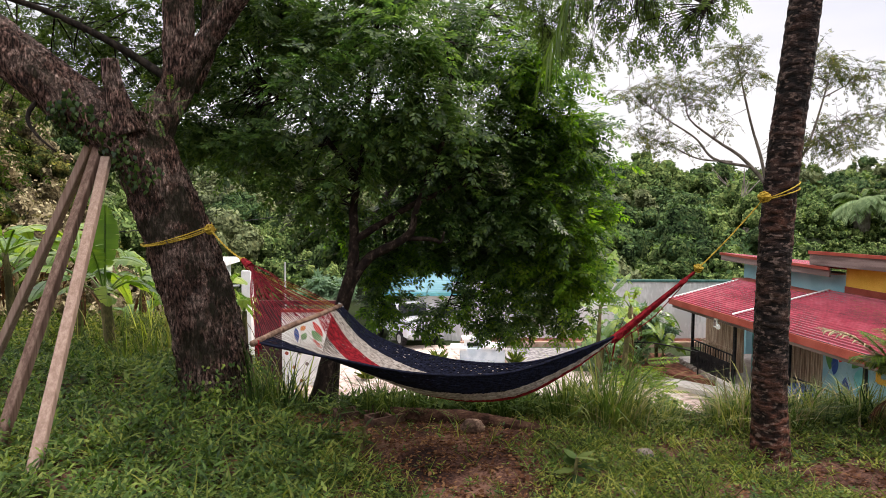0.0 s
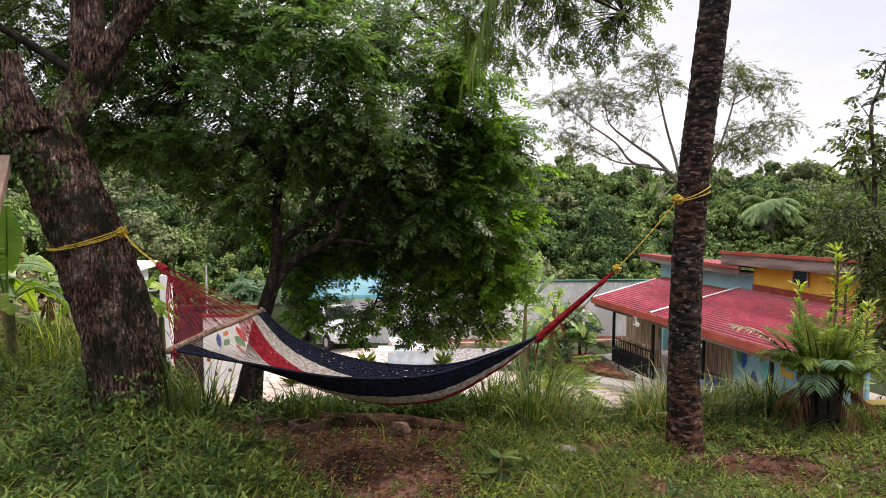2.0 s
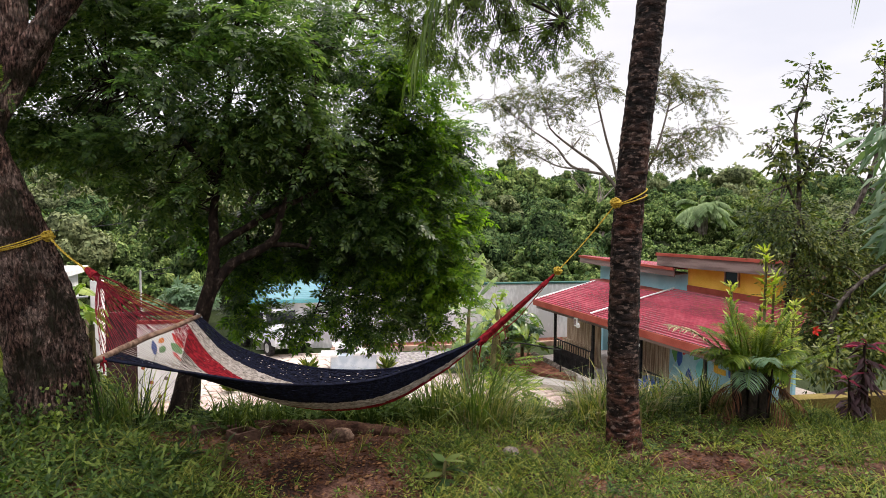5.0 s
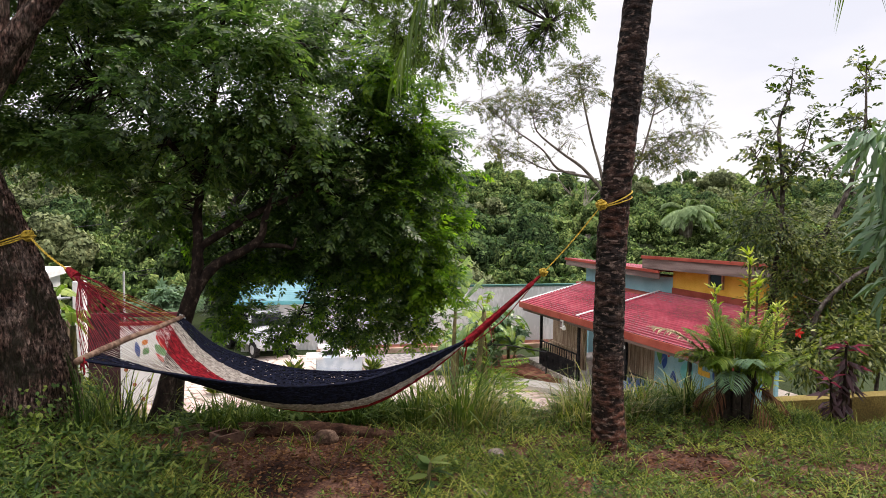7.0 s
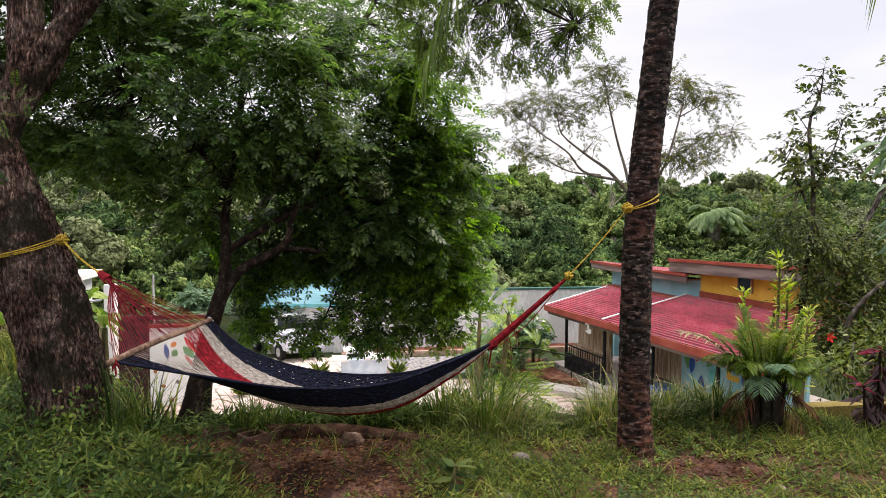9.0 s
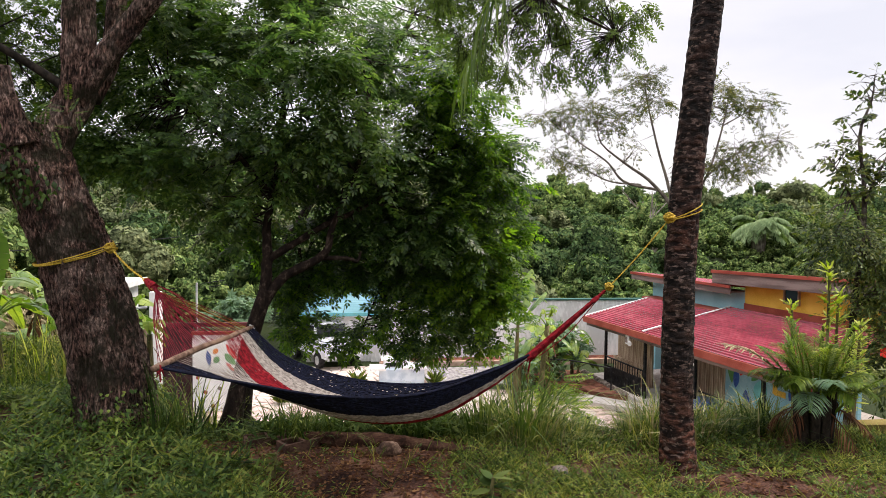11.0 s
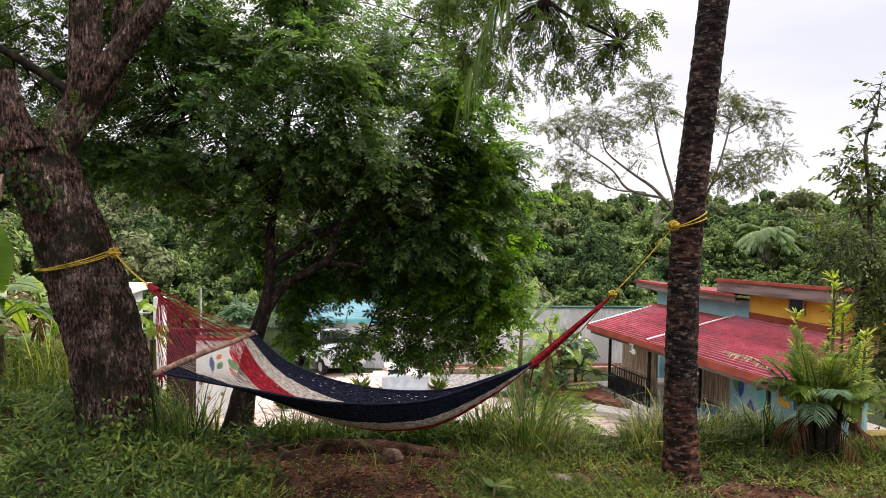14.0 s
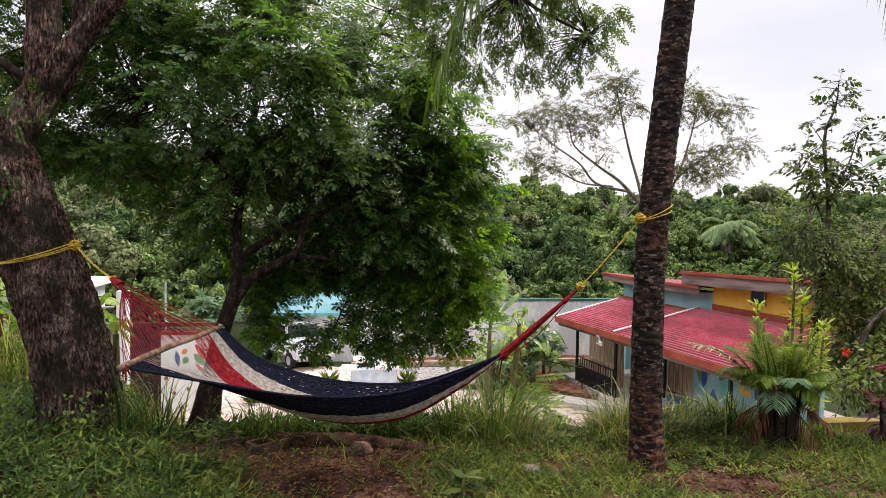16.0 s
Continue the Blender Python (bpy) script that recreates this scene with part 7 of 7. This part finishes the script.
part("flower", flower, textured("red_petal", [(0.3, (0.55, 0.02, 0.015)), (0.7, (0.7, 0.05, 0.03))], 20, 0.5, 0.05), ft, "open red flower")
# hanging long grey-green leaves at the right edge
shrub("drooping_tree", "tree with long drooping grey-green leaves", LEAF_GREY, [(4.5, 4.55, 2.1, 0.24), (4.62, 4.5, 1.75, 0.26), (4.68, 4.5, 1.4, 0.28), (4.72, 4.5, 1.05, 0.26), (5.1, 4.6, 2.2, 0.4), (5.2, 4.6, 1.5, 0.5)], 760, NARROW, 0.27, [([(5.3, 4.7, -0.1), (5.25, 4.7, 1.2), (5.05, 4.6, 2.2)], 0.04)], category="tree", droop=0.8)

# ---------------------------------------------------------------- ground cover
def ripple(x, y, s, z=0.3):
    """A slow random wave over the ground, about -1 to 1."""
    return np.array([noise.noise((a * s, b * s, z)) for a, b in zip(np.ravel(x), np.ravel(y))])


def bare(x, y):
    """1 where the soil is trodden bare under the hammock and beside the palm."""
    run = np.clip(y - 3.5, -0.4, 1.5)
    e = ((x - 0.2 + 0.26 * run) / (0.32 + 0.42 * run)) ** 2 + np.clip(y - 4.75, 0, 2) ** 2 * 12 + np.clip(3.3 - y, 0, 2) ** 2 * 12
    f = ((x - 2.38) / 0.36) ** 2 + ((y - 3.7) / 0.22) ** 2
    return np.clip(1.7 - np.minimum(e, f) * 1.1 + 0.7 * ripple(x, y, 3.1) + 0.5 * ripple(x, y, 9.0, 4.0), 0, 1)


def spread(n, x0, x1, y0, y1, keep):
    x, y = rng.uniform(x0, x1, n), rng.uniform(y0, y1, n)
    ok = rng.random(n) < keep(x, y)
    x, y = x[ok], y[ok]
    return np.stack([x, y, ground_z(x, y)], -1)


def cover(name, mat, leaf, p, per, size, high, label, tilt=0.4, spread_r=0.06, category="weeds"):
    """Small plants: several leaves round each spot, at random heights."""
    p = np.repeat(p, per, 0)
    n = len(p)
    h = rng.random(n) * high * np.where((p[:, 0] < -1.9) & (p[:, 1] < 5.0), 0.6, 1.0)
    p = p + np.stack([rng.normal(size=n) * spread_r, rng.normal(size=n) * spread_r, h], -1)
    az = rng.uniform(0, 6.28, n)
    ax = np.stack([np.cos(az), np.sin(az), tilt + rng.normal(size=n) * 0.3], -1)
    me = scatter_mesh(name, mat, leaf, p, ax, unit(n) * 0.8 + np.array([0, 0, 1.0]), size * rng.uniform(0.45, 1.45, n))
    return tagged(new(name, me), label, category, kind="stuff")


def herbs(name, mat, leaf, p, per, size, high, label, uneven=0.6):
    """Upright herbs: leaves in a spiral up each stem, the lower ones spread, the upper ones steep."""
    n = len(p)
    h = high * rng.uniform(0.35, 1.15, n) * (1 + uneven * ripple(p[:, 0], p[:, 1], 4.5, 7.0))
    lean = rng.normal(size=(n, 2)) * 0.3
    az0 = rng.uniform(0, 6.28, n)
    places, axes, sizes = [], [], []
    for k in range(per):
        f = (k + 0.7) / per
        az = az0 + 2.4 * k + rng.normal(size=n) * 0.3
        places.append(p + np.stack([lean[:, 0] * h * f, lean[:, 1] * h * f, h * f], -1))
        el = -0.25 + 1.0 * f + rng.normal(size=n) * 0.3
        axes.append(np.stack([np.cos(az) * np.cos(el), np.sin(az) * np.cos(el), np.sin(el)], -1))
        sizes.append(size * (1.15 - 0.5 * f) * rng.uniform(0.6, 1.3, n))
    m = n * per
    me = scatter_mesh(name, mat, leaf, np.concatenate(places), np.concatenate(axes), unit(m) * 0.5 + np.array([0, 0, 1.0]), np.concatenate(sizes))
    return tagged(new(name, me), label, "weeds", kind="stuff")


def patchy(x, y):
    return np.clip(0.6 + 0.9 * ripple(x, y, 2.2) + 0.8 * ripple(x, y, 6.5, 2.0), 0, 1)


seen = lambda x, y: (x > -0.74 * y - 0.2) & (x < 1.06 * y + 0.2)
lush = lambda x, y: np.clip(1 - bare(x, y), 0, 1) * step(0.1, -0.7, x + 0.35 * (4.4 - y)) * seen(x, y)
lawn = lambda x, y: np.clip(1.02 - bare(x, y), 0, 1) * seen(x, y)
herbs("weeds", LEAF_WEED, LANCE_LEAF, spread(4600, -5, 0.4, 2.9, 7.0, lush), 9, 0.085, 0.14, "lush low green weeds")
herbs("weeds", LEAF_BANK, LEAF, spread(2600, -5, 0.4, 2.9, 7.0, lush), 8, 0.06, 0.1, "dark low green weeds")
herbs("weeds", LEAF_WEED, SLIM_LEAF, spread(1500, -5, 0.4, 2.9, 7.0, lambda x, y: lush(x, y) * patchy(x, y)), 8, 0.1, 0.16, "lush low green weeds")
cover("weeds", LEAF_LAWN, BLADE, spread(1500, -5, 0.4, 2.9, 6.2, lambda x, y: lush(x, y) * patchy(x, y + 5)), 5, 0.2, 0.04, "arching grass among the weeds", 0.7, 0.05, "grass")
herbs("ground_herbs", LEAF_LAWN, LEAF, spread(16000, -1.2, 5.6, 2.9, 5.2, lambda x, y: lawn(x, y) * patchy(x, y)), 8, 0.034, 0.05, "short mixed lawn herbs", 0.8)
herbs("ground_herbs", LEAF_WEED, WIDE_LEAF, spread(5000, -1.2, 5.6, 2.9, 5.2, lambda x, y: lawn(x, y) * patchy(x, y + 9)), 7, 0.034, 0.06, "short mixed lawn herbs", 0.8)
cover("lawn_grass", LEAF_LAWN, BLADE, spread(5000, -1.2, 5.6, 2.9, 5.4, lambda x, y: lawn(x, y) * patchy(x + 3, y)), 5, 0.12, 0.02, "short lawn grass", 0.9, 0.04, "grass")
cover("lawn_grass", LEAF_LAWN, BLADE, spread(2600, -7, 7, -7, 2.95, lambda x, y: 0 * x + 1), 4, 0.19, 0.02, "short grass round the viewpoint", 0.8, 0.06, "grass")
cover("ground_herbs", LEAF_LAWN, TINY, spread(3800, -5, 5, -3, 2.95, lambda x, y: 0.35 + 0.65 * patchy(x, y)), 6, 0.07, 0.05, "short mixed lawn herbs")
herbs("sprouts", LEAF_WEED, LEAF, spread(260, -1.2, 1.6, 3.2, 5.0, lambda x, y: 0 * x + 0.9), 6, 0.036, 0.05, "small seedlings on bare soil")
cover("thin_grass", LEAF_LAWN, BLADE, spread(150, -1.3, 1.6, 3.2, 5.0, lambda x, y: 0 * x + 0.9), 5, 0.11, 0.01, "thin grass on the bare soil", 1.0, 0.025, "grass")
band = spread(640, -0.72, 1.25, 4.8, 5.6, lambda x, y: 0 * x + 1)
cover("bank_leaves", LEAF_BANK, SLIM_LEAF, band, 9, 0.09, 0.12, "narrow-leaved green growth on the bank edge", 0.7, 0.06)
herbs("weeds", LEAF_LAWN, LEAF, spread(2600, -6.5, -2.2, 6.4, 10.0, lambda x, y: 0 * x + 1), 9, 0.085, 0.16, "bright weeds under the banana plants")
cover("leaf_litter", LEAF_DRY, WIDE_LEAF, spread(1300, -4, -0.6, 3.0, 5.4, lambda x, y: 0.5 * seen(x, y)), 3, 0.03, 0.05, "dry leaves and stalks among the weeds", 0.1, 0.05, "leaf litter")
cover("leaf_litter", LEAF_DRY, WIDE_LEAF, spread(6000, -1.6, 3.6, 3.0, 5.0, lambda x, y: 0.3 + bare(x, y)), 5, 0.028, 0.012, "dry fallen leaves on the soil", 0.0, 0.02, "leaf litter")


def tussock(geo, x, y, n, high, radius, lean=0.45):
    """Arching grass blades from one root, added to geo."""
    z = float(ground_z(x, y))
    az, r = rng.uniform(0, 6.28, n), rng.random(n) ** 0.7 * radius
    bx, by = x + np.cos(az) * r, y + np.sin(az) * r
    base = np.stack([bx, by, ground_z(bx, by) - 0.02], -1)
    ln = high * rng.uniform(0.5, 1.15, n)
    el = rng.uniform(0.15, lean, n)
    g_v = []
    s = np.array([0, 0.3, 0.6, 0.85, 1.0])
    out = np.stack([np.cos(az), np.sin(az), 0 * az], -1) + unit(n) * np.array([0.5, 0.5, 0])
    sd = np.stack([-out[:, 1], out[:, 0], 0 * az], -1)
    w = 0.002 + 0.0066 * rng.random(n) ** 1.4
    for i, t in enumerate(s):
        c = base + out * (ln * el * t**1.9)[:, None] + np.array([0, 0, 1.0]) * (ln * (t - 0.42 * el * t**2.6))[:, None]
        wd = w * (1 - t) ** 0.6
        g_v += [c - sd * wd[:, None], c + sd * wd[:, None]]
    v = np.stack(g_v, 1).reshape(-1, 3)
    quad = np.array([[0, 1, 3, 2], [2, 3, 5, 4], [4, 5, 7, 6], [6, 7, 9, 8]])
    geo.add(v, (quad[None] + (np.arange(n) * 10)[:, None, None]).reshape(-1, 4))


def meadow(name, mat, label, count, x0, x1, y0, y1, n, h0, h1, radius, lean=0.5):
    """A stretch of rough grass as one object."""
    g = Geo()
    for _ in range(count):
        tussock(g, rng.uniform(x0, x1), rng.uniform(y0, y1), n, rng.uniform(h0, h1), radius, lean)
    return thing(name, g, mat, label, "grass", kind="stuff")


g = Geo()
tussock(g, 1.2, 4.8, 170, 0.62, 0.26, 1.3)
tussock(g, 1.1, 4.75, 36, 0.88, 0.22, 0.9)
thing("grass_tussock", g, LEAF_GRASS, "tall arching grass clump behind the hammock end", "grass", kind="stuff")
g = Geo()
tussock(g, 0.92, 4.9, 150, 0.5, 0.28, 1.3)
thing("grass_tussock", g, LEAF_BANK, "tall dark arching grass clump", "grass", kind="stuff")
meadow("bank_grass", LEAF_BANK, "dark green grass along the bank edge", 38, -0.66, 0.95, 4.85, 5.3, 70, 0.16, 0.4, 0.16, 1.25)
meadow("bank_grass", LEAF_GRASS, "yellow-green grass along the bank edge", 20, 1.2, 1.6, 4.7, 5.1, 52, 0.12, 0.3, 0.16, 1.2)
meadow("bank_grass", LEAF_GRASS, "thin yellow-green grass along the bank edge", 10, 1.5, 1.85, 4.55, 4.7, 40, 0.05, 0.13, 0.16, 1.2)
meadow("dry_grass", LEAF_SCRUB, "thin dry straw-coloured grass stalks along the bank edge", 26, 1.95, 3.0, 4.5, 4.9, 12, 0.2, 0.45, 0.2, 1.0)
meadow("dry_grass", LEAF_SCRUB, "thin dry straw-coloured grass stalks along the bank edge", 10, 1.1, 1.6, 4.5, 4.9, 10, 0.15, 0.35, 0.2, 1.0)
meadow("bank_grass", LEAF_GRASS, "yellow-green grass along the bank edge", 30, 1.9, 3.05, 4.6, 4.95, 42, 0.2, 0.44, 0.18, 1.2)
meadow("bank_grass", LEAF_BANK, "dark green grass among the yellow-green blades", 26, 1.95, 3.1, 4.6, 5.0, 46, 0.14, 0.36, 0.16, 1.3)
meadow("rank_grass", LEAF_GRASS, "yellow-green grass near the old tree", 24, -1.5, -1.02, 4.95, 5.6, 11, 0.3, 0.75, 0.12, 0.7)
meadow("rank_grass", LEAF_YELLOW, "pale yellow-green grass near the old tree", 14, -1.5, -1.15, 5.5, 6.3, 9, 0.4, 0.85, 0.14, 0.5)
meadow("rank_grass", LEAF_LAWN, "rank grass among the banana plants", 48, -6.5, -2.2, 7.0, 10.5, 44, 0.1, 0.3, 0.25, 0.9)
meadow("tall_stalks", LEAF_GRASS, "thin tall stalks among the banana plants", 24, -4.2, -2.3, 6.3, 7.6, 9, 0.35, 0.75, 0.15, 0.5)
meadow("tall_stalks", LEAF_YELLOW, "pale yellow-green stalks beside the banana plants", 16, -3.05, -2.35, 6.2, 7.4, 6, 0.4, 0.95, 0.2, 0.6)
meadow("tall_stalks", LEAF_LAWN, "green stalks beside the banana plants", 26, -3.1, -2.3, 6.0, 7.2, 8, 0.3, 0.8, 0.2, 0.7)
meadow("tall_stalks", LEAF_SCRUB, "dry brown hanging stalks near the old tree", 5, -1.36, -1.2, 5.3, 5.6, 9, 0.55, 0.8, 0.06, 0.9)
meadow("rank_grass", LEAF_WEED, "low weeds before the banana plants", 26, -3.7, -2.2, 5.9, 6.4, 70, 0.1, 0.24, 0.2, 1.2)
meadow("rank_grass", LEAF_LAWN, "grass beside the red-leaved plants", 22, 3.4, 5.6, 4.05, 4.3, 60, 0.04, 0.1, 0.2, 1.1)
slope_grass = spread(2600, -3, 9, 5.2, 13, lambda x, y: 0 * x + 1)
cover("bank_herbs", LEAF_WEED, LEAF, slope_grass, 9, 0.07, 0.14, "rough green growth on the bank")

# broad-leaved seedling in the foreground
t = leafy_stem("seedling", "young plant with large dull dark-green leaves", LEAF_BANK, 0.72, 3.62, 0.0, 0.17, 15, 0.12, BROAD, 0.0, STEM, "seedling", (0.02, 0), 0.25)
leafy_stem("seedling", "small leafy weed at the bank edge", LEAF_BUSH, -0.5, 4.2, 0.0, 0.14, 10, 0.08, OVAL, 0.35, STEM, "seedling", (0.02, 0), 0.3)


# ---------------------------------------------------------------- logs, stones and blocks
def boulder(name, label, mat, x, y, z, sx, sy, sz, seed, group=""):
    g = Geo()
    v = []
    for i in range(13):
        ph = math.pi * i / 12
        for j in range(20):
            th = 2 * math.pi * j / 20
            d = Vector((math.sin(ph) * math.cos(th), math.sin(ph) * math.sin(th), math.cos(ph)))
            r = 1 + 0.18 * noise.noise(d * 1.6 + Vector((seed, 0, 0))) + 0.06 * noise.noise(d * 5 + Vector((seed, 3, 0)))
            v.append((x + d.x * r * sx, y + d.y * r * sy, z + d.z * r * sz))
    f = [[i * 20 + j, (i + 1) * 20 + j, (i + 1) * 20 + (j + 1) % 20, i * 20 + (j + 1) % 20] for i in range(12) for j in range(20)]
    return thing(name, g.add(v, f), mat, label, "stone", group, smooth=True)


log = thing("log", rough_limb([(-0.42, 4.82, 0.02), (0.1, 4.68, 0.03), (0.45, 4.56, 0.02), (0.82, 4.41, 0.01)], [0.05, 0.065, 0.058, 0.04], 60, 26, 0.25, 31.0, 16), MOSSY, "rotting mossy log at the edge of the bank", "log", smooth=True)
boulder("round_stone", "rounded dark brown stone beside the log", DARK_STONE, 0.21, 4.46, 0.045, 0.078, 0.065, 0.06, 2.0)
boulder("stone", "pale stone half sunk in the grass", STONE, 1.26, 4.12, 0.0, 0.055, 0.045, 0.03, 5.0, "stones")
boulder("stone", "small pale stone on the soil", STONE, 0.09, 4.54, 0.01, 0.02, 0.02, 0.018, 8.0, "stones")
boulder("stone", "small pale stone on the soil", STONE, 0.31, 4.46, 0.005, 0.018, 0.015, 0.015, 11.0, "stones")
boulder("stone", "low stone in the lawn", STONE, 2.55, 3.42, 0.0, 0.05, 0.04, 0.03, 14.0, "stones")
boulder("stone", "grey stone near the palm foot", STONE, 1.0, 3.55, 0.0, 0.05, 0.05, 0.025, 17.0, "stones")
for x, y, a in ((-0.62, 4.82, 20), (-0.38, 4.72, 35)):
    g = Geo()
    tm = Euler((0, 0, radians(a))).to_matrix()
    for c, sz in (((0, 0.06, 0), (0.3, 0.02, 0.07)), ((0, -0.06, 0), (0.3, 0.02, 0.07)), ((-0.14, 0, 0), (0.02, 0.1, 0.07)), ((0.14, 0, 0), (0.02, 0.1, 0.07)), ((0, 0, 0), (0.02, 0.1, 0.07))):
        p = tm @ Vector(c)
        g.box((x + p.x, y + p.y, 0.02), sz, tm)
    thing("hollow_block", g, CLAY, "weathered hollow clay block half buried in soil", "block", "hollow blocks")


# ---------------------------------------------------------------- paving stones of the yard
TONES = [textured("paving_stone_" + nm, [(0.2, lo), (0.8, hi)], 5, 0.85, 0.25, fine=30) for nm, lo, hi in (("cream", (0.46, 0.38, 0.33), (0.6, 0.52, 0.46)), ("pink", (0.42, 0.31, 0.27), (0.56, 0.43, 0.38)), ("sand", (0.4, 0.33, 0.27), (0.54, 0.46, 0.39)))]


def inside(x, y, poly):
    hit = False
    for (x0, y0), (x1, y1) in zip(poly, poly[1:] + poly[:1]):
        if (y0 > y) != (y1 > y) and x < (x1 - x0) * (y - y0) / (y1 - y0) + x0:
            hit = not hit
    return hit


YARD_EDGE = [(-5.4, 15.6), (8.5, 14.4), (8.1, 21.3), (6.5, 23.9), (2.5, 24.5), (2.1, 28.3), (-5.4, 28.5)]
cell = 0.46
cols, rows_n = int(14.4 / cell), int(14.4 / cell)
jit = rng.uniform(-0.17, 0.17, (rows_n + 1, cols + 1, 2))
corner = lambda i, j: np.array([-5.5 + i * cell + (j % 2) * cell * 0.35, 14.3 + j * cell]) + jit[j, i]
rest = Geo()
made = 0
for j in range(rows_n):
    for i in range(cols):
        q = np.array([corner(i, j), corner(i + 1, j), corner(i + 1, j + 1), corner(i, j + 1)])
        c = q.mean(0)
        if not inside(c[0], c[1], YARD_EDGE):
            continue
        q = c + (q - c) * 0.93
        ring = []
        for k in range(4):
            a, b, d = q[k], q[(k + 1) % 4], q[k - 1]
            ring += [a + (d - a) * rng.uniform(0.1, 0.24), a + (b - a) * rng.uniform(0.1, 0.24)]
        top = YARD + 0.028 + rng.uniform(0, 0.012)
        v = [(*p, YARD) for p in ring] + [(*p, top - 0.006) for p in ring] + [(*(c + (p - c) * 0.95), top) for p in ring]
        f = [[k, (k + 1) % 8, 8 + (k + 1) % 8, 8 + k] for k in range(8)] + [[8 + k, 8 + (k + 1) % 8, 16 + (k + 1) % 8, 16 + k] for k in range(8)] + [list(range(16, 24))]
        near = (5.0 < c[0] and c[1] > 17) or (-5.0 < c[0] < 1.0 and 19.0 < c[1] < 23.5)
        if near and made < 300:
            made += 1
            part("paving_stone", Geo().add(v, f), TONES[(i * 7 + j * 3) % 3], pavement)
        else:
            rest.add(v, f)
part("paving_field", rest, TONES[0], pavement, "cream irregular paving stones", kind="stuff")
